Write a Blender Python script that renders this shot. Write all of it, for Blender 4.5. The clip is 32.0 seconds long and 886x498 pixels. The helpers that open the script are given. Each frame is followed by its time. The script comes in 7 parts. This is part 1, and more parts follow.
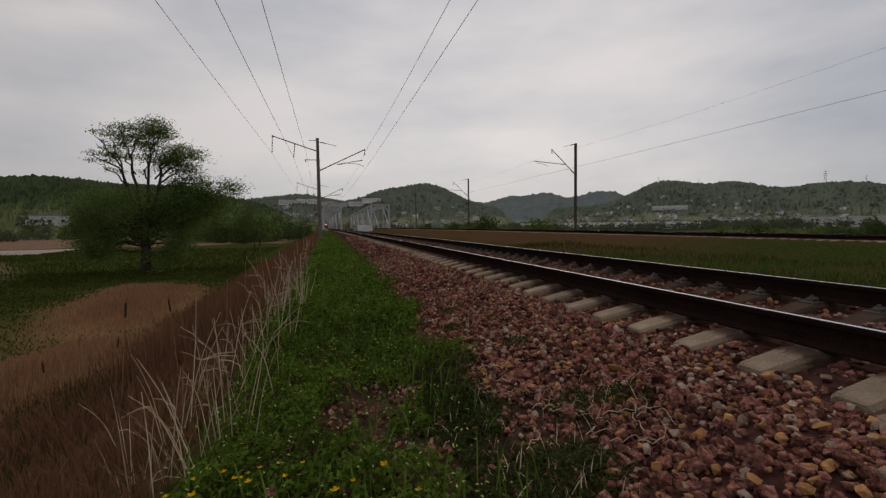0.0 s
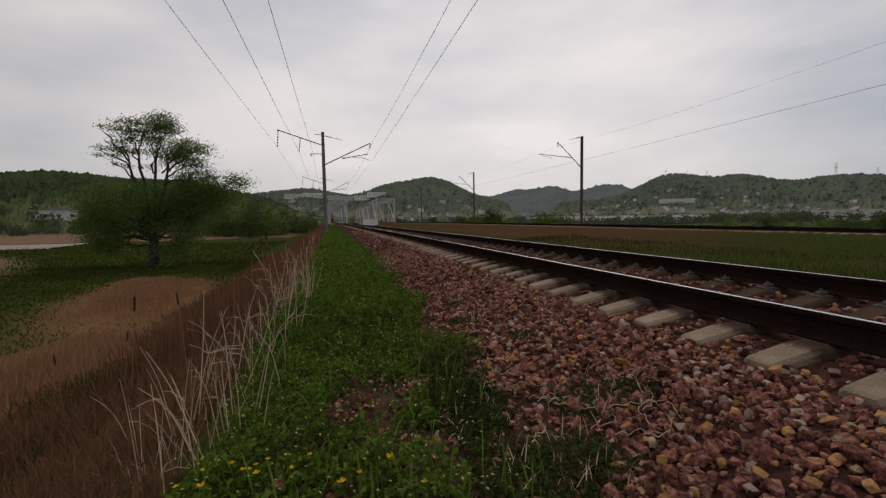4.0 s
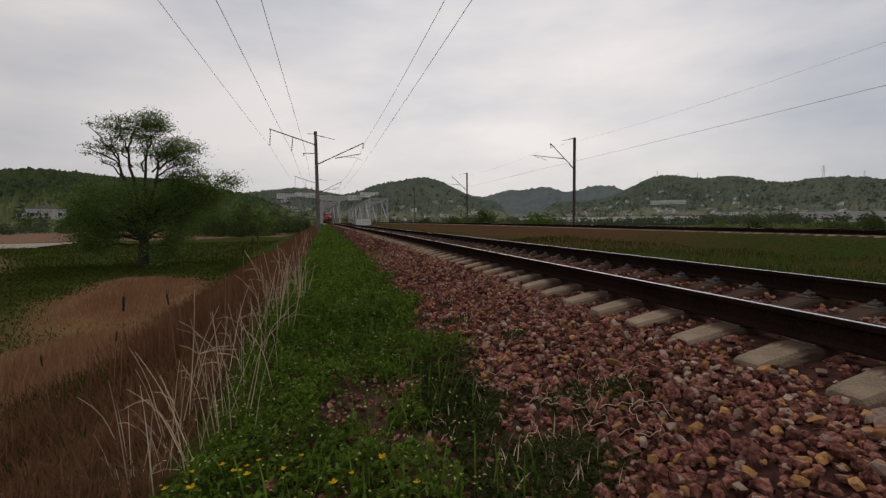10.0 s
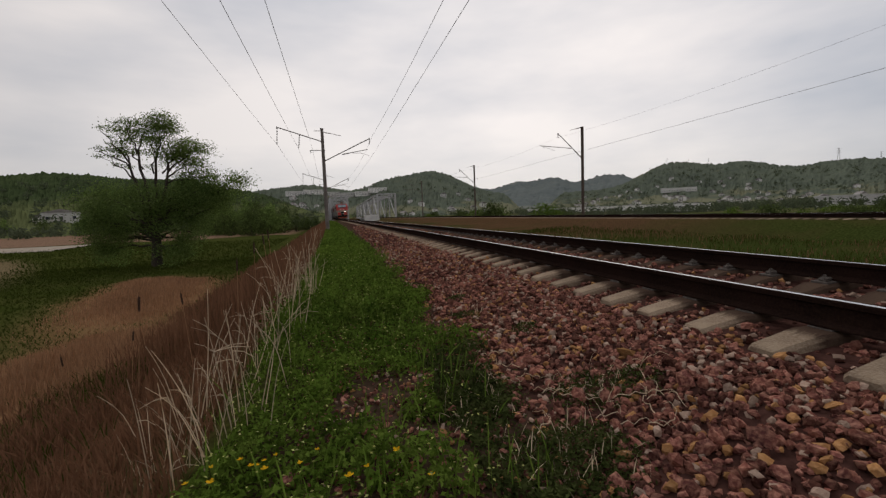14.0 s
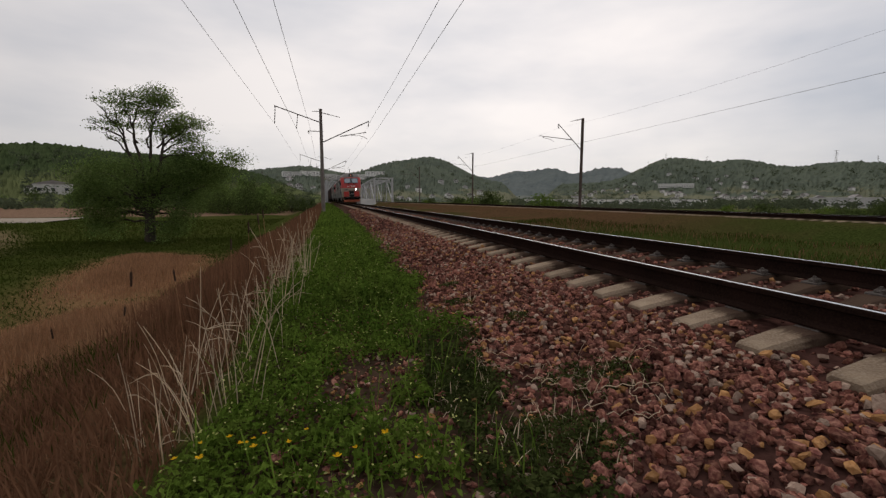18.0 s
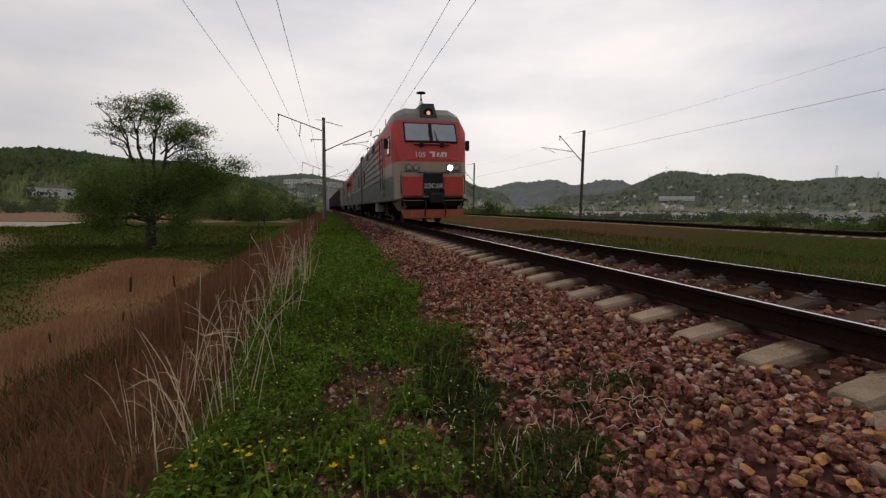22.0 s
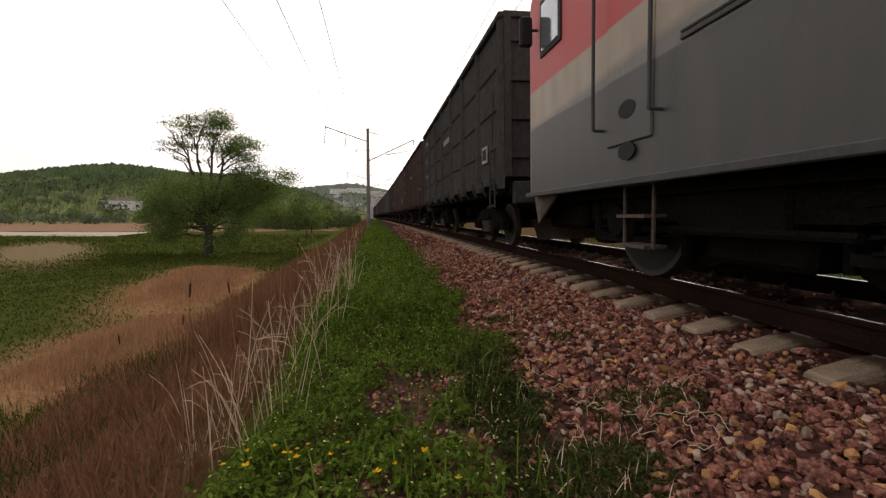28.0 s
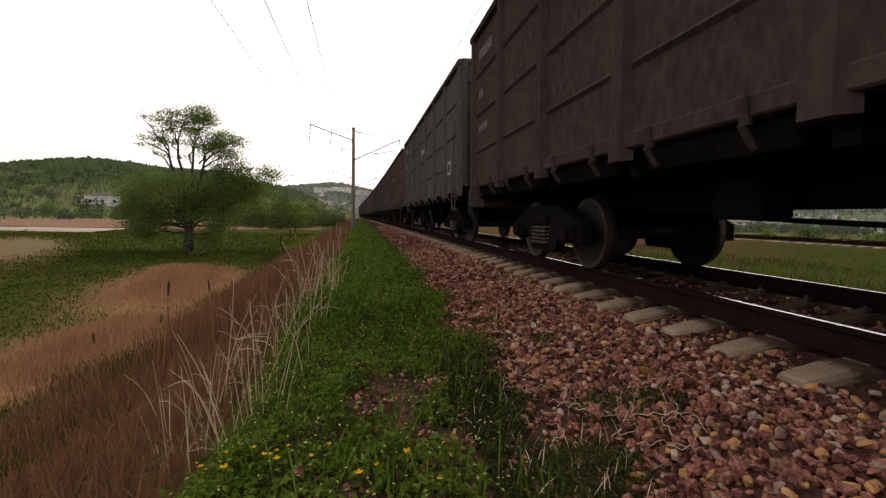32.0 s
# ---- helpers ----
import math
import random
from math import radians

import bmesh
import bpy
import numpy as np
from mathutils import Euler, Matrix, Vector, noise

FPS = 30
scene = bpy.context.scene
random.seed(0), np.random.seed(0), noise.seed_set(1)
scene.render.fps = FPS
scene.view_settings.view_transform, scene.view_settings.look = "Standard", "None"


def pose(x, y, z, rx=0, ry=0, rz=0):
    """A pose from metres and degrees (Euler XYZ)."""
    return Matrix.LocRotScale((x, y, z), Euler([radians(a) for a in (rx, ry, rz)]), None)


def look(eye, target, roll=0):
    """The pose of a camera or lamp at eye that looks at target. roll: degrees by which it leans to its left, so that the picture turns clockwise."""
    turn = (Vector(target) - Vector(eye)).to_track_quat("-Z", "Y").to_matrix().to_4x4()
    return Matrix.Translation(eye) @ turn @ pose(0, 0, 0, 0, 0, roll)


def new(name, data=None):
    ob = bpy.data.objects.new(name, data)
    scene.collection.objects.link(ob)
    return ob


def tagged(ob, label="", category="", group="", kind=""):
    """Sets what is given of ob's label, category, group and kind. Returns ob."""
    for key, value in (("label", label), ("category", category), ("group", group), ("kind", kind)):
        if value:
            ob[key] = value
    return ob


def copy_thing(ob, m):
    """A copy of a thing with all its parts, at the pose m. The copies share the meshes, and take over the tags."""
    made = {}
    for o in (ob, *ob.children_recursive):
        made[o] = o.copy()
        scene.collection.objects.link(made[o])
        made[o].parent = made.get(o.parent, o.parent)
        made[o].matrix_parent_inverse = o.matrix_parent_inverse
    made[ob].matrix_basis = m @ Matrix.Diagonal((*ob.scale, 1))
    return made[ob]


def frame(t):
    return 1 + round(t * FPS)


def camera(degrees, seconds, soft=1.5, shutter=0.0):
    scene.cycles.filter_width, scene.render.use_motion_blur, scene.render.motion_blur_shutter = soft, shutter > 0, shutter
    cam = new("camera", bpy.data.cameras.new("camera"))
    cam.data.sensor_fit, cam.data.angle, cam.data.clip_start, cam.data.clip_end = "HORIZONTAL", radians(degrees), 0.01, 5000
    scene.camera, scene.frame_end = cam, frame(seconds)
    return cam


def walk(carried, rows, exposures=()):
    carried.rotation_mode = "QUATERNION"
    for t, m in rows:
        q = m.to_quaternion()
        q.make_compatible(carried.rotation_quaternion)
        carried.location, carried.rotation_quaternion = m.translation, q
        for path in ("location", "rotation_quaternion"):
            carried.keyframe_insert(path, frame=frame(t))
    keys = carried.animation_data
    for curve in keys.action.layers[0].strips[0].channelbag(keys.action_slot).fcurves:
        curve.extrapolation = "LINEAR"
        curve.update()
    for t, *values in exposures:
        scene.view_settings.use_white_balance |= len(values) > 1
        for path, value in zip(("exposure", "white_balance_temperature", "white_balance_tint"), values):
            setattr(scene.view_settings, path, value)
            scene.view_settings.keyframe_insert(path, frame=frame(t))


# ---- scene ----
LENS = 91.03
cam = camera(LENS, 32.0, soft=1.35)
PATH = [
    (0.0, pose(0, 0, 0.65, 86.87, 0.84, -14.15)),
    (0.5, pose(0, 0, 0.65, 86.88, 1.15, -14.00)),
    (1.0, pose(0, 0, 0.65, 86.67, 1.33, -13.76)),
    (1.5, pose(0, 0, 0.65, 86.27, 1.19, -13.55)),
    (2.0, pose(0, 0, 0.65, 86.45, 1.19, -13.30)),
    (2.5, pose(0, 0, 0.65, 86.23, 1.08, -13.48)),
    (3.0, pose(0, 0, 0.65, 85.98, 1.12, -13.37)),
    (3.5, pose(0, 0, 0.65, 85.98, 0.95, -13.34)),
    (5.5, pose(0, 0, 0.65, 86.48, 1.25, -13.83)),
    (6.0, pose(0, 0, 0.65, 86.15, 1.15, -13.98)),
    (6.5, pose(0, 0, 0.65, 86.57, 1.19, -14.35)),
    (7.0, pose(0, 0, 0.65, 86.54, 1.33, -14.73)),
    (7.5, pose(0, 0, 0.65, 86.50, 1.59, -14.55)),
    (8.0, pose(0, 0, 0.65, 86.47, 1.92, -14.25)),
    (8.5, pose(0, 0, 0.65, 86.35, 1.77, -13.86)),
    (9.0, pose(0, 0, 0.65, 86.42, 1.51, -13.45)),
    (9.5, pose(0, 0, 0.65, 86.24, 1.10, -14.44)),
    (10.0, pose(0, 0, 0.65, 86.10, 0.71, -14.35)),
    (10.5, pose(0, 0, 0.65, 86.14, 1.02, -14.66)),
    (11.0, pose(0, 0, 0.65, 85.68, 1.27, -14.68)),
    (11.5, pose(0, 0, 0.65, 85.00, 0.61, -14.55)),
    (12.0, pose(0, 0, 0.65, 85.01, 0.72, -14.15)),
    (12.5, pose(0, 0, 0.65, 84.75, 0.39, -14.03)),
    (13.0, pose(0, 0, 0.65, 84.67, 0.39, -13.72)),
    (13.5, pose(0, 0, 0.65, 84.85, 1.18, -13.80)),
    (14.0, pose(0, 0, 0.65, 85.28, 2.18, -13.28)),
    (14.5, pose(0, 0, 0.65, 84.57, 1.62, -13.13)),
    (16.5, pose(0, 0, 0.65, 84.31, 0.30, -13.90)),
    (17.0, pose(0, 0, 0.65, 83.90, 0.24, -13.75)),
    (17.5, pose(0, 0, 0.65, 83.68, 0.18, -13.77)),
    (18.0, pose(0, 0, 0.65, 83.54, -0.07, -13.69)),
    (18.5, pose(0, 0, 0.65, 83.45, -0.20, -14.12)),
    (19.0, pose(0, 0, 0.65, 83.31, -0.24, -14.13)),
    (19.5, pose(0, 0, 0.65, 83.29, -0.39, -14.07)),
    (20.0, pose(0, 0, 0.65, 83.35, -0.60, -14.02)),
    (20.5, pose(0, 0, 0.65, 83.78, -0.67, -14.14)),
    (21.0, pose(0, 0, 0.65, 84.46, -1.08, -14.25)),
    (21.5, pose(0, 0, 0.65, 84.62, -0.95, -14.02)),
    (22.0, pose(0, 0, 0.65, 84.79, -0.86, -13.56)),
    (22.5, pose(0, 0, 0.65, 84.60, 0.16, -14.50)),
    (23.0, pose(0, 0, 0.65, 84.75, 0.50, -14.25)),
    (23.5, pose(0, 0, 0.65, 85.18, 1.18, -13.40)),
    (24.0, pose(0, 0, 0.65, 86.13, 0.53, -12.05)),
    (24.5, pose(0, 0, 0.65, 85.68, 0.71, -9.86)),
    (25.0, pose(0, 0, 0.65, 85.63, 0.64, -9.04)),
    (25.5, pose(0, 0, 0.65, 85.63, 0.43, -8.84)),
    (27.5, pose(0, 0, 0.65, 85.62, 0.08, -7.80)),
    (28.0, pose(0, 0, 0.65, 85.71, -0.26, -8.07)),
    (28.5, pose(0, 0, 0.65, 86.00, -0.63, -9.13)),
    (29.0, pose(0, 0, 0.65, 85.95, -0.67, -9.43)),
    (29.5, pose(0, 0, 0.65, 85.79, -0.75, -10.89)),
    (30.0, pose(0, 0, 0.65, 85.90, -0.87, -10.25)),
    (30.5, pose(0, 0, 0.65, 85.76, -0.97, -10.05)),
    (31.0, pose(0, 0, 0.65, 85.78, -0.87, -9.97)),
    (31.5, pose(0, 0, 0.65, 85.86, -0.99, -10.15)),
    (32.0, pose(0, 0, 0.65, 85.82, -1.14, -10.02)),
]
EXPOSURES = [(0.0, -0.64, 6750, 11), (2.0, -0.50, 6750, 11), (10.0, -0.42, 6750, 11), (14.0, -0.30, 6800, 11), (21.5, -0.22, 6800, 11), (22.5, -0.15, 6900, 12), (23.0, 0.22, 7000, 13), (23.5, 0.55, 7200, 14), (24.2, 0.64, 7300, 14), (25.0, 0.56, 7300, 14), (25.5, 0.56, 7300, 14), (28.0, 0.63, 7300, 14), (32.0, 0.63, 7300, 14)]

walk(cam, PATH, EXPOSURES)

# ---- world and light: a high overcast, bright behind thin cloud ----
world = bpy.data.worlds.new("overcast_sky")
scene.world = world
world.use_nodes = True
wn, wl = world.node_tree.nodes, world.node_tree.links
wn.clear()
w_out = wn.new("ShaderNodeOutputWorld")
w_mix = wn.new("ShaderNodeMixShader")
w_sky = wn.new("ShaderNodeTexSky")
w_sky.sky_type = "NISHITA"
w_sky.sun_disc = False
w_sky.sun_elevation = radians(38)
w_sky.sun_rotation = radians(25)
w_bg1 = wn.new("ShaderNodeBackground")
w_bg1.inputs[1].default_value = 0.08
w_bg2 = wn.new("ShaderNodeBackground")
w_bg2.inputs[1].default_value = 1.26
w_co = wn.new("ShaderNodeTexCoord")
w_map = wn.new("ShaderNodeMapping")
w_map.inputs["Scale"].default_value = (1.0, 1.0, 3.2)
w_no = wn.new("ShaderNodeTexNoise")
w_no.inputs["Scale"].default_value = 1.7
w_no.inputs["Detail"].default_value = 5
w_no.inputs["Roughness"].default_value = 0.5
w_ra = wn.new("ShaderNodeValToRGB")
w_ra.color_ramp.elements[0].position = 0.30
w_ra.color_ramp.elements[0].color = (0.43, 0.46, 0.525, 1)
w_ra.color_ramp.elements[1].position = 0.68
w_ra.color_ramp.elements[1].color = (0.80, 0.77, 0.77, 1)
# the cloud is brighter round the hidden sun
w_dot = wn.new("ShaderNodeVectorMath")
w_dot.operation = "DOT_PRODUCT"
SUN_WAY = Vector((math.sin(radians(25)) * math.cos(radians(38)), math.cos(radians(25)) * math.cos(radians(38)), math.sin(radians(38))))
w_dot.inputs[1].default_value = SUN_WAY
w_glow = wn.new("ShaderNodeMapRange")
w_glow.inputs["From Min"].default_value = 0.3
w_glow.inputs["From Max"].default_value = 1.0
w_glow.inputs["To Min"].default_value = 0.75
w_glow.inputs["To Max"].default_value = 1.25
w_sc = wn.new("ShaderNodeVectorMath")
w_sc.operation = "SCALE"
wl.new(w_co.outputs["Generated"], w_map.inputs["Vector"])
wl.new(w_map.outputs["Vector"], w_no.inputs["Vector"])
wl.new(w_no.outputs["Fac"], w_ra.inputs["Fac"])
wl.new(w_co.outputs["Generated"], w_dot.inputs[0])
wl.new(w_dot.outputs["Value"], w_glow.inputs["Value"])
wl.new(w_ra.outputs["Color"], w_sc.inputs[0])
wl.new(w_glow.outputs["Result"], w_sc.inputs["Scale"])
wl.new(w_sky.outputs["Color"], w_bg1.inputs["Color"])
wl.new(w_sc.outputs["Vector"], w_bg2.inputs["Color"])
w_mix.inputs["Fac"].default_value = 0.88
wl.new(w_bg1.outputs[0], w_mix.inputs[1])
wl.new(w_bg2.outputs[0], w_mix.inputs[2])
wl.new(w_mix.outputs[0], w_out.inputs["Surface"])

sun_data = bpy.data.lights.new("sun", "SUN")
sun_data.energy = 0.6
sun_data.angle = radians(25)
sun_data.color = (1.0, 0.96, 0.9)
sun = new("sun", sun_data)
sun.matrix_world = look(SUN_WAY * 50, (0, 0, 0))

# ---- materials ----
def material(name, base, second=None, third=None, scale=8.0, fine=60.0, rough=0.85, metal=0.0, bump=0.3, bump_scale=None, spec=0.3, coords="Object", per_piece=0.0, stretch=None, dist=0.02):
    """A surface of two or three mingled colours at two scales, with fine relief."""
    m = bpy.data.materials.new(name)
    m.use_nodes = True
    n, l = m.node_tree.nodes, m.node_tree.links
    b = n["Principled BSDF"]
    b.inputs["Roughness"].default_value = rough
    b.inputs["Metallic"].default_value = metal
    b.inputs["Specular IOR Level"].default_value = spec
    second = second or tuple(c * 0.7 for c in base)
    third = third or tuple(min(1, c * 1.25) for c in base)
    co = n.new("ShaderNodeTexCoord")
    if coords == "Object":
        src = co.outputs["Object"]
    else:
        src = n.new("ShaderNodeNewGeometry").outputs["Position"]
    if stretch:
        mp = n.new("ShaderNodeMapping")
        mp.inputs["Scale"].default_value = stretch
        l.new(src, mp.inputs["Vector"])
        src = mp.outputs["Vector"]
    n1 = n.new("ShaderNodeTexNoise")
    n1.inputs["Scale"].default_value = scale
    n1.inputs["Detail"].default_value = 4
    n2 = n.new("ShaderNodeTexNoise")
    n2.inputs["Scale"].default_value = fine
    n2.inputs["Detail"].default_value = 3
    for q in (n1, n2):
        l.new(src, q.inputs["Vector"])
    r1 = n.new("ShaderNodeMapRange")
    r1.inputs["From Min"].default_value, r1.inputs["From Max"].default_value = 0.35, 0.65
    r2 = n.new("ShaderNodeMapRange")
    r2.inputs["From Min"].default_value, r2.inputs["From Max"].default_value = 0.4, 0.7
    l.new(n1.outputs["Fac"], r1.inputs["Value"])
    l.new(n2.outputs["Fac"], r2.inputs["Value"])
    m1 = n.new("ShaderNodeMix")
    m1.data_type = "RGBA"
    m1.inputs[6].default_value, m1.inputs[7].default_value = (*base, 1), (*second, 1)
    l.new(r1.outputs["Result"], m1.inputs[0])
    m2 = n.new("ShaderNodeMix")
    m2.data_type = "RGBA"
    m2.inputs[7].default_value = (*third, 1)
    l.new(m1.outputs[2], m2.inputs[6])
    half = n.new("ShaderNodeMath")
    half.operation = "MULTIPLY"
    half.inputs[1].default_value = 0.6
    l.new(r2.outputs["Result"], half.inputs[0])
    l.new(half.outputs[0], m2.inputs[0])
    out = m2.outputs[2]
    if per_piece:
        # each loose piece, or each object, a shade of its own
        ge, oi = n.new("ShaderNodeNewGeometry"), n.new("ShaderNodeObjectInfo")
        ad = n.new("ShaderNodeMath")
        ad.operation = "ADD"
        l.new(ge.outputs["Random Per Island"], ad.inputs[0])
        l.new(oi.outputs["Random"], ad.inputs[1])
        fr = n.new("ShaderNodeMath")
        fr.operation = "FRACT"
        l.new(ad.outputs[0], fr.inputs[0])
        mr = n.new("ShaderNodeMapRange")
        mr.inputs["To Min"].default_value, mr.inputs["To Max"].default_value = 1 - per_piece, 1 + per_piece
        l.new(fr.outputs[0], mr.inputs["Value"])
        vm = n.new("ShaderNodeVectorMath")
        vm.operation = "SCALE"
        l.new(out, vm.inputs[0])
        l.new(mr.outputs["Result"], vm.inputs["Scale"])
        out = vm.outputs["Vector"]
    l.new(out, b.inputs["Base Color"])
    if bump:
        bp = n.new("ShaderNodeBump")
        bp.inputs["Strength"].default_value = bump
        bp.inputs["Distance"].default_value = dist
        if bump_scale:
            n3 = n.new("ShaderNodeTexNoise")
            n3.inputs["Scale"].default_value = bump_scale
            n3.inputs["Detail"].default_value = 4
            l.new(src, n3.inputs["Vector"])
            l.new(n3.outputs["Fac"], bp.inputs["Height"])
        else:
            l.new(n2.outputs["Fac"], bp.inputs["Height"])
        l.new(bp.outputs["Normal"], b.inputs["Normal"])
    return m


def glowing(name, colour, strength):
    m = bpy.data.materials.new(name)
    m.use_nodes = True
    b = m.node_tree.nodes["Principled BSDF"]
    b.inputs["Base Color"].default_value = (*colour, 1)
    b.inputs["Emission Color"].default_value = (*colour, 1)
    b.inputs["Emission Strength"].default_value = strength
    return m


M_CONCRETE = material("sleeper_concrete", (0.32, 0.24, 0.168), (0.21, 0.148, 0.105), (0.42, 0.34, 0.255), 5, 70, 0.9, bump=0.4, per_piece=0.18, spec=0.0)


def rust_and_rail_shade(m):
    """Brown rust and oil off the rails, and the rail's shade painted in, on the sleepers beside and between the rail
    seats.
    """
    n, l = m.node_tree.nodes, m.node_tree.links
    b = n["Principled BSDF"]
    col = b.inputs["Base Color"].links[0].from_socket
    sp = n.new("ShaderNodeSeparateXYZ")
    l.new(n.new("ShaderNodeTexCoord").outputs["Object"], sp.inputs[0])
    ab = n.new("ShaderNodeMath")
    ab.operation = "ABSOLUTE"
    l.new(sp.outputs["X"], ab.inputs[0])
    nz = n.new("ShaderNodeTexNoise")
    nz.inputs["Scale"].default_value = 14.0
    ad = n.new("ShaderNodeMath")
    ad.operation = "MULTIPLY_ADD"
    ad.inputs[1].default_value = 0.16
    l.new(nz.outputs["Fac"], ad.inputs[0])
    l.new(ab.outputs[0], ad.inputs[2])
    r = n.new("ShaderNodeMapRange")
    r.interpolation_type = "SMOOTHSTEP"
    r.inputs["From Min"].default_value, r.inputs["From Max"].default_value = 1.06, 1.18
    r.inputs["To Min"].default_value, r.inputs["To Max"].default_value = 0.86, 0.0
    l.new(ad.outputs[0], r.inputs["Value"])
    q = n.new("ShaderNodeMix")
    q.data_type = "RGBA"
    l.new(r.outputs["Result"], q.inputs[0])
    l.new(col, q.inputs[6])
    q.inputs[7].default_value = (0.052, 0.030, 0.023, 1)
    l.new(q.outputs[2], b.inputs["Base Color"])


rust_and_rail_shade(M_CONCRETE)
M_CONCRETE_PALE = material("pale_concrete", (0.55, 0.54, 0.52), (0.40, 0.39, 0.37), (0.66, 0.65, 0.63), 0.6, 8, 0.9, bump=0.3)
M_DUST = material("pale_road_dust", (0.38, 0.33, 0.27), (0.31, 0.265, 0.21), (0.44, 0.39, 0.33), 0.3, 4, 0.95, bump=0.2, spec=0.0)
M_RAIL = material("rusty_rail_steel", (0.022, 0.012, 0.010), (0.013, 0.008, 0.007), (0.036, 0.021, 0.015), 3, 60, 0.85, 0.0, 0.3, spec=0.0)
M_RAILTOP = material("polished_rail_head", (0.62, 0.61, 0.60), (0.5, 0.49, 0.48), (0.7, 0.69, 0.68), 2, 30, 0.22, 1.0, 0.05, stretch=(8, 0.4, 8))
M_CLIP = material("dusty_fastening", (0.13, 0.11, 0.10), (0.07, 0.055, 0.045), (0.20, 0.18, 0.165), 20, 90, 0.8, 0.3, 0.3)
M_STONE = material("crushed_red_stone", (0.188, 0.0708, 0.05325), (0.07857, 0.0295, 0.02832), (0.4285, 0.2242, 0.1586), 9, 50, 0.92, bump=0.5, per_piece=0.72, coords="Position", spec=0.0)
M_STONE_TAN = material("ochre_stone", (0.396, 0.2012, 0.08), (0.288, 0.1437, 0.062), (0.504, 0.2875, 0.14), 9, 50, 0.92, bump=0.5, per_piece=0.4, coords="Position", spec=0.0)
M_STONE_PALE = material("pale_stone", (0.391, 0.27, 0.2058), (0.276, 0.189, 0.147), (0.506, 0.3888, 0.3038), 9, 50, 0.92, bump=0.5, per_piece=0.3, coords="Position", spec=0.0)
M_MAST = material("rust_stained_mast", (0.11, 0.075, 0.06), (0.07, 0.05, 0.045), (0.17, 0.13, 0.11), 3, 30, 0.8, 0.2, 0.3)
M_MAST_GREY = material("weathered_concrete_mast", (0.19, 0.165, 0.15), (0.12, 0.10, 0.09), (0.26, 0.23, 0.21), 2, 30, 0.9, 0.0, 0.3)
M_WIRE = material("dark_wire", (0.05, 0.05, 0.055), None, None, 2, 30, 0.6, 0.4, 0.0)
M_INSUL = material("brown_insulator", (0.07, 0.04, 0.03), None, None, 20, 60, 0.35, 0.0, 0.0, spec=0.5)
M_BRIDGE = material("pale_painted_truss", (0.4592, 0.4592, 0.4674), (0.3444, 0.3362, 0.3362), (0.5412, 0.5412, 0.5494), 0.8, 10, 0.7, 0.0, 0.2)
M_WHITEWASH = material("whitewashed_concrete", (0.76, 0.75, 0.73), (0.62, 0.61, 0.59), (0.82, 0.81, 0.80), 0.9, 9, 0.85, 0.0, 0.2)
M_BARK = material("dark_bark", (0.055, 0.042, 0.032), (0.032, 0.025, 0.02), (0.09, 0.07, 0.055), 3, 25, 0.95, bump=0.8, stretch=(1, 1, 0.25))


def leaf_material(name, a, b, c, spread=0.45, sheen=0.35):
    m = material(name, a, b, c, 0.35, 5.0, 0.7, bump=0.0, per_piece=spread, coords="Position", spec=0.0)
    n, l = m.node_tree.nodes, m.node_tree.links
    bs = n["Principled BSDF"]
    col = bs.inputs["Base Color"].links[0].from_socket
    tr = n.new("ShaderNodeBsdfTranslucent")
    l.new(col, tr.inputs["Color"])
    mx = n.new("ShaderNodeMixShader")
    mx.inputs["Fac"].default_value = sheen
    l.new(bs.outputs[0], mx.inputs[1])
    l.new(tr.outputs[0], mx.inputs[2])
    l.new(mx.outputs[0], n["Material Output"].inputs["Surface"])
    return m


M_LEAF = leaf_material("robinia_leaves", (0.1482, 0.21, 0.05796), (0.1014, 0.1576, 0.04692), (0.2028, 0.2626, 0.0828))
# leaves paled with the far hills' haze, painted into their colour
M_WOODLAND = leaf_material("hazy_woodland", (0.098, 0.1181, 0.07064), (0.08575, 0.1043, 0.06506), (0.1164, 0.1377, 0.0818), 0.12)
M_LEAF_DARK = leaf_material("hedge_leaves", (0.0806, 0.1125, 0.0352), (0.0585, 0.085, 0.0264), (0.1196, 0.15, 0.0506))
M_HERB = leaf_material("fresh_green_herbs", (0.11, 0.1775, 0.0264), (0.0575, 0.1042, 0.0165), (0.1875, 0.2485, 0.0495), 0.55)
M_HERB_DARK = leaf_material("dull_green_weeds", (0.0625, 0.0816, 0.0242), (0.0425, 0.0576, 0.0187), (0.1025, 0.1128, 0.0396), 0.5)
M_STRAW = leaf_material("dry_straw", (0.6325, 0.4945, 0.345), (0.483, 0.368, 0.253), (0.759, 0.6325, 0.483), 0.3, 0.2)
M_REED = leaf_material("dead_brown_reed", (0.3588, 0.2023, 0.1132), (0.287, 0.1588, 0.08778), (0.4306, 0.2646, 0.1559), 0.22, 0.25)
M_REED_DARK = leaf_material("dark_brown_reed", (0.1938, 0.09856, 0.056), (0.15, 0.07392, 0.043), (0.25, 0.1344, 0.078), 0.25, 0.25)
M_FIELD = leaf_material("field_grass", (0.04554, 0.06109, 0.01104), (0.03643, 0.05005, 0.008832), (0.0592, 0.06918, 0.0149), 0.15)
M_FLOWER = leaf_material("yellow_petals", (0.75, 0.42, 0.015), (0.6, 0.32, 0.01), (0.8, 0.52, 0.04), 0.2, 0.3)
M_BUD = leaf_material("pale_yellow_buds", (0.50, 0.50, 0.16), (0.4, 0.42, 0.12), (0.6, 0.6, 0.3), 0.3, 0.3)
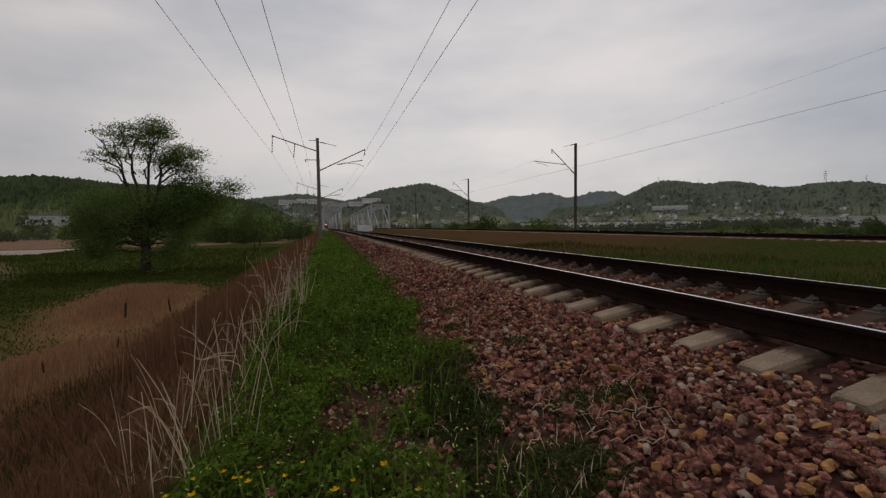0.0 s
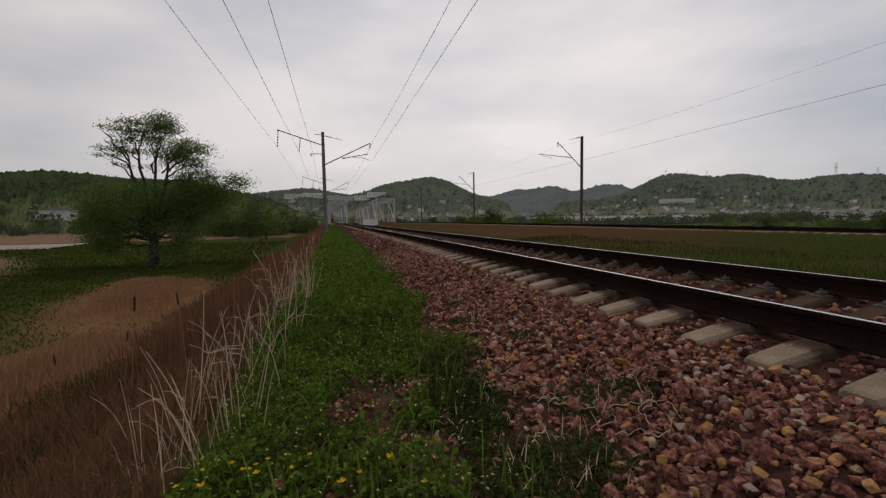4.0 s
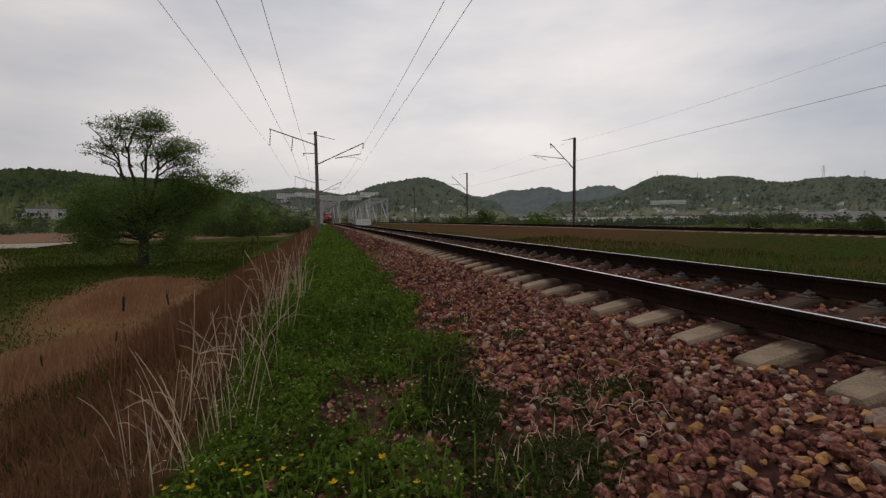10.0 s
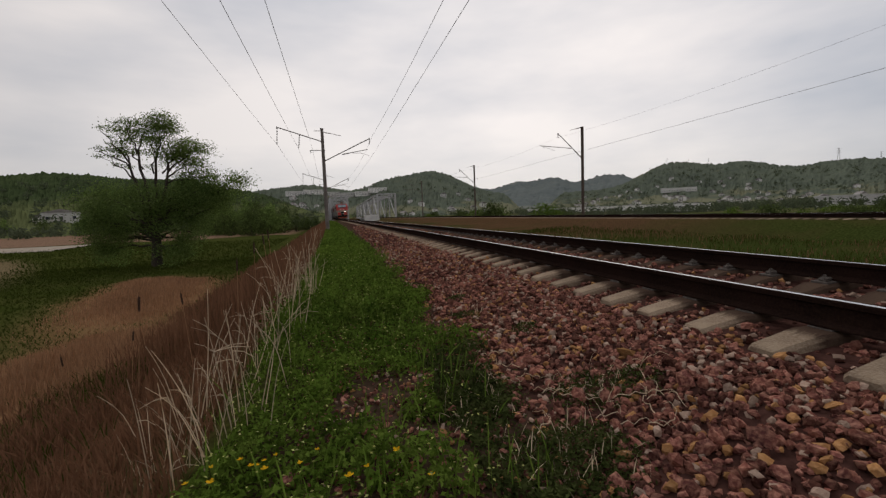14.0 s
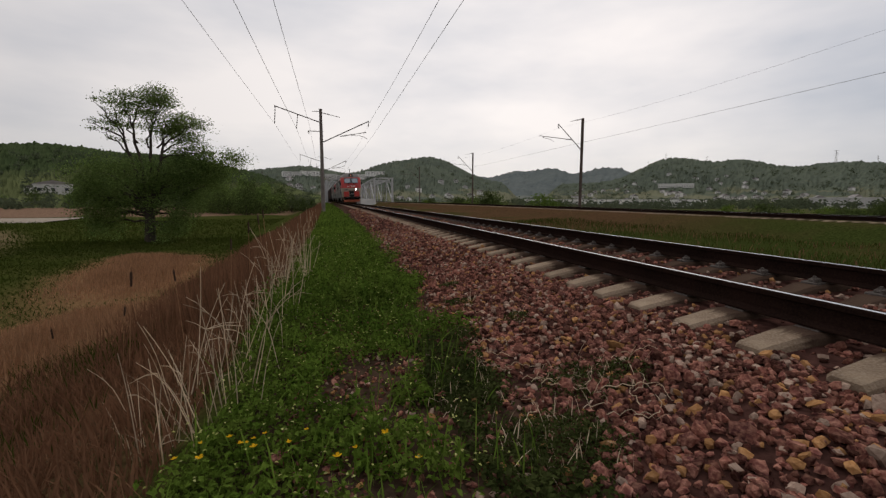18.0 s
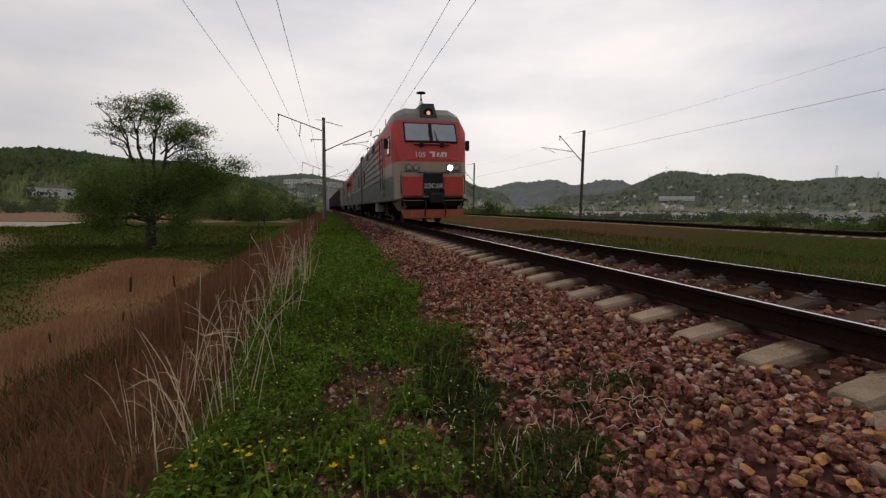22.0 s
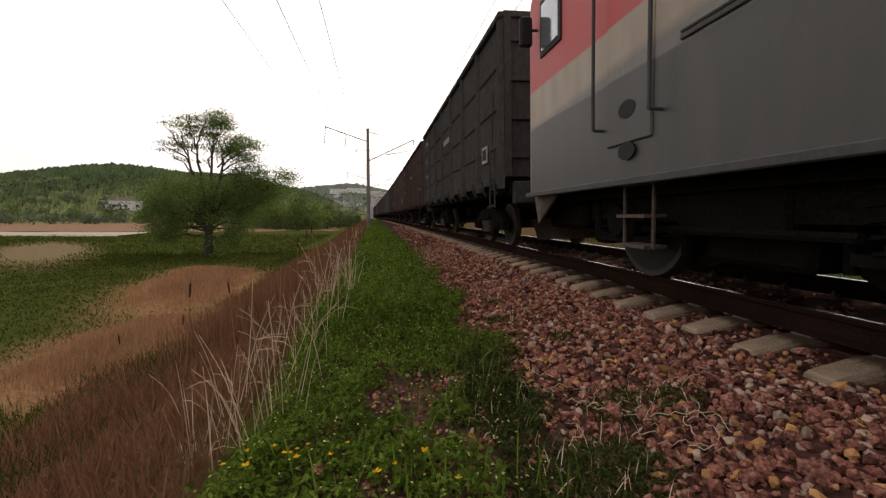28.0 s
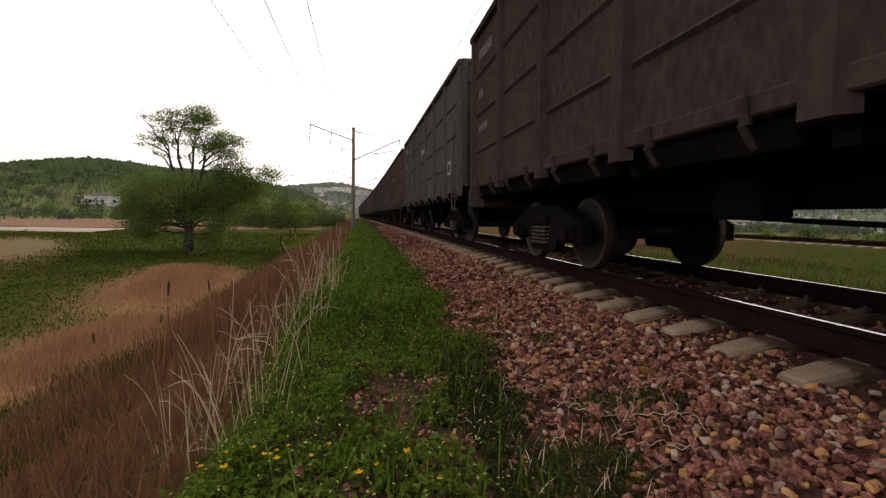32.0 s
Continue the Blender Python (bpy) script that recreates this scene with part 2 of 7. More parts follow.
M_CATTAIL = material("brown_cattail", (0.055, 0.03, 0.02), None, None, 20, 80, 0.95, bump=0.3)


# ---- shared mesh helpers ----
def part(name, bm, mat, parent=None, label="", smooth=False):
    """Links a bmesh as one mesh object under a thing or a part."""
    me = bpy.data.meshes.new(name)
    bm.to_mesh(me)
    bm.free()
    me.materials.append(mat)
    if smooth:
        for p in me.polygons:
            p.use_smooth = True
    ob = new(name, me)
    ob.parent = parent
    if label:
        tagged(ob, label)
    return ob


def share(name, ob, parent, m):
    """Another object on the same mesh, at the pose m under its parent."""
    o = new(name, ob.data)
    o.parent = parent
    o.matrix_basis = m
    return o


def thing(name, label, category, m=None, group="", kind=""):
    ob = new(name)
    ob.empty_display_size = 0.2
    if m is not None:
        ob.matrix_basis = m
    return tagged(ob, label, category, group, kind)


def mesh_from(name, verts, faces, mat, parent=None, label="", smooth=False):
    me = bpy.data.meshes.new(name)
    me.from_pydata([tuple(v) for v in verts], [], faces)
    me.update()
    me.materials.append(mat)
    if smooth:
        for p in me.polygons:
            p.use_smooth = True
    ob = new(name, me)
    ob.parent = parent
    if label:
        tagged(ob, label)
    return ob


def box(bm, c, s, m=None, bevel=0.0):
    """A block with its centre c and full size s, turned by m, with its edges rounded off."""
    r = bmesh.ops.create_cube(bm, size=1.0)
    vs = r["verts"]
    for v in vs:
        v.co = Vector((v.co.x * s[0], v.co.y * s[1], v.co.z * s[2]))
    if bevel:
        es = list({e for v in vs for e in v.link_edges})
        got = bmesh.ops.bevel(bm, geom=es, offset=bevel, segments=1, affect="EDGES", profile=0.5)
        vs = list({v for f in got["faces"] for v in f.verts} | {v for v in vs if v.is_valid})
    for v in vs:
        v.co = Vector(c) + (m @ v.co if m is not None else v.co)
    return bm


def rod(bm, a, b, r0, r1=None, n=8, caps=True):
    """A round bar from a to b."""
    a, b = Vector(a), Vector(b)
    r1 = r0 if r1 is None else r1
    q = (b - a).to_track_quat("Z", "Y").to_matrix()
    rings = []
    for p, r in ((a, r0), (b, r1)):
        rings.append([bm.verts.new(p + q @ Vector((r * math.cos(2 * math.pi * i / n), r * math.sin(2 * math.pi * i / n), 0))) for i in range(n)])
    for i in range(n):
        j = (i + 1) % n
        bm.faces.new((rings[0][i], rings[0][j], rings[1][j], rings[1][i]))
    if caps:
        bm.faces.new(rings[0][::-1])
        bm.faces.new(rings[1])
    return bm


def tube(bm, pts, r, n=6):
    for a, b in zip(pts, pts[1:]):
        rod(bm, a, b, r, r, n)
    return bm


def pipe(bm, pts, r0, r1, n=5):
    """One unbroken tapering tube along the points."""
    rings = []
    for i, p in enumerate(pts):
        d = (pts[min(i + 1, len(pts) - 1)] - pts[max(i - 1, 0)]).normalized()
        q = d.to_track_quat("Z", "Y").to_matrix()
        r = r0 + (r1 - r0) * i / (len(pts) - 1)
        rings.append([bm.verts.new(p + q @ Vector((r * math.cos(6.2832 * k / n), r * math.sin(6.2832 * k / n), 0))) for k in range(n)])
    for a, b in zip(rings, rings[1:]):
        for k in range(n):
            bm.faces.new((a[k], a[(k + 1) % n], b[(k + 1) % n], b[k]))
    return bm


def sweep(bm, profile, y0, y1, close=True):
    """A closed profile of (x, z) points drawn out from y0 to y1."""
    a = [bm.verts.new((x, y0, z)) for x, z in profile]
    b = [bm.verts.new((x, y1, z)) for x, z in profile]
    k = len(profile)
    for i in range(k):
        j = (i + 1) % k
        bm.faces.new((a[i], a[j], b[j], b[i]))
    if close:
        bm.faces.new(a[::-1])
        bm.faces.new(b)
    return bm


def fresh():
    return bmesh.new()


def ease(a, b, v):
    t = np.clip((np.asarray(v, float) - a) / (b - a), 0, 1)
    return t * t * (3 - 2 * t)


# ---- the lie of the land; z = 0 is the top of the nearer rail ----
RAIL_X = 3.07
CANT = math.degrees(math.atan(0.026))
MID_X = RAIL_X + 0.7975
MID_Z = 0.7975 * 0.026
FIELD_Z = -3.2
BRIDGE_Y0, BRIDGE_Y1 = 152.0, 330.0


def bend(y):
    """How far the line has swung to the left at y."""
    y = np.asarray(y, float)
    s = np.where(y < 0, 0.0, np.where(y < 20, y * y / 40, y - 10))
    q = np.minimum(s, 90.0)
    return -(0.016 * q + 0.0001 * q * q) - 0.034 * (s - q)


def second_track_x(y):
    return 21.3 - 6.0 * ease(60, 150, y)


def ripple(x, y, s, a):
    return a * (np.sin(x * 1.7 * s + 1.3) * np.cos(y * 1.3 * s + 0.5) + 0.6 * np.sin(x * 3.1 * s - y * 2.3 * s) + 0.4 * np.cos(y * 4.7 * s + x * 0.9 * s))


def ground_z(x, y):
    x, y = np.asarray(x, float), np.asarray(y, float)
    xs = [-400, -40, -9, -6.2, -3.0, -1.3, -0.7, 0.2, 0.9, 1.45, 2.0, 2.45, 2.95, 5.3, 5.8, 7.0, 9.5, 15.0, 17.2]
    zs = [-3.3, -3.25, -3.2, -2.9, -1.75, -0.92, -0.66, -0.60, -0.57, -0.52, -0.385, -0.325, -0.262, -0.20, -0.25, -0.72, -0.95, -0.95, -0.85]
    left = np.interp(x - bend(y), xs, zs)
    d = x - second_track_x(y)
    right = np.interp(d, [-6, -3.9, -2.3, -1.6, 1.6, 2.3, 4.2, 9, 40, 400], [-0.95, -0.85, -0.36, -0.24, -0.24, -0.36, -0.9, -1.5, -3.0, -3.3])
    z = np.where(d > -5.0, right, left)
    z = z + ripple(x, y, 0.8, 0.012) + ripple(x, y, 0.11, 0.04) * (x < -1.3)
    # the river under the bridges
    yr = y - np.where(x < -5, 0.02 * (x + 5) ** 2, 0.0)
    river = ease(BRIDGE_Y0 + 4, BRIDGE_Y0 + 22, yr) * (1 - ease(BRIDGE_Y1 - 22, BRIDGE_Y1 - 4, yr))
    z = z * (1 - river) + (-8.0) * river
    return z


def graded(stops):
    """Grid lines from (start, step) pairs; the last pair is the end."""
    out = []
    for (a, s), (b, _) in zip(stops, stops[1:]):
        out += list(np.arange(a, b - 1e-6, s))
    return np.array(out + [stops[-1][0]])


GX = graded([(-4500, 500), (-500, 60), (-80, 8), (-16, 1.0), (-8, 0.35), (-2, 0.14), (7, 0.5), (30, 2.5), (80, 20), (500, 500), (4500, 0)])
GY = graded([(-1500, 250), (-250, 25), (-50, 5), (-5, 0.6), (0, 0.2), (9, 0.4), (25, 1.2), (60, 3), (84, 1.5), (120, 3), (140, 2), (190, 6), (340, 20), (700, 200), (4500, 0)])


# beds of light dead reed in the low field: centre, half length, half width, turn in degrees
REED_PATCHES = ((-9.8, 25.0, 8.5, 3.4, -14), (-6.8, 12.4, 4.6, 2.7, -18), (-11.5, 31.0, 4.0, 2.6, -40))


def in_patch(x, y, spot):
    """Distance from the middle of a patch, 1 at its rim."""
    cx, cy, a, b, turn = spot
    c, s = math.cos(radians(turn)), math.sin(radians(turn))
    dx, dy = x - cx, y - cy
    return np.hypot((dx * c - dy * s) / b, (dx * s + dy * c) / a)


def ground_material():
    m = bpy.data.materials.new("mixed_ground")
    m.use_nodes = True
    n, l = m.node_tree.nodes, m.node_tree.links
    b = n["Principled BSDF"]
    b.inputs["Roughness"].default_value = 0.95
    b.inputs["Specular IOR Level"].default_value = 0.0
    pos = n.new("ShaderNodeNewGeometry").outputs["Position"]
    sep = n.new("ShaderNodeSeparateXYZ")
    l.new(pos, sep.inputs[0])

    def noise_of(scale, detail=4):
        q = n.new("ShaderNodeTexNoise")
        q.inputs["Scale"].default_value = scale
        q.inputs["Detail"].default_value = detail
        l.new(pos, q.inputs["Vector"])
        return q.outputs["Fac"]

    big, mid, fine = noise_of(0.06), noise_of(0.7), noise_of(14.0)

    def wobbled(axis, amount, nz):
        q = n.new("ShaderNodeMath")
        q.operation = "MULTIPLY_ADD"
        q.inputs[1].default_value = amount
        l.new(nz, q.inputs[0])
        l.new(sep.outputs[axis], q.inputs[2])
        return q.outputs[0]

    def between(src, a0, a1, b0=None, b1=None):
        r = n.new("ShaderNodeMapRange")
        r.interpolation_type = "SMOOTHSTEP"
        r.inputs["From Min"].default_value, r.inputs["From Max"].default_value = a0, a1
        l.new(src, r.inputs["Value"])
        out = r.outputs["Result"]
        if b0 is not None:
            r2 = n.new("ShaderNodeMapRange")
            r2.interpolation_type = "SMOOTHSTEP"
            r2.inputs["From Min"].default_value, r2.inputs["From Max"].default_value = b0, b1
            r2.inputs["To Min"].default_value, r2.inputs["To Max"].default_value = 1, 0
            l.new(src, r2.inputs["Value"])
            out = times(out, r2.outputs["Result"])
        return out

    def times(a, c):
        q = n.new("ShaderNodeMath")
        q.operation = "MULTIPLY"
        l.new(a, q.inputs[0])
        l.new(c, q.inputs[1])
        return q.outputs[0]

    def blend(a, colour, fac, strength=1.0):
        q = n.new("ShaderNodeMix")
        q.data_type = "RGBA"
        if isinstance(a, tuple):
            q.inputs[6].default_value = (*a, 1)
        else:
            l.new(a, q.inputs[6])
        q.inputs[7].default_value = (*colour, 1)
        if strength != 1.0:
            k = n.new("ShaderNodeMath")
            k.operation = "MULTIPLY"
            k.inputs[1].default_value = strength
            l.new(fac, k.inputs[0])
            fac = k.outputs[0]
        l.new(fac, q.inputs[0])
        return q.outputs[2]

    def patch(cx, cy, half_long, half_wide, turn, fade=0.35):
        """1 inside an ellipse on the plan, its long side turned from +y towards +x, with a ragged rim."""
        mp = n.new("ShaderNodeMapping")
        mp.vector_type = "TEXTURE"
        mp.inputs["Location"].default_value = (cx, cy, 0)
        mp.inputs["Rotation"].default_value = (0, 0, radians(-turn))
        mp.inputs["Scale"].default_value = (half_wide, half_long, 1e6)
        l.new(pos, mp.inputs["Vector"])
        ln = n.new("ShaderNodeVectorMath")
        ln.operation = "LENGTH"
        l.new(mp.outputs["Vector"], ln.inputs[0])
        q = n.new("ShaderNodeMath")
        q.operation = "MULTIPLY_ADD"
        q.inputs[1].default_value = 0.5
        l.new(mid_low, q.inputs[0])
        l.new(ln.outputs["Value"], q.inputs[2])
        return between(q.outputs[0], 1.25 + fade, 1.25 - fade)

    mid_low = noise_of(0.25)
    x_mid = wobbled("X", 2.0, mid)  # the wobble hides where one cover gives way to another
    x_fine = wobbled("X", 0.35, mid)
    y_big = wobbled("Y", 30.0, big)
    col = blend((0.042, 0.054, 0.012), (0.056, 0.062, 0.017), between(mid_low, 0.42, 0.6))
    col = blend(col, (0.20, 0.145, 0.088), patch(-36, 52, 20, 4.5, -32, 0.4), 0.7)
    for spot in REED_PATCHES:
        col = blend(col, (0.25, 0.135, 0.072), patch(*spot, 0.55), 0.9)
    # reed land beyond the pond, brown
    far_left = times(between(y_big, 125, 132), between(x_mid, -8.0, -14.0))
    far_brown = blend(col, (0.22, 0.14, 0.095), times(far_left, between(y_big, 420, 300)))
    col = far_brown
    # the slope of the bank: dark litter with reed
    col = blend(col, (0.12, 0.066, 0.038), between(x_mid, -5.2, -3.4, -1.0, 0.3), 0.9)
    # trodden soil of the shoulder
    col = blend(col, (0.066, 0.043, 0.029), between(x_fine, -0.6, -0.2))
    # ballast
    col = blend(col, (0.066, 0.032, 0.026), between(x_fine, 0.9, 1.5))
    # dry verge between the two lines
    verge = blend((0.088, 0.052, 0.027), (0.040, 0.052, 0.013), between(mid_low, 0.46, 0.60))
    verge = blend(verge, (0.040, 0.052, 0.013), between(wobbled("Y", 9.0, mid_low), 32.0, 20.0), 0.75)
    verge = blend(verge, (0.095, 0.055, 0.029), times(between(x_mid, 14.0, 17.5), between(wobbled("Y", 9.0, mid_low), 18.0, 32.0)), 0.85)
    q = n.new("ShaderNodeMix")
    q.data_type = "RGBA"
    l.new(between(x_mid, 7.2, 8.4), q.inputs[0])
    l.new(col, q.inputs[6])
    l.new(verge, q.inputs[7])
    col = q.outputs[2]
    col = blend(col, (0.07, 0.085, 0.03), between(x_mid, 25.0, 29.0))
    col = blend(col, (0.13, 0.11, 0.06), times(between(x_mid, 30.0, 40.0), between(big, 0.5, 0.6)), 0.8)
    grain = n.new("ShaderNodeMapRange")
    grain.inputs["From Min"].default_value, grain.inputs["From Max"].default_value = 0.3, 0.7
    grain.inputs["To Min"].default_value, grain.inputs["To Max"].default_value = 0.55, 1.45
    l.new(fine, grain.inputs["Value"])
    sc = n.new("ShaderNodeVectorMath")
    sc.operation = "SCALE"
    l.new(col, sc.inputs[0])
    l.new(grain.outputs["Result"], sc.inputs["Scale"])
    l.new(sc.outputs["Vector"], b.inputs["Base Color"])
    bp = n.new("ShaderNodeBump")
    bp.inputs["Strength"].default_value = 0.6
    bp.inputs["Distance"].default_value = 0.04
    l.new(fine, bp.inputs["Height"])
    l.new(bp.outputs["Normal"], b.inputs["Normal"])
    return m


def build_ground():
    X, Y = np.meshgrid(GX, GY)
    Z = ground_z(X, Y)
    v = np.stack([X.ravel(), Y.ravel(), Z.ravel()], 1)
    w = len(GX)
    f = [(j * w + i, j * w + i + 1, (j + 1) * w + i + 1, (j + 1) * w + i) for j in range(len(GY) - 1) for i in range(w - 1)]
    ob = mesh_from("ground", v, f, ground_material(), smooth=True)
    tagged(ob, "grassy and stony ground of a railway embankment and flat valley fields", "ground", kind="structure")


build_ground()


# ---- water ----
def build_water():
    m = bpy.data.materials.new("still_water")
    m.use_nodes = True
    n, l = m.node_tree.nodes, m.node_tree.links
    b = n["Principled BSDF"]
    b.inputs["Base Color"].default_value = (0.05, 0.055, 0.05, 1)
    b.inputs["Roughness"].default_value = 0.06
    b.inputs["IOR"].default_value = 1.33
    nz = n.new("ShaderNodeTexNoise")
    nz.inputs["Scale"].default_value = 1.5
    bp = n.new("ShaderNodeBump")
    bp.inputs["Strength"].default_value = 0.05
    l.new(nz.outputs["Fac"], bp.inputs["Height"])
    l.new(bp.outputs["Normal"], b.inputs["Normal"])
    bm = fresh()
    for x, y in ((-4000, 130), (4000, 130), (4000, 3800), (-4000, 3800)):
        bm.verts.new((x, y, -6.2))
    bm.faces.new(bm.verts[:])
    tagged(part("water", bm, m), "river passing under the railway bridges", "water", kind="structure")


def build_field_road():
    """A pale unpaved road across the low fields, slightly raised."""
    bm = fresh()
    last = None
    for i in range(61):
        x = -48.0 - 380.0 * (i / 60) ** 1.3
        y = 92 + 3.0 * math.sin(x * 0.03)
        row = [bm.verts.new((x, y + d, float(ground_z(x, y + d)) + h)) for d, h in ((-2, 0.0), (-1, 0.16), (14, 0.22), (15, 0.0))]
        if last:
            for a in range(3):
                bm.faces.new((last[a], row[a], row[a + 1], last[a + 1]))
        last = row
    tagged(part("road", bm, M_DUST), "pale dusty field road across the low land", "road", kind="structure")


build_field_road()
build_water()


# ---- hills: (bearing from the line, height above eye level, width), all in degrees ----
def forest_material(name, a, b, c, meadow):
    m = material(name, a, b, c, 0.006, 0.05, 0.95, bump=1.0, bump_scale=0.06, coords="Position", dist=4.0, spec=0.0)
    n, l = m.node_tree.nodes, m.node_tree.links
    bs = n["Principled BSDF"]
    col = bs.inputs["Base Color"].links[0].from_socket
    pos = n.new("ShaderNodeNewGeometry").outputs["Position"]
    nz = n.new("ShaderNodeTexNoise")
    nz.inputs["Scale"].default_value = 0.009
    nz.inputs["Detail"].default_value = 3
    l.new(pos, nz.inputs["Vector"])
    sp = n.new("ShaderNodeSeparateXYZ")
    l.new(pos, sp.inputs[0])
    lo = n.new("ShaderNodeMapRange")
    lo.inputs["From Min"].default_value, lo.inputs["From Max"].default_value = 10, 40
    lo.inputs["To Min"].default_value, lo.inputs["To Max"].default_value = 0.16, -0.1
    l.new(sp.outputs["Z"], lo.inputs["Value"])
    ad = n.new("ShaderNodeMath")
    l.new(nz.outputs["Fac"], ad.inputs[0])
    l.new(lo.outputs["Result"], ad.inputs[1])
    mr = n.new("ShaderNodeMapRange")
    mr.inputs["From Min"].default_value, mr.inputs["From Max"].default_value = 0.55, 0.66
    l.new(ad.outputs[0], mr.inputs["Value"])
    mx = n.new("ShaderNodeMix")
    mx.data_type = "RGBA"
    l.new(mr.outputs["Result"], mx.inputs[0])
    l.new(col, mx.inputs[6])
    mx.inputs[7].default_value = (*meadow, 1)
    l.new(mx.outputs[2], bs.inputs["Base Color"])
    return m


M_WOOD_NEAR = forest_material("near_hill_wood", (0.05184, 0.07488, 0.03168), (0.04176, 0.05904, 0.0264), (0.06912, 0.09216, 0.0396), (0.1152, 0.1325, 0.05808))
# far hills: forest colour lightened and greyed, distance haze mixed into it
M_WOOD_FAR = forest_material("far_hill_wood_hazed", (0.1149, 0.1358, 0.1019), (0.09113, 0.1106, 0.08736), (0.1485, 0.1669, 0.1201), (0.1881, 0.1902, 0.1238))
M_WOOD_HAZY = forest_material("distant_hill_wood_hazed", (0.1513, 0.1718, 0.165), (0.1238, 0.1444, 0.1444), (0.1788, 0.1993, 0.1857), (0.1925, 0.2063, 0.1788))

HILLS = {
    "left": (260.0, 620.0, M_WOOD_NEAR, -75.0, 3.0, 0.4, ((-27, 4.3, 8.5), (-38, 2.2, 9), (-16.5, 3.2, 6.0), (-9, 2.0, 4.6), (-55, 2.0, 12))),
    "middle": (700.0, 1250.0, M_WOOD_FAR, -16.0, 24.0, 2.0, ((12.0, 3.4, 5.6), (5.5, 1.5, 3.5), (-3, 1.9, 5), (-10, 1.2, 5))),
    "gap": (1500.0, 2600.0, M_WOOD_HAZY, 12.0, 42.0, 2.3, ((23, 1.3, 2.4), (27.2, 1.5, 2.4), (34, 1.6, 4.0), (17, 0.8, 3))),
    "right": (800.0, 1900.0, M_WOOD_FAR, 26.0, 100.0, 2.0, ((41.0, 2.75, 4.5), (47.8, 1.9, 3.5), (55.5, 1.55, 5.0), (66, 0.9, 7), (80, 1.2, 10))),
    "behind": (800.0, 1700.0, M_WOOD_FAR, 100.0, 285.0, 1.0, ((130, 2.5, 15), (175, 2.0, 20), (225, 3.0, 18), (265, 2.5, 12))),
}


def hill_z(key, az, r):
    r0, r1, _, a0, a1, base, bumps = HILLS[key]
    el = base + sum(h * np.exp(-((az - c) / w) ** 2) for c, h, w in bumps)
    el = el * ease(a0, a0 + 3, az) * (1 - ease(a1 - 3, a1, az))
    top = r1 * np.tan(np.radians(el))
    k = np.clip((r - r0) / (r1 - r0), 0, 1)
    rough = 0.12 * np.sin(az * 1.9 + r * 0.006) * np.sin(az * 0.7 - r * 0.004) * (1 - k)
    return FIELD_Z - 1 + (top + 4.5) * np.clip(k ** 1.25 + rough * k, 0, 1)


def build_hills():
    rng = np.random.default_rng(5)
    for key, (r0, r1, mat, a0, a1, base, bumps) in HILLS.items():
        az = np.arange(a0, a1 + 0.01, 0.14 if key in ("left", "right", "middle") else 0.3)
        rr = np.concatenate([np.linspace(r0, r1, 26), [r1 * 1.06, r1 * 1.2]])
        A, Rr = np.meshgrid(az, rr)
        Z = hill_z(key, A, np.minimum(Rr, r1))
        Z = np.where(Rr > r1, Z * np.where(Rr > r1 * 1.1, 0.3, 0.85), Z)
        jag = rng.normal(0, 1, Z.shape) * 0.0011 * r1 + np.abs(rng.normal(0, 1, Z.shape)) * 0.0006 * r1
        Z = Z + jag * ease(0.05, 0.3, (Rr - r0) / (r1 - r0))
        v = np.stack([(np.sin(np.radians(A)) * Rr).ravel(), (np.cos(np.radians(A)) * Rr).ravel(), Z.ravel()], 1)
        w = len(az)
        f = [(j * w + i, (j + 1) * w + i, (j + 1) * w + i + 1, j * w + i + 1) for j in range(len(rr) - 1) for i in range(w - 1)]
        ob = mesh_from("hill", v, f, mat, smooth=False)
        tagged(ob, "low wooded hill beyond the valley" if key != "left" else "wooded hillside with meadows beside the fields", "hill", kind="structure")


build_hills()


# ---- the railway tracks ----
RAIL_PROFILE = [(-0.075, -0.18), (0.075, -0.18), (0.075, -0.168), (0.012, -0.142), (0.010, -0.05), (0.036, -0.038), (0.0365, -0.008), (0.030, -0.0015), (-0.030, -0.0015), (-0.0365, -0.008), (-0.036, -0.038), (-0.010, -0.05), (-0.012, -0.142), (-0.075, -0.168)]
HEAD_PROFILE = [(-0.022, -0.004), (0.014, -0.004), (0.014, 0.0), (-0.022, 0.0)]
SLEEPER_STEP = 0.5435
SLEEPER_Y = 1.61


def sleeper_mesh():
    """A pre-stressed sleeper: sloped rail seats, a lower middle, chamfered sides."""
    bm = fresh()
    st = [(-1.35, 0.092, -0.056), (-1.33, 0.103, -0.042), (-0.98, 0.115, 0.012), (-0.55, 0.118, 0.0), (-0.35, 0.10, -0.045), (0.35, 0.10, -0.045), (0.55, 0.118, 0.0), (0.98, 0.115, 0.012), (1.33, 0.103, -0.042), (1.35, 0.092, -0.056)]
    rings = []
    for x, w, z in st:
        z -= 0.205
        rings.append([bm.verts.new(p) for p in ((x, -w - 0.02, z - 0.16), (x, -w, z - 0.025), (x, -w + 0.022, z), (x, w - 0.022, z), (x, w, z - 0.025), (x, w + 0.02, z - 0.16))])
    for a, b in zip(rings, rings[1:]):
        for i in range(6):
            j = (i + 1) % 6
            bm.faces.new((a[i], b[i], b[j], a[j]))
    bm.faces.new(rings[0])
    bm.faces.new(rings[-1][::-1])
    return bm


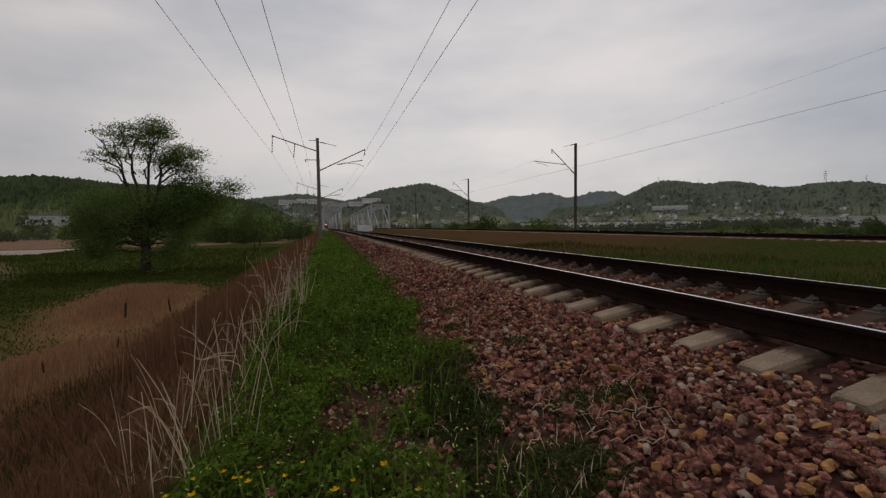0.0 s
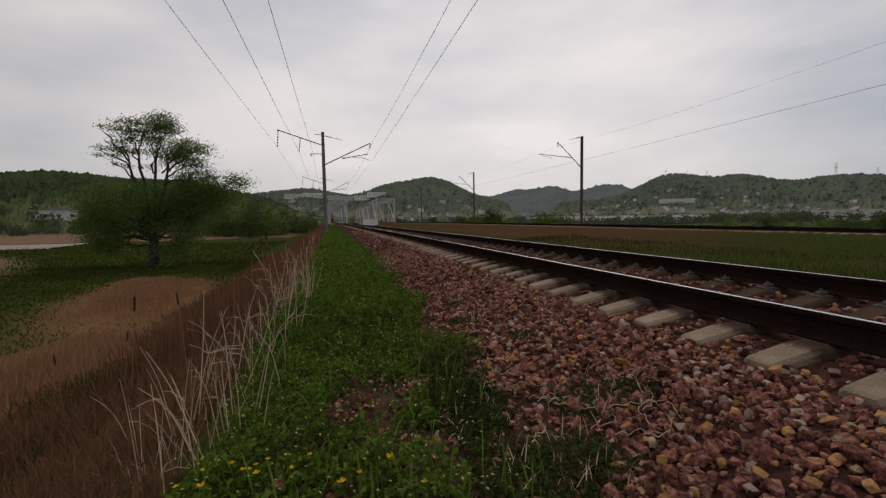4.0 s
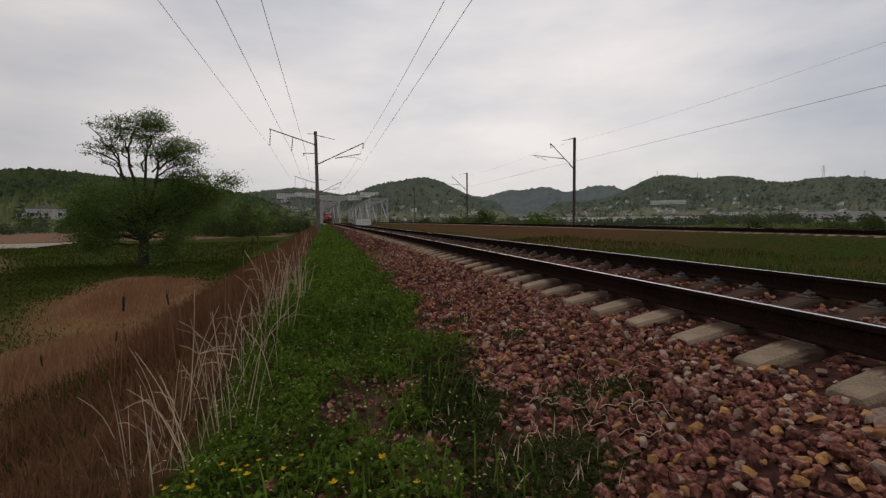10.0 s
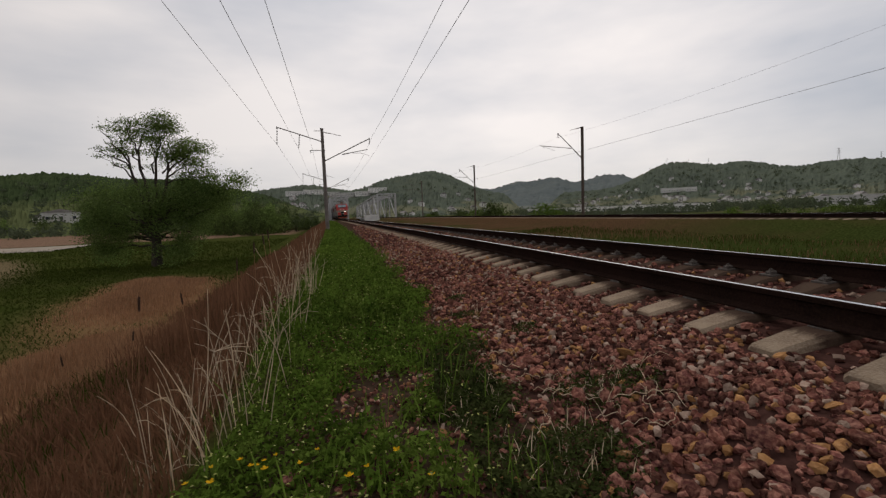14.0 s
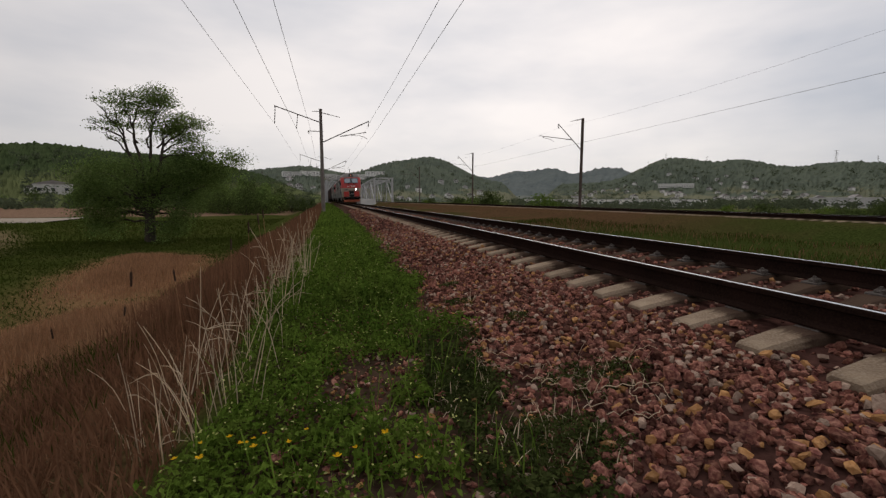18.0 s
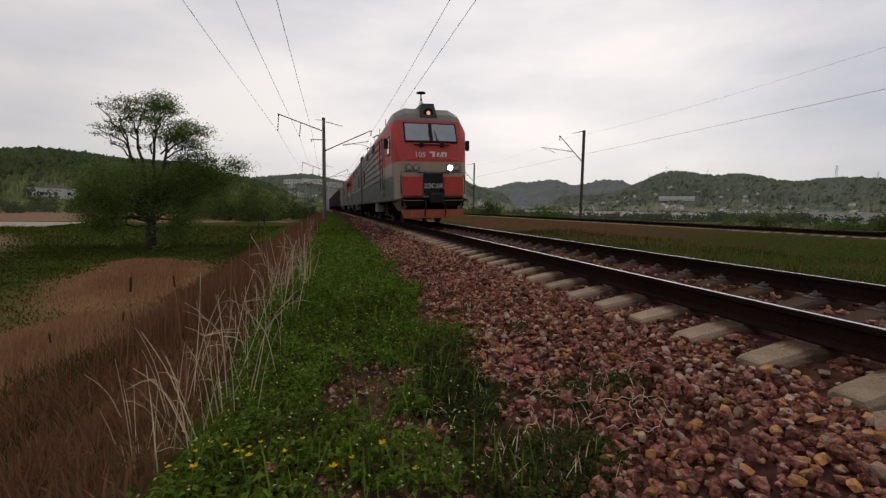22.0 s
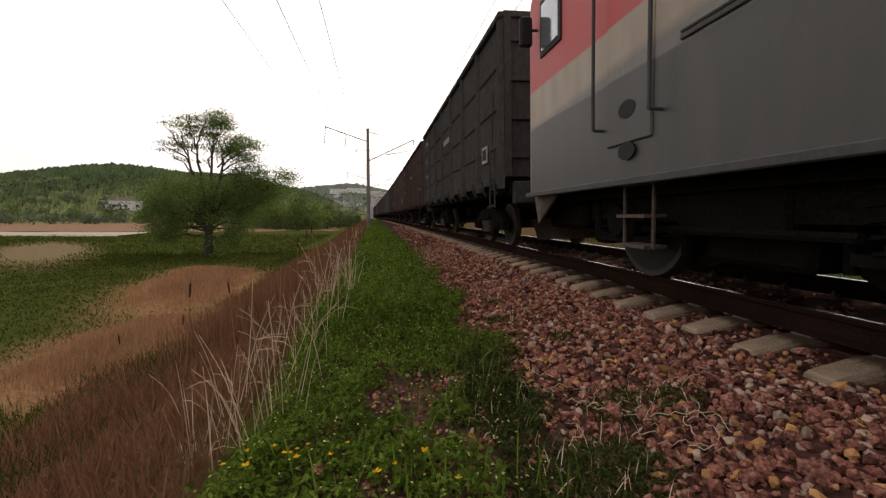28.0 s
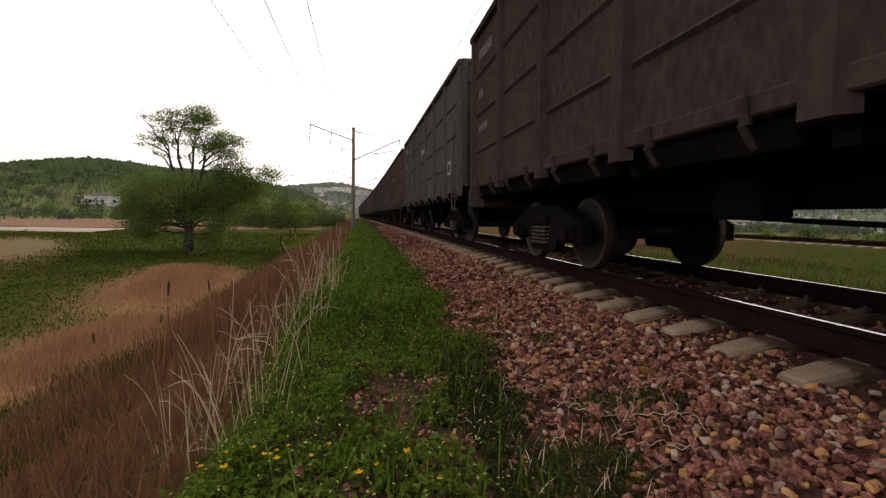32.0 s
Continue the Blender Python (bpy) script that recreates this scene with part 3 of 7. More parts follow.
def fastening_mesh():
    """Base plate and the clamp with its bolts on the inner side, for one rail seat."""
    bm = fresh()
    box(bm, (0.05, 0, -0.198), (0.26, 0.16, 0.026), bevel=0.006)
    for s in (1,):
        box(bm, (s * 0.105, 0, -0.172), (0.075, 0.09, 0.036), pose(0, 0, 0, 0, s * 14, 0).to_3x3(), bevel=0.01)
        rod(bm, (s * 0.105, 0, -0.16), (s * 0.105, 0, -0.128), 0.012, n=6)
        rod(bm, (s * 0.105, 0, -0.155), (s * 0.105, 0, -0.140), 0.02, n=6)
        rod(bm, (s * 0.155, 0.045, -0.19), (s * 0.155, 0.045, -0.15), 0.02, n=6)
    return bm


def build_track(name, m, y0, y1, label, near, course):
    tr = thing(name, label, "railway track", m, kind="structure")
    ys = list(np.arange(y0, y1 + 1, 4.0))
    for s in (-1, 1):
        for nm, prof, mat, lab in (("rail", RAIL_PROFILE, M_RAIL, "rust-brown steel rail"), ("rail_head", HEAD_PROFILE, M_RAILTOP, "polished running surface of the rail")):
            bm = fresh()
            rings = [[bm.verts.new((s * 0.7975 + x + float(course(y)), y, z)) for x, z in prof] for y in ys]
            for a, b in zip(rings, rings[1:]):
                for i in range(len(prof)):
                    j = (i + 1) % len(prof)
                    bm.faces.new((a[i], a[j], b[j], b[i]))
            part(nm, bm, mat, tr, lab)
    sl = part("sleeper", sleeper_mesh(), M_CONCRETE, tr)
    fa = part("fastening", fastening_mesh(), M_CLIP, tr)
    rnd = random.Random(3)
    k0, k1 = int((y0 - SLEEPER_Y) / SLEEPER_STEP) + 1, int((y1 - SLEEPER_Y) / SLEEPER_STEP)
    sv, sf, fv, ff = [], [], [], []
    sco = [v.co.copy() for v in sl.data.vertices]
    spo = [tuple(p.vertices) for p in sl.data.polygons]
    fco = [v.co.copy() for v in fa.data.vertices]
    fpo = [tuple(p.vertices) for p in fa.data.polygons]
    first = True
    for k in range(k0, k1):
        y = SLEEPER_Y + k * SLEEPER_STEP
        ms = pose(rnd.uniform(-0.012, 0.012) + float(course(y)), y + rnd.uniform(-0.012, 0.012), rnd.uniform(-0.006, 0.006), 0, 0, rnd.uniform(-0.7, 0.7))
        if near and -4 < k < 250:
            if first:
                sl.matrix_basis, first = ms, False
            else:
                share("sleeper", sl, tr, ms)
        else:
            o = len(sv)
            sv += [ms @ c for c in sco]
            sf += [tuple(o + i for i in p) for p in spo]
        if near and -2 < k < 46:
            for s in (-1, 1):
                mf = pose(s * 0.7975 + float(course(y)), y, 0, 0, 0, 0 if s < 0 else 180)
                if k == -1 and s == -1:
                    fa.matrix_basis = mf
                else:
                    share("fastening", fa, tr, mf)
        elif near and k < 200:
            for s in (-1, 1):
                o = len(fv)
                fv += [pose(s * 0.7975 + float(course(y)), y, 0, 0, 0, 0 if s < 0 else 180) @ c for c in fco]
                ff += [tuple(o + i for i in p) for p in fpo]
    if not near:
        bpy.data.objects.remove(sl)
        bpy.data.objects.remove(fa)
    tagged(mesh_from("sleepers", sv, sf, M_CONCRETE, tr, "row of grey concrete sleepers"), kind="stuff")
    if fv:
        tagged(mesh_from("fastenings", fv, ff, M_CLIP, tr, "dusty rail clips and bolts"), kind="stuff")
    return tr


build_track("railway_track", pose(MID_X, 0, MID_Z, 0, -CANT, 0), -150.0, 720.0, "railway track with rusty rails on pale concrete sleepers", True, bend)
build_track("railway_track", pose(0, 0, 0.0), -150.0, 720.0, "second railway track on its own low bank", False, second_track_x)


# ---- masts and wires of the overhead line ----
def hang_wire(name, points, sag, label, r=0.009):
    bm = fresh()
    for a, b in zip(points, points[1:]):
        a, b = Vector(a), Vector(b)
        ps = [a.lerp(b, i / 12) - Vector((0, 0, sag * 4 * (i / 12) * (1 - i / 12))) for i in range(13)]
        tube(bm, ps, r, 4)
    return tagged(part(name, bm, M_WIRE), label, "wire", group="overhead wires")


def insulator(bm, a, b, r=0.05, n=4):
    a, b = Vector(a), Vector(b)
    for i in range(n):
        p, q = a.lerp(b, (i + 0.15) / n), a.lerp(b, (i + 0.7) / n)
        rod(bm, p, q, r, r * 0.55, 8)
    rod(bm, a, b, 0.018, n=6)
    return bm


def build_mast(m, top, feeders, mat, base=-0.9, side=1):
    """A mast with a cantilever over the track (towards +x times side) and, on one line, an arm for three feeder wires."""
    ma = thing("catenary_mast", "tall slender mast with a bracket for the overhead wires", "catenary mast", m, group="catenary masts")
    bm = fresh()
    if side > 0:
        rod(bm, (0, 0, base - 1.2), (0, 0, top), 0.20, 0.135, 14)
        rod(bm, (0, 0, top - 0.1), (0, 0, top + 0.03), 0.15, n=14)
    else:
        for s in (-1, 1):
            box(bm, (0, s * 0.11, (base - 1 + top) / 2), (0.22, 0.045, top - base + 1))
        z = base
        while z < top - 0.3:
            box(bm, (0.07, 0, z), (0.02, 0.2, 0.05))
            box(bm, (-0.07, 0, z + 0.2), (0.02, 0.2, 0.05))
            z += 0.5
    part("pole", bm, mat, ma)
    s = side
    if side > 0:
        # a long raking tube, a level tube for the contact wire and its curved steady arm
        za, reach, rise = top - 3.0, 4.45, 2.1
        tube_a, tube_b = (1.75, za + 0.58), (4.2, za + 1.05)
        steady = [(2.75, za + 0.70), (3.55, za + 0.70), (4.0, za + 0.58), (4.3, za + 0.44)]
        stay = [(0, top - 0.30), (0.25, top - 0.34), (0.85, top - 0.46), (1.75, top - 0.66)]
    else:
        # a steep strut and a level tube reaching over the second track
        za, reach, rise = top - 3.45, 3.05, 2.7
        tube_a, tube_b = (1.35, za + 1.02), (5.3, za + 1.32)
        steady = [(4.95, za + 1.30), (4.75, za + 1.12), (4.1, za + 1.02), (3.5, za + 0.75)]
        stay = [(0, top - 0.05), (0.2, top - 0.10), (0.8, top - 0.25), (1.55, top - 0.42)]
    bm = fresh()
    rod(bm, (s * 0.15, 0, za), (s * reach, 0, za + rise), 0.045, n=8)
    part("cantilever", bm, M_MAST, ma)
    k = Vector((reach, 0, rise)).normalized()
    for a, b, r, q in (((s * 0.2, 0, za + 0.02), (s * (0.2 + 0.6 * k.x), 0, za + 0.02 + 0.6 * k.z), 0.075, 4), ((s * reach, 0, za + rise - 0.03), (s * (reach - 0.06), 0, za + rise - 0.55), 0.075, 3), ((s * tube_a[0], 0, tube_a[1]), (s * (tube_a[0] + 0.75), 0, tube_a[1] + 0.75 * (tube_b[1] - tube_a[1]) / (tube_b[0] - tube_a[0])), 0.07, 4)):
        part("insulator", insulator(fresh(), a, b, r, q), M_INSUL, ma, "brown ribbed insulator")
    bm = fresh()
    rod(bm, (s * tube_a[0], 0, tube_a[1]), (s * tube_b[0], 0, tube_b[1]), 0.035, n=6)
    part("registration_tube", bm, M_MAST, ma)
    part("steady_arm", tube(fresh(), [Vector((s * x, 0, z)) for x, z in steady], 0.02, 6), M_MAST, ma)
    bm = fresh()
    tube(bm, [Vector((s * x, 0, z)) for x, z in stay], 0.025, 6)
    insulator(bm, (s * stay[1][0], 0, stay[1][1]), (s * stay[2][0], 0, stay[2][1]), 0.065)
    part("top_stay", bm, M_MAST, ma)
    if feeders:
        bm = fresh()
        rod(bm, (0, 0, top - 1.22), (-4.05, 0, top + 0.12), 0.045, n=8)
        rod(bm, (-4.05, 0, top + 0.02), (-4.05, 0, top + 0.22), 0.02, n=6)
        part("feeder_arm", bm, M_MAST, ma)
        bm = fresh()
        rod(bm, (0.2, 0, top - 2.02), (-1.2, 0, top - 2.02), 0.035, n=6)
        part("bracket", bm, M_MAST, ma)
        bm = fresh()
        rod(bm, (0, 0, top - 0.2), (-0.75, 0, top - 0.2), 0.028, n=6)
        part("top_bracket", bm, M_MAST, ma)
        for a, b, q in (((-4.0, 0, top + 0.08), (-4.1, 0, top - 1.48), 6), ((-2.05, 0, top - 0.55), (-2.2, 0, top - 1.85), 6), ((-1.15, 0, top - 2.03), (-1.1, 0, top - 2.28), 2)):
            part("hanger", insulator(fresh(), a, b, 0.06, q), M_INSUL, ma, "hanging insulator string")
    return ma


LEFT_MAST_X, LEFT_TOP = -0.58, 9.05
LEFT_MASTS = [-110.0, -60.0, -9.0, 43.5, 88.0, 136.0]
for y in LEFT_MASTS:
    build_mast(pose(LEFT_MAST_X + float(bend(y)), y, 0), LEFT_TOP, True, M_MAST_GREY)
RIGHT_MASTS = [45.5 + 38.0 * k for k in range(-3, 3)]
for y in RIGHT_MASTS:
    build_mast(pose(second_track_x(y) + 6.1, y, 0), 9.85, False, M_MAST, side=-1)

YL = LEFT_MASTS + [BRIDGE_Y0 + 14]
for dx, dz, sag, lab in ((4.75, -0.6, 0.5, "messenger wire of the overhead line"), (4.75, -2.35, 0.05, "contact wire over the track"), (-4.1, -1.45, 0.1, "feeder wire on the field side"), (-2.2, -1.85, 0.1, "feeder wire on the field side"), (-1.05, -1.4, 0.1, "thin feeder wire beside the masts")):
    hang_wire("overhead_wire", [(LEFT_MAST_X + float(bend(y)) + dx, y, LEFT_TOP + dz) for y in YL], sag, lab, 0.010)
for dx, dz, sag, thick in ((-2.65, -0.25, 0.5, 0.005), (-3.3, -2.6, 0.05, 0.009)):
    hang_wire("overhead_wire", [(second_track_x(y) + 6.1 - 0.4 + dx, y, 8.9 + dz) for y in RIGHT_MASTS], sag, "wire of the second line", thick)


# ---- truss bridges ----
def build_bridge(x, y0, y1, w, h, label, turn=0.0):
    br = thing("truss_bridge", label, "bridge", pose(x, y0, 0, 0, 0, turn), group="railway bridges")
    n = 10
    L = (y1 - y0) / n
    for s in (-1, 1):
        bm = fresh()
        box(bm, (s * w / 2, (y1 - y0) / 2, -0.55), (0.45, y1 - y0, 0.8))
        part("bottom_chord", bm, M_BRIDGE, br)
        bm = fresh()
        box(bm, (s * w / 2, (y1 - y0) / 2, h), (0.45, y1 - y0 - L, 0.5))
        part("top_chord", bm, M_BRIDGE, br)
        for i in range(n + 1):
            bm = fresh()
            if 0 < i < n:
                box(bm, (s * w / 2, i * L, h / 2), (0.26, 0.34, h))
                part("upright", bm, M_BRIDGE, br)
                bm = fresh()
            a = (s * w / 2, i * L, -0.3 if i % 2 == 0 else h)
            b = (s * w / 2, (i + 1) * L, h if i % 2 == 0 else -0.3)
            if i < n:
                rod(bm, a, b, 0.15, n=4)
                part("diagonal", bm, M_BRIDGE, br)
            else:
                bm.free()
        for y in (0.3, y1 - y0 - 0.3):
            bm = fresh()
            box(bm, (s * w / 2, y, h / 2), (0.62, 0.62, h + 0.4), bevel=0.04)
            part("portal_post", bm, M_BRIDGE, br, "pale portal post")
    for i in range(n + 1):
        y = min(max(i * L, 0.3), y1 - y0 - 0.3)
        bm = fresh()
        box(bm, (0, y, h + 0.1), (w, 0.35, 0.35))
        if i in (0, n):
            box(bm, (0, y, h - 1.1), (w, 0.25, 0.25))
            for s in (-1, 1):
                rod(bm, (s * (w / 2 - 0.1), y, h - 2.6), (s * (w / 2 - 1.6), y, h - 0.2), 0.14, n=4)
                rod(bm, (s * 0.1, y, h - 1.1), (s * 1.1, y, h), 0.1, n=4)
        part("cross_beam", bm, M_BRIDGE, br)
    bm = fresh()
    box(bm, (0, (y1 - y0) / 2, -0.62), (w - 0.5, y1 - y0, 0.5))
    part("deck", bm, M_MAST, br, "dark bridge deck")
    for k in range(1, 3):
        bm = fresh()
        box(bm, (0, (y1 - y0) * k / 3, -5.2), (w + 1, 2.4, 8.2), bevel=0.3)
        part("pier", bm, M_CONCRETE_PALE, br, "concrete bridge pier")
    for y in (-1.0, y1 - y0 + 1.0):
        bm = fresh()
        box(bm, (0, y, -3.6), (w + 1.5, 3.0, 6.4), bevel=0.1)
        part("abutment", bm, M_CONCRETE_PALE, br, "concrete abutment")
    return br


build_bridge(MID_X + float(bend(BRIDGE_Y0)), BRIDGE_Y0, BRIDGE_Y1, 5.7, 7.3, "pale steel truss bridge carrying the track over the river", math.degrees(math.atan(0.034)))
build_bridge(second_track_x(200.0), BRIDGE_Y0 - 6, BRIDGE_Y1, 5.9, 7.6, "pale steel truss bridge of the second track")
bm = fresh()
box(bm, (0, 0, 0), (4.6, 1.0, 1.9), bevel=0.05)
box(bm, (0.1, -0.52, 0.15), (0.8, 0.06, 0.5))
wing = tagged(part("bridge_wing_wall", bm, M_WHITEWASH), "white block of concrete at the bridge's end", "wall")
wing.matrix_basis = pose(9.6, BRIDGE_Y0 - 14, 0.0)


# ---- the train: locomotive sections and open wagons; each is built with its leading coupling at y = 0, z = 0 on the rails ----
def livery(name, grey_low, grey_high, beige, red):
    """Painted steel: red round the cab, a beige band under it, greys along the body, with dust and streaks."""
    m = material(name, grey_high, tuple(c * 0.86 for c in grey_high), tuple(min(1, c * 1.12) for c in grey_high), 1.3, 24, 0.5, 0.0, 0.06, spec=0.4, stretch=(1, 1, 0.5))
    n, l = m.node_tree.nodes, m.node_tree.links
    b = n["Principled BSDF"]
    col = b.inputs["Base Color"].links[0].from_socket
    co = n.new("ShaderNodeTexCoord")
    sp = n.new("ShaderNodeSeparateXYZ")
    l.new(co.outputs["Object"], sp.inputs[0])

    def line(ky, kz, c, soft=0.012):
        q = n.new("ShaderNodeMath")
        q.operation = "MULTIPLY"
        q.inputs[1].default_value = ky
        l.new(sp.outputs["Y"], q.inputs[0])
        q2 = n.new("ShaderNodeMath")
        q2.operation = "MULTIPLY_ADD"
        q2.inputs[1].default_value = kz
        l.new(sp.outputs["Z"], q2.inputs[0])
        l.new(q.outputs[0], q2.inputs[2])
        r = n.new("ShaderNodeMapRange")
        r.inputs["From Min"].default_value, r.inputs["From Max"].default_value = c - soft, c + soft
        l.new(q2.outputs[0], r.inputs["Value"])
        return r.outputs["Result"]

    def both(a, c):
        q = n.new("ShaderNodeMath")
        q.operation = "MULTIPLY"
        l.new(a, q.inputs[0])
        l.new(c, q.inputs[1])
        return q.outputs[0]

    def over(a, colour, fac):
        q = n.new("ShaderNodeMix")
        q.data_type = "RGBA"
        l.new(fac, q.inputs[0])
        l.new(a, q.inputs[6])
        q.inputs[7].default_value = (*colour, 1)
        return q.outputs[2]

    col = over(col, grey_low, line(0, -1, -1.98))
    # the beige band rises from the nose, and ends in a slanting edge
    col = over(col, beige, both(line(-1, 1.0, -3.6, 0.22), line(-0.06, 1, 1.90, 0.05)))
    col = over(col, beige, both(line(-1, 0, -1.0, 0.14), line(0, -1, -2.6)))
    col = over(col, red, both(line(-1, 1.32, -2.37), line(0, 1, 2.50)))
    col = over(col, grey_high, line(0, 1, 4.20))
    # dust
    nz = n.new("ShaderNodeTexNoise")
    nz.inputs["Scale"].default_value = 2.2
    nz.inputs["Detail"].default_value = 6
    mp = n.new("ShaderNodeMapping")
    mp.inputs["Scale"].default_value = (1.5, 1.5, 0.35)
    l.new(co.outputs["Object"], mp.inputs["Vector"])
    l.new(mp.outputs["Vector"], nz.inputs["Vector"])
    r = n.new("ShaderNodeMapRange")
    r.inputs["From Min"].default_value, r.inputs["From Max"].default_value = 0.45, 0.75
    r.inputs["To Max"].default_value = 0.35
    l.new(nz.outputs["Fac"], r.inputs["Value"])
    col = over(col, (0.11, 0.095, 0.082), r.outputs["Result"])
    l.new(col, b.inputs["Base Color"])
    return m


GREY_LOW, GREY_HIGH, BEIGE, RED = (0.062, 0.063, 0.061), (0.185, 0.172, 0.158), (0.36, 0.29, 0.22), (0.50, 0.044, 0.042)
M_LIVERY = livery("locomotive_livery", GREY_LOW, GREY_HIGH, BEIGE, RED)
M_RED = material("faded_red_paint", RED, (0.42, 0.042, 0.03), (0.56, 0.075, 0.055), 2, 30, 0.5, 0.0, 0.05, spec=0.4)
M_BEIGE = material("beige_grey_paint", BEIGE, (0.27, 0.22, 0.17), (0.40, 0.33, 0.26), 2, 30, 0.55, 0.0, 0.05)
M_PILOT = material("orange_red_primer", (0.46, 0.12, 0.065), (0.34, 0.085, 0.045), (0.52, 0.19, 0.11), 3, 40, 0.65, 0.0, 0.1)
# skirt's beige painted darker, its shade put into the colour
M_SKIRT = material("shaded_skirt_beige", (0.115, 0.092, 0.074), (0.07, 0.056, 0.046), (0.16, 0.13, 0.105), 2, 30, 0.7, 0.0, 0.1)
M_GEAR = material("dusty_black_running_gear", (0.012, 0.011, 0.010), (0.008, 0.007, 0.007), (0.024, 0.021, 0.019), 3, 40, 0.9, 0.0, 0.3, spec=0.0)
M_BOXGREY = material("pale_grey_box", (0.27, 0.255, 0.245), (0.19, 0.175, 0.165), (0.33, 0.315, 0.30), 3, 30, 0.6, 0.0, 0.1)
M_BLACK = material("matt_black", (0.012, 0.012, 0.012), None, None, 5, 50, 0.7, 0.0, 0.0)
M_RIB = material("dark_joint_paint", (0.06, 0.06, 0.062), None, None, 3, 30, 0.6, 0.0, 0.05)
M_WHEEL = material("wheel_steel", (0.018, 0.016, 0.015), (0.012, 0.011, 0.010), (0.035, 0.031, 0.028), 4, 50, 0.6, 0.5, 0.2)
M_TREAD = material("worn_wheel_tread", (0.060, 0.052, 0.047), (0.040, 0.035, 0.031), (0.085, 0.077, 0.070), 6, 60, 0.6, 0.5, 0.05)
M_WHITE = material("white_lettering", (0.72, 0.71, 0.69), (0.6, 0.59, 0.57), (0.78, 0.77, 0.76), 8, 60, 0.7, 0.0, 0.0)
M_STENCIL = material("worn_stencil_paint", (0.15, 0.135, 0.13), (0.07, 0.06, 0.055), (0.24, 0.22, 0.21), 14, 50, 0.8, 0.0, 0.0)
# blue-grey, part metallic base: the sky's reflection put into the pane colour
M_GLASS = material("sky_toned_cab_glass", (0.30, 0.34, 0.37), (0.26, 0.30, 0.33), (0.33, 0.37, 0.40), 3, 30, 0.08, 0.6, 0.0, spec=0.8)
M_LAMP = glowing("lit_headlamp", (1.0, 0.95, 0.88), 14.0)
M_LAMP_DIM = glowing("dim_roof_lamp", (1.0, 0.42, 0.22), 0.9)
M_LENS = material("unlit_lamp_glass", (0.25, 0.24, 0.22), None, None, 20, 90, 0.15, 0.0, 0.0, spec=0.7)
M_COPPER = material("contact_shoe", (0.12, 0.09, 0.07), None, None, 5, 50, 0.5, 0.6, 0.1)


def loft(bm, rings, cap=True):
    made = [[bm.verts.new(p) for p in r] for r in rings]
    for a, b in zip(made, made[1:]):
        for i in range(len(a) - 1):
            bm.faces.new((a[i], a[i + 1], b[i + 1], b[i]))
    if cap:
        bm.faces.new(made[0])
        bm.faces.new(made[-1][::-1])
    return bm


def wheelset(parent, y, r, name="wheelset"):
    bm = fresh()
    rod(bm, (-0.9, 0, 0), (0.9, 0, 0), 0.09, n=10)
    for s in (-1, 1):
        rod(bm, (s * 0.735, 0, 0), (s * 0.765, 0, 0), r + 0.028, n=28)
        rod(bm, (s * 0.762, 0, 0), (s * 0.855, 0, 0), r - 0.002, n=28)
        rod(bm, (s * 0.86, 0, 0), (s * 0.875, 0, 0), r * 0.42, r * 0.36, n=16)
        for k in range(6):
            a = k * math.pi / 3
            rod(bm, (s * 0.857, r * 0.62 * math.cos(a), r * 0.62 * math.sin(a)), (s * 0.862, r * 0.62 * math.cos(a), r * 0.62 * math.sin(a)), r * 0.13, n=8)
    ob = part(name, bm, M_WHEEL, parent)
    ob.matrix_basis = pose(0, y, r)
    for s in (-1, 1):
        bm = fresh()
        for k in range(28):
            a, b = 2 * math.pi * k / 28, 2 * math.pi * (k + 1) / 28
            for r0, r1 in ((r + 0.001, r + 0.001), (r + 0.001, r - 0.055)):
                x0, x1 = (s * 0.768, s * 0.857) if r0 == r1 else (s * 0.8571, s * 0.8571)
                vs = [bm.verts.new(p) for p in ((x0, r0 * math.cos(a), r0 * math.sin(a)), (x0, r0 * math.cos(b), r0 * math.sin(b)), (x1, r1 * math.cos(b), r1 * math.sin(b)), (x1, r1 * math.cos(a), r1 * math.sin(a)))]
                bm.faces.new(vs)
        bmesh.ops.remove_doubles(bm, verts=bm.verts, dist=0.0005)
        part("tyre", bm, M_TREAD, ob, "worn steel tyre")
    return ob


def coil(x, y, z0, z1, r, turns=5):
    """One wound spring."""
    k = turns * 8
    return pipe(fresh(), [Vector((x + r * math.cos(i * 0.7854), y + r * math.sin(i * 0.7854), z0 + (z1 - z0) * i / k)) for i in range(k + 1)], 0.016, 0.016, 5)


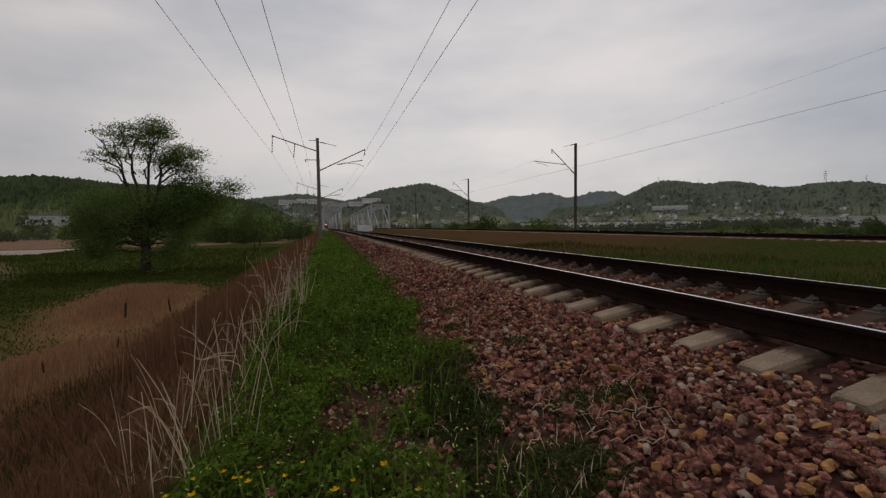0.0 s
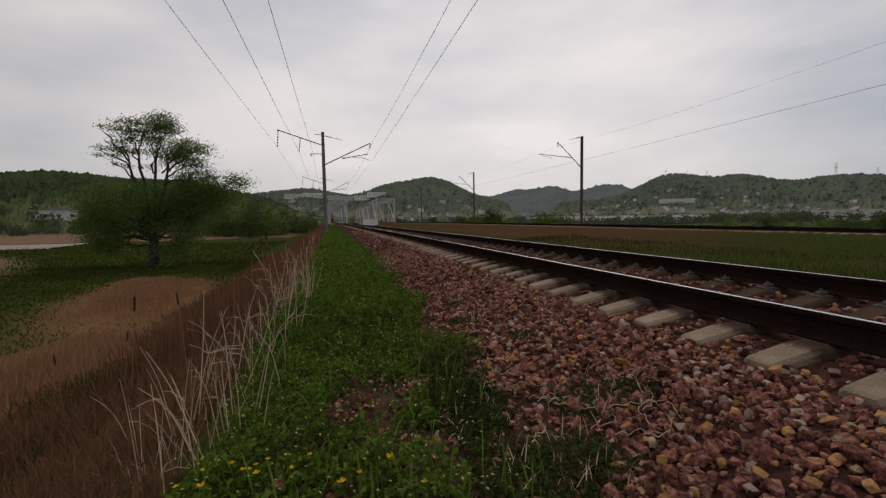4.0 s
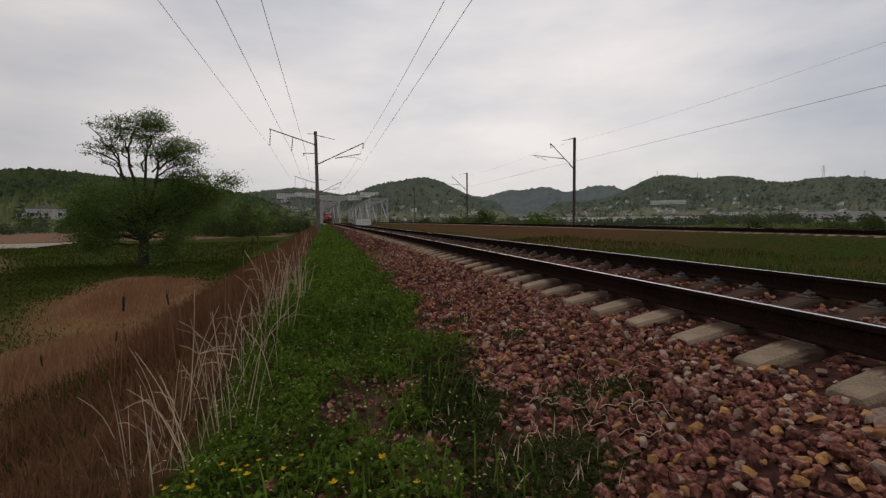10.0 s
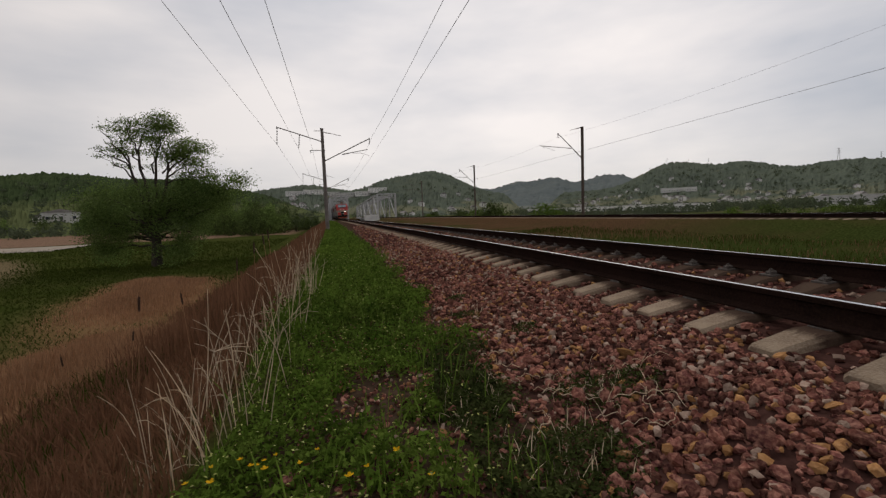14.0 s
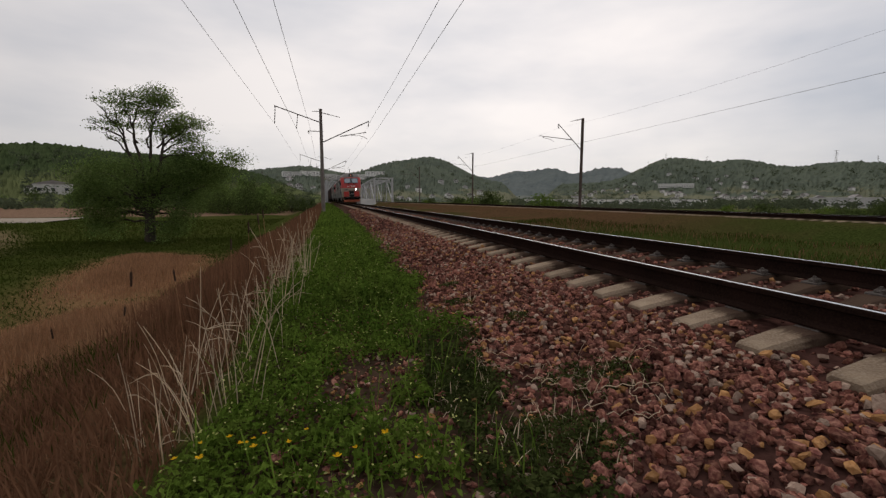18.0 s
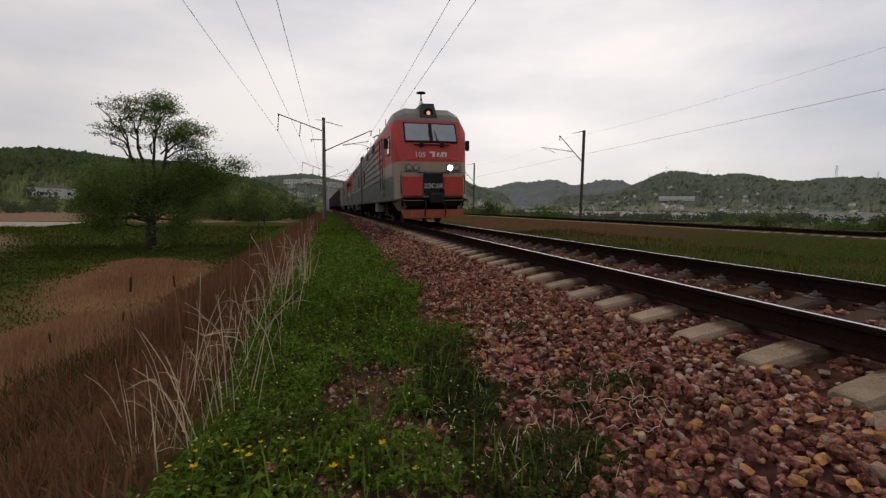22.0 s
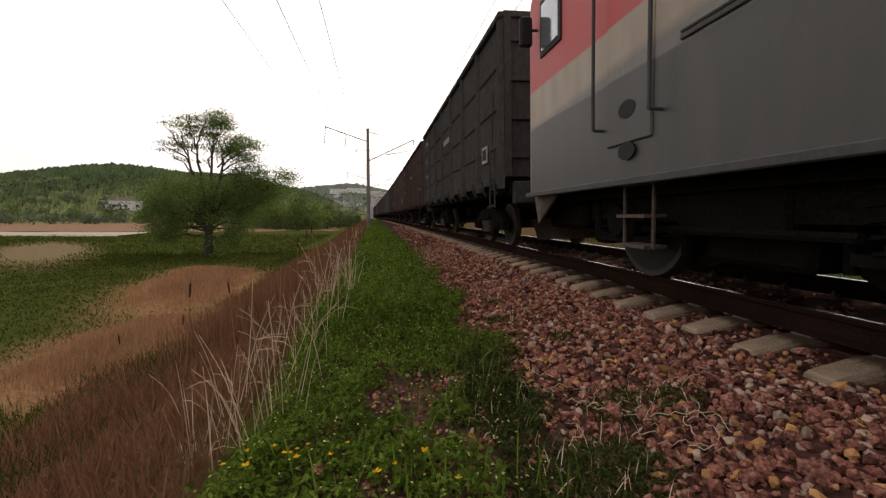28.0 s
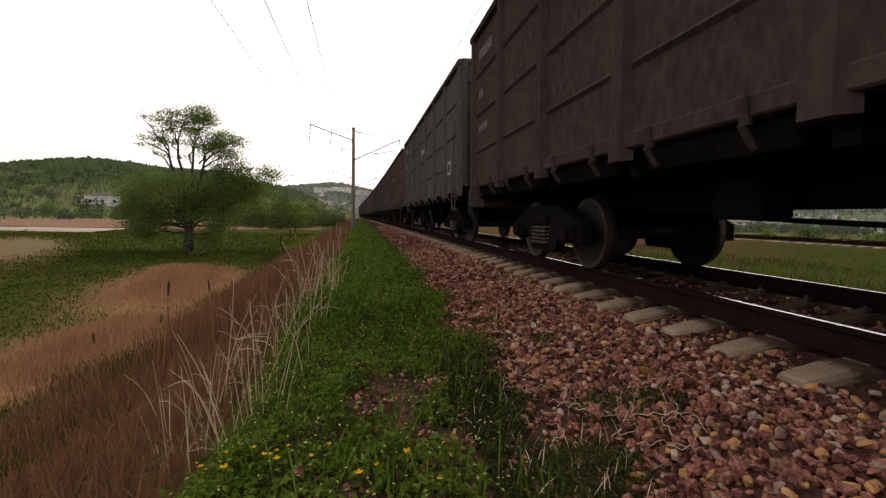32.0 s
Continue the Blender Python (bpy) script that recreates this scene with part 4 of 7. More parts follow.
def build_bogie(parent, yc, base, r):
    """A two-axle motor bogie: frame, axle boxes, springs, brake gear, motors between the wheels."""
    for k in (-1, 1):
        bm = fresh()
        y = yc + k * (base / 2 - 0.62)
        rod(bm, (-0.66, y, 0.56), (0.66, y, 0.56), 0.40, n=14)
        box(bm, (0.1, yc + k * (base / 2 - 0.1), 0.60), (1.0, 0.5, 0.7), bevel=0.06)
        part("motor", bm, M_GEAR, parent)
    for y, w, h in ((yc, 1.0, 0.72), (yc - base / 2 - 0.95, 0.35, 0.62), (yc + base / 2 + 0.95, 0.35, 0.62)):
        part("transom", box(fresh(), (0, y, 0.62), (1.9, w, h), bevel=0.05), M_GEAR, parent)
    for s in (-1, 1):
        bm = fresh()
        sweep(bm, [(0, 0.62), (0, 0.88), (0.14, 0.88), (0.14, 0.62)], yc - base / 2 - 0.75, yc + base / 2 + 0.75)
        for v in bm.verts:
            v.co.x = s * (1.02 + v.co.x)
        box(bm, (s * 1.09, yc, 0.72), (0.22, 1.1, 0.42), bevel=0.03)
        rod(bm, (s * 1.22, yc - 1.0, 0.55), (s * 1.22, yc + 1.0, 0.55), 0.035, n=6)
        part("bogie_frame", bm, M_GEAR, parent)
        for k in (-1, 1):
            bm = fresh()
            y = yc + k * base / 2
            box(bm, (s * 1.08, y, r), (0.3, 0.42, 0.40), bevel=0.06)
            rod(bm, (s * 1.2, y, r), (s * 1.27, y, r), 0.17, n=12)
            ab = part("axle_box", bm, M_GEAR, parent)
            part("spring_plank", box(fresh(), (s * 1.08, y, 0.42), (0.16, 1.1, 0.07)), M_GEAR, ab)
            for dy in (-0.42, 0.42):
                part("spring", coil(s * 1.08, y + dy, 0.46, 0.92, 0.10), M_GEAR, ab)
            part("brake_block", box(fresh(), (s * 0.81, y + k * -(r + 0.05), r - 0.05), (0.12, 0.09, 0.42), bevel=0.02), M_GEAR, parent)
            part("brake_hanger", rod(fresh(), (s * 0.95, y + k * -(r + 0.08), 0.3), (s * 0.95, y + k * -(r + 0.1), 1.0), 0.04, n=6), M_GEAR, parent)
            part("damper", rod(fresh(), (s * 1.17, y + k * 0.55, 0.50), (s * 1.17, y + k * 0.55, 1.05), 0.05, n=8), M_GEAR, parent)


def text_mesh(body, size, depth=0.006):
    cu = bpy.data.curves.new("lettering", "FONT")
    cu.body, cu.size, cu.extrude = body, size, depth
    cu.align_x, cu.align_y = "CENTER", "CENTER"
    ob = new("lettering", cu)
    me = bpy.data.meshes.new_from_object(ob.evaluated_get(bpy.context.evaluated_depsgraph_get()))
    bpy.data.objects.remove(ob)
    me.materials.clear()
    return me


def side_plate(bm, s, y0, y1, z0, z1, proud=0.012, bevel=0.01, x=1.55):
    box(bm, (s * (x + proud / 2 - 0.01), (y0 + y1) / 2, (z0 + z1) / 2), (proud + 0.02, abs(y1 - y0), z1 - z0), bevel=bevel)


LOCO_LENGTH = 17.5
LOCO_AXLES = (3.05, 5.95, 12.15, 15.05)


def build_loco_section(lit):
    lo = thing("locomotive_section", "red, beige and grey electric locomotive section, dusty, running", "locomotive", group="locomotive sections")
    # body shell: nose rings, then the straight box
    def ring(y, hw, z0, zs, zm, zt):
        right = [(hw, z0), (hw, z0 + 0.5), (hw, zs), (hw * 0.84, zm), (hw * 0.6, zt)]
        return [(x, y, z) for x, z in right] + [(-x, y, z) for x, z in right[::-1]]
    bm = fresh()
    loft(bm, [ring(0.50, 1.20, 1.10, 2.48, 2.60, 2.62), ring(0.53, 1.25, 1.08, 2.50, 2.64, 2.68), ring(0.64, 1.35, 1.06, 2.78, 3.06, 3.14), ring(0.82, 1.45, 1.04, 3.32, 3.62, 3.68), ring(1.13, 1.55, 0.965, 3.75, 4.16, 4.28),
              ring(1.30, 1.55, 0.965, 3.92, 4.38, 4.50), ring(1.62, 1.55, 0.965, 4.04, 4.58, 4.76), ring(2.6, 1.55, 0.965, 4.18, 4.66, 4.84), ring(3.5, 1.55, 0.965, 4.18, 4.66, 4.84), ring(3.75, 1.55, 0.965, 4.12, 4.56, 4.72), ring(17.12, 1.55, 0.965, 4.12, 4.56, 4.72)])
    part("body", bm, M_LIVERY, lo)
    # pressed ribs along the sides
    for s in (-1, 1):
        for i in range(7):
            z = 2.02 + i * 0.31
            bm = fresh()
            box(bm, (s * 1.556, (4.45 + 16.95) / 2, z), (0.030, 12.5, 0.045), bevel=0.008)
            part("rib", bm, M_RIB, lo)
            bm = fresh()
            box(bm, (s * 1.56, (4.45 + 16.95) / 2, z + 0.055), (0.034, 12.5, 0.05), bevel=0.012)
            part("moulding", bm, M_LIVERY, lo)
        bm = fresh()
        box(bm, (s * 1.575, 9.0, 1.00), (0.05, 16.0, 0.07), bevel=0.01)
        part("sill", bm, M_RIB, lo)
        # cab side window, door and its rails
        bm = fresh()
        side_plate(bm, s, 1.55, 2.25, 2.86, 3.62, 0.02)
        w = part("side_window", bm, M_BLACK, lo, "cab side window in a black frame")
        bm = fresh()
        side_plate(bm, s, 1.62, 2.18, 2.93, 3.55, 0.03)
        part("pane", bm, M_GLASS, w)
        bm = fresh()
        box(bm, (s * 1.72, 1.40, 3.28), (0.18, 0.10, 0.42), bevel=0.03)
        rod(bm, (s * 1.55, 1.42, 3.3), (s * 1.72, 1.40, 3.3), 0.02, n=6)
        part("mirror", bm, M_BLACK, lo)
        bm = fresh()
        side_plate(bm, s, 3.38, 4.12, 1.35, 3.85, 0.022, 0.015)
        d = part("door", bm, M_LIVERY, lo, "narrow entrance door")
        bm = fresh()
        side_plate(bm, s, 3.55, 3.95, 2.95, 3.6, 0.034, 0.015)
        part("door_window", bm, M_GLASS, d)
        bm = fresh()
        for y in (3.28, 4.22):
            rod(bm, (s * 1.66, y, 1.55), (s * 1.66, y, 3.75), 0.02, n=6)
            for z in (1.55, 3.75):
                rod(bm, (s * 1.55, y, z), (s * 1.66, y, z), 0.016, n=6)
        part("handrail", bm, M_RIB, lo)
        bm = fresh()
        for z in (0.98, 0.68, 0.40):
            box(bm, (s * 1.42, 3.75, z), (0.22, 0.46, 0.03))
        for y in (3.52, 3.98):
            rod(bm, (s * 1.44, y, 0.38), (s * 1.44, y, 1.05), 0.02, n=6)
        part("steps", bm, M_MAST, lo, "steel step ladder")
        # step recesses in the lower body
        for z in (1.28, 1.66):
            bm = fresh()
            prof = [(3.75 + 0.14 * math.cos(k * 0.5236) * (1.0 if abs(math.cos(k * 0.5236)) > 0.6 else 0.9), z + 0.085 * math.sin(k * 0.5236)) for k in range(12)]
            loft(bm, [[(s * 1.56, y, q) for y, q in prof + prof[:1]], [(s * 1.576, y, q) for y, q in prof + prof[:1]]], False)
            bm.faces.new([bm.verts.new((s * 1.5765, y, q)) for y, q in prof])
            part("foothold", bm, M_BLACK, lo, "black oval foothold")
        # small plates
        bm = fresh()
        side_plate(bm, s, 5.02, 5.32, 2.08, 2.28, 0.022, 0.02)
        badge = part("badge", bm, M_RIB, lo, "small dark-rimmed plate")
        bm = fresh()
        side_plate(bm, s, 5.06, 5.28, 2.12, 2.24, 0.028, 0.015)
        part("badge_face", bm, M_LIVERY, badge)
        if lit:
            part("works_plate", box(fresh(), (s * 1.556, 9.45, 1.66), (0.02, 0.22, 0.2), bevel=0.005), M_BEIGE, lo, "small cream shield plate")
        # upper windows and air grilles
        for y0, y1, z0, z1 in ((7.5, 8.6, 3.68, 4.10), (11.3, 12.2, 3.68, 4.10), (14.3, 15.0, 2.35, 3.25)):
            bm = fresh()
            side_plate(bm, s, y0, y1, z0, z1, 0.04, 0.01)
            g = part("grille", bm, M_BLACK, lo, "dark air grille")
            bm = fresh()
            k = int((z1 - z0) / 0.09)
            for i in range(k):
                box(bm, (s * 1.592, (y0 + y1) / 2, z0 + 0.05 + i * 0.09), (0.02, y1 - y0 - 0.05, 0.02))
            part("louvre", bm, M_RIB, g)
        # stencilled marks
        bm = fresh()
        for y, z, w_, h in ((6.35, 1.23, 0.1, 0.07), (13.0, 1.23, 0.1, 0.07), (16.3, 1.2, 0.1, 0.06)):
            side_plate(bm, s, y, y + w_, z, z + h, 0.006, 0)
        part("marking", bm, M_WHITE, lo, "small white stencilled marks")
    # windscreen on the sloping front
    rx = math.degrees(math.atan2(1.13 - 0.74, 4.36 - 3.5))
    slope = pose(0, 0, 0, -rx, 0, 0).to_3x3()
    for s in (-1, 1):
        bm = fresh()
        box(bm, (s * 0.55, 0.85, 3.68), (1.09, 0.06, 0.92), slope, 0.03)
        f = part("windscreen", bm, M_BLACK, lo, "windscreen pane in a black rubber frame")
        bm = fresh()
        box(bm, (s * 0.55, 0.837, 3.68), (0.98, 0.06, 0.80), slope, 0.02)
        part("pane", bm, M_GLASS, f)
        bm = fresh()
        rod(bm, (s * 0.15 + 0.1, 0.60, 3.30), (s * 0.12 + 0.02, 0.76, 3.75), 0.014, n=6)
        rod(bm, (s * 0.3, 0.58, 3.18), (s * 0.15 + 0.1, 0.60, 3.36), 0.02, n=6)
        box(bm, (s * 0.42, 0.57, 3.18), (0.16, 0.16, 0.18), bevel=0.03)
        part("wiper", bm, M_BLACK, f)
        # lamp pairs
        bm = fresh()
        box(bm, (s * 0.83, 0.49, 2.27), (0.60, 0.09, 0.34), bevel=0.06)
        hp = part("lamp_panel", bm, M_BEIGE, lo)
        for k, lit_one in ((0, s > 0), (1, False)):
            x = s * (0.69 if k == 0 else 0.97)
            bm = fresh()
            rod(bm, (x, 0.455, 2.27), (x, 0.425, 2.27), 0.135, 0.125, 18)
            part("lamp_rim", bm, M_RIB, hp)
            bm = fresh()
            rod(bm, (x, 0.43, 2.27), (x, 0.415, 2.27), 0.108, 0.098, 18)
            part("lamp", bm, M_LAMP if (lit and lit_one) else M_LENS, hp)
        bm = fresh()
        rod(bm, (s * 0.32, 0.40, 2.07), (s * 0.62, 0.40, 2.07), 0.016, n=6)
        for x in (0.32, 0.62):
            rod(bm, (s * x, 0.5, 2.09), (s * x, 0.40, 2.07), 0.014, n=6)
        part("front_handrail", bm, M_RIB, lo)
        bm = fresh()
        box(bm, (s * 0.83, 0.46, 1.53), (0.80, 0.10, 0.80), bevel=0.03)
        fp = part("front_panel", bm, M_RED, lo, "red removable front panel")
        bm = fresh()
        for z in (1.26, 1.34):
            box(bm, (s * 0.72, 0.40, z), (0.30, 0.03, 0.05), bevel=0.01)
        part("latch", bm, M_PILOT, fp)
        bm = fresh()
        rod(bm, (s * 1.30, 0.44, 1.25), (s * 1.30, 0.44, 1.95), 0.02, n=6)
        for z in (1.25, 1.95):
            rod(bm, (s * 1.26, 0.55, z), (s * 1.30, 0.44, z), 0.016, n=6)
        part("front_handrail", bm, M_RIB, lo)
        # lower front: buffer beam bay and pilot brackets
        bm = fresh()
        loft(bm, [[(s * 1.30, 0.55, 1.08), (s * 1.52, 1.5, 1.05), (s * 1.50, 2.1, 1.05)], [(s * 1.10, 0.42, 0.70), (s * 1.30, 0.75, 0.55), (s * 1.36, 1.0, 0.60)]], False)
        loft(bm, [[(s * 1.26, 0.55, 1.08), (s * 1.48, 1.5, 1.05), (s * 1.46, 2.1, 1.05)], [(s * 1.06, 0.42, 0.70), (s * 1.26, 0.75, 0.55), (s * 1.32, 1.0, 0.60)]], False)
        part("skirt", bm, M_SKIRT, lo, "sloping skirt plate, its beige darkened to a shaded tone")
        bm = fresh()
        tube(bm, [(s * 0.36, 0.30, 1.0), (s * 0.38, 0.12, 0.8), (s * 0.42, 0.12, 0.5), (s * 0.40, 0.20, 0.35)], 0.03, 6)
        part("air_hose", bm, M_BLACK, lo)
        bm = fresh()
        box(bm, (s * 0.8, 0.55, 0.90), (0.95, 0.10, 0.30), bevel=0.02)
        part("beam", bm, M_GEAR, lo)
        bm = fresh()
        rod(bm, (s * 0.42, 0.36, 0.98), (s * 1.20, 0.36, 0.98), 0.014, n=6)
        rod(bm, (s * 1.20, 0.36, 0.98), (s * 1.22, 0.50, 1.02), 0.014, n=6)
        part("uncoupling_bar", bm, M_BOXGREY, lo)
    bm = fresh()
    box(bm, (0, 0.85, 3.68), (0.07, 0.08, 0.90), slope, 0.02)
    part("pillar", bm, M_BLACK, lo)
    for z in (2.10,):
        part("seam", box(fresh(), (0, 0.495, z), (2.36, 0.03, 0.018)), M_RIB, lo)
    for s in (-1, 1):
        part("seam", box(fresh(), (s * 1.262, 0.545, 1.62), (0.014, 0.03, 0.96)), M_RIB, lo)
        part("lower_beam", box(fresh(), (s * 0.84, 0.50, 1.12), (0.80, 0.10, 0.07), bevel=0.01), M_RIB, lo)
    part("window_sill", box(fresh(), (0, 0.60, 3.20), (1.5, 0.10, 0.05), bevel=0.015), M_RED, lo)
    # coupler bay with the class lettering
    bm = fresh()
    box(bm, (0, 0.46, 1.62), (0.78, 0.10, 0.86), bevel=0.02)
    bay = part("coupler_bay", bm, M_BLACK, lo, "black recess above the coupler")
    me = text_mesh("2\u042d\u04215\u041a", 0.25)
    me.materials.append(M_WHITE)
    ob = new("lettering", me)
    ob.parent = bay
    ob.matrix_basis = pose(0, 0.395, 1.54, 90, 0, 0)
    tagged(ob, "white class lettering")
    # running number; the emblem as plain strokes
    if lit:
        me = text_mesh("105", 0.30)
        me.materials.append(M_WHITE)
        ob = new("lettering", me)
        ob.parent = lo
        ob.matrix_basis = pose(-0.50, 0.505, 2.76, 78, 0, 0)
        tagged(ob, "white running number")
    for x, w_, dz, a in ((0.04, 0.10, 0.0, 0), (-0.01, 0.22, 0.085, 0), (0.22, 0.08, 0, 20), (0.34, 0.06, -0.03, 40), (0.46, 0.2, 0.07, 0), (0.54, 0.07, 0.0, 12), (0.42, 0.06, -0.02, 0)):
        bm = box(fresh(), (x, 0.543, 2.78 + dz), (w_, 0.06, 0.06 if dz > 0.05 else 0.18), pose(0, 0, 0, -12, a, 0).to_3x3())
        part("emblem_stroke", bm, M_WHITE, lo, "white abstract emblem stroke")
    # coupler
    bm = fresh()
    box(bm, (0, 0.35, 1.05), (0.34, 0.6, 0.40), bevel=0.05)
    box(bm, (0.04, 0.05, 1.05), (0.52, 0.26, 0.44), bevel=0.07)
    box(bm, (-0.18, -0.06, 1.05), (0.14, 0.22, 0.36), bevel=0.04)
    part("coupler", bm, M_BLACK, lo)
    bm = fresh()
    box(bm, (0.30, 0.30, 1.32), (0.16, 0.12, 0.24), bevel=0.02)
    part("socket_box", bm, M_GEAR, lo)
    # pilot (track clearer)
    bm = fresh()
    loft(bm, [[(-1.30, 0.42, 0.62), (-1.10, 0.25, 0.62), (1.10, 0.25, 0.62), (1.30, 0.42, 0.62)], [(-1.20, 0.46, 0.28), (-1.00, 0.30, 0.28), (1.00, 0.30, 0.28), (1.20, 0.46, 0.28)], [(-1.20, 0.60, 0.28), (-1.06, 0.52, 0.28), (1.06, 0.52, 0.28), (1.20, 0.60, 0.28)], [(-1.30, 0.60, 0.62), (-1.16, 0.52, 0.62), (1.16, 0.52, 0.62), (1.30, 0.60, 0.62)]])
    # trailing sections' pilots: orange swapped for dark steel to stand for shade
    pl = part("pilot", bm, M_PILOT if lit else M_MAST, lo, "orange-red steel pilot plate" if lit else "steel pilot plate, dark colour in place of shaded orange")
    for x in (-0.95, -0.45, 0.45, 0.95):
        part("stiffener", box(fresh(), (x, 0.27, 0.45), (0.05, 0.06, 0.30), bevel=0.01), M_PILOT if lit else M_MAST, pl)
    # roof: headlight housing, aerial, pantograph, insulators, walkway
    bm = fresh()
    loft(bm, [[(-0.36, 1.15, 4.34), (-0.26, 1.30, 4.92), (0.26, 1.30, 4.92), (0.36, 1.15, 4.34)], [(-0.40, 2.4, 4.6), (-0.3, 2.4, 4.93), (0.3, 2.4, 4.93), (0.40, 2.4, 4.6)]])
    hh = part("headlight_housing", bm, M_RIB, lo)
    bm = fresh()
    rod(bm, (0, 1.24, 4.55), (0, 1.16, 4.52), 0.19, 0.19, 20)
    part("lamp_rim", bm, M_BLACK, hh)
    bm = fresh()
    rod(bm, (0, 1.17, 4.525), (0, 1.15, 4.517), 0.085, 0.08, 16)
    part("lamp", bm, M_LAMP_DIM if lit else M_LENS, hh)
    bm = fresh()
    rod(bm, (-0.10, 2.1, 4.9), (-0.10, 2.1, 5.55), 0.025, n=6)
    rod(bm, (-0.10, 2.1, 5.52), (-0.10, 2.1, 5.55), 0.20, n=16)
    for a in range(4):
        rod(bm, (-0.10 + 0.12 * math.cos(a * 1.57), 2.1 + 0.12 * math.sin(a * 1.57), 4.9), (-0.10, 2.1, 5.4), 0.008, n=4)
    part("aerial", bm, M_BLACK, lo)
    bm = fresh()
    for s in (-1, 1):
        for y in np.arange(4.0, 16.6, 1.05):
            rod(bm, (s * 0.75, y, 4.70), (s * 0.75, y, 5.02), 0.06, n=8)
            rod(bm, (s * 0.75, y, 4.80), (s * 0.75, y, 4.84), 0.10, n=8)
            rod(bm, (s * 0.75, y, 4.92), (s * 0.75, y, 4.96), 0.10, n=8)
        rod(bm, (s * 0.75, 4.0, 5.03), (s * 0.75, 16.5, 5.03), 0.025, n=6)
        for y in np.arange(5.2, 16.6, 2.6):
            rod(bm, (s * 1.22, y, 4.5), (s * 1.22, y, 4.98), 0.018, n=6)
    part("roof_insulators", bm, M_INSUL, lo, "row of roof insulators with a busbar")
    for y0, y1 in ((6.4, 8.0), (9.6, 11.8), (12.3, 13.4)):
        part("roof_box", box(fresh(), (0, (y0 + y1) / 2, 4.84), (1.1, y1 - y0, 0.32), bevel=0.06), M_BOXGREY, lo)
    pg = part("pantograph", rod(fresh(), (-0.6, 14.2, 5.02), (0.6, 14.2, 5.02), 0.03, n=6), M_MAST, lo, "folded pantograph")
    for s in (-1, 1):
        part("lower_arm", rod(fresh(), (s * 0.55, 14.2, 5.02), (s * 0.45, 15.7, 5.35), 0.03, n=6), M_MAST, pg)
        part("upper_arm", rod(fresh(), (s * 0.45, 15.7, 5.35), (s * 0.55, 14.3, 5.62), 0.025, n=6), M_MAST, pg)
        part("base_bar", rod(fresh(), (s * 0.6, 13.9, 4.9), (s * 0.6, 16.0, 4.9), 0.03, n=6), M_MAST, pg)
    for y, z in ((15.7, 5.35), (14.3, 5.62)):
        part("hinge_bar", rod(fresh(), (-0.6, y, z), (0.6, y, z), 0.03, n=6), M_MAST, pg)
    bm = fresh()
    for y in (14.18, 14.42):
        tube(bm, [(-0.95, y, 5.5), (-0.65, y, 5.66), (0.65, y, 5.66), (0.95, y, 5.5)], 0.025, 6)
    part("contact_shoe", bm, M_COPPER, lo)
    # rear end: gangway bellows and end wall steps
    bm = fresh()
    box(bm, (0, 17.25, 2.3), (0.95, 0.45, 2.3), bevel=0.06)
    part("gangway", bm, M_BLACK, lo)
    for s in (-1, 1):
        bm = fresh()
        rod(bm, (s * 1.35, 17.2, 0.5), (s * 1.35, 17.2, 2.2), 0.03, n=6)
        for z in (0.55, 0.9, 1.25):
            box(bm, (s * 1.2, 17.2, z), (0.4, 0.16, 0.03))
        part("end_steps", bm, M_MAST, lo, "rusty end steps and rail")
        part("corner_post", box(fresh(), (s * 1.48, 17.02, 2.8), (0.18, 0.28, 3.4), bevel=0.03), M_MAST, lo)
    # underframe equipment
    bm = fresh()
    box(bm, (0, 8.8, 0.98), (2.6, 16.4, 0.22))
    box(bm, (0, 9.05, 0.72), (1.5, 2.6, 0.5), bevel=0.05)
    box(bm, (0, 1.35, 0.75), (2.2, 1.2, 0.5), bevel=0.05)
    part("underframe", bm, M_GEAR, lo)
    for y0, y1, z0, mat, nm in ((7.75, 8.85, 0.47, M_BOXGREY, "battery_box"), (9.6, 10.4, 0.45, M_GEAR, "air_tank"), (16.2, 17.0, 0.5, M_GEAR, "sand_box")):
        for s in (-1, 1):
            bm = fresh()
            if nm == "air_tank":
                rod(bm, (s * 0.8, y0, 0.74), (s * 0.8, y1, 0.74), 0.18, n=16)
            else:
                box(bm, (s * 1.2, (y0 + y1) / 2, (z0 + 1.0) / 2), (0.5, y1 - y0, 1.0 - z0), bevel=0.03)
            part(nm, bm, mat, lo)
    for s in (-1, 1):
        part("pipe", tube(fresh(), [(s * 0.95, 9.3, 0.62), (s * 0.98, 9.6, 0.46), (s * 1.0, 10.0, 0.40), (s * 1.0, 10.4, 0.44), (s * 1.0, 10.7, 0.62), (s * 1.0, 10.75, 0.9)], 0.018, 8), M_GEAR, lo)
        part("pipe", tube(fresh(), [(s * 1.32, 1.2, 0.95), (s * 1.32, 16.8, 0.95)], 0.025, 6), M_GEAR, lo)
    build_bogie(lo, 4.50, 2.9, 0.625)
    build_bogie(lo, 13.60, 2.9, 0.625)
    for y in LOCO_AXLES:
        wheelset(lo, y, 0.625)
    return lo


WAGON_LENGTH = 13.92
WAGON_AXLES = (2.40, 4.25, 9.67, 11.52)


def wagon_material(name, a, b, c):
    return material(name, a, b, c, 0.9, 14, 0.85, 0.0, 0.12, stretch=(1, 1, 0.45), spec=0.0)


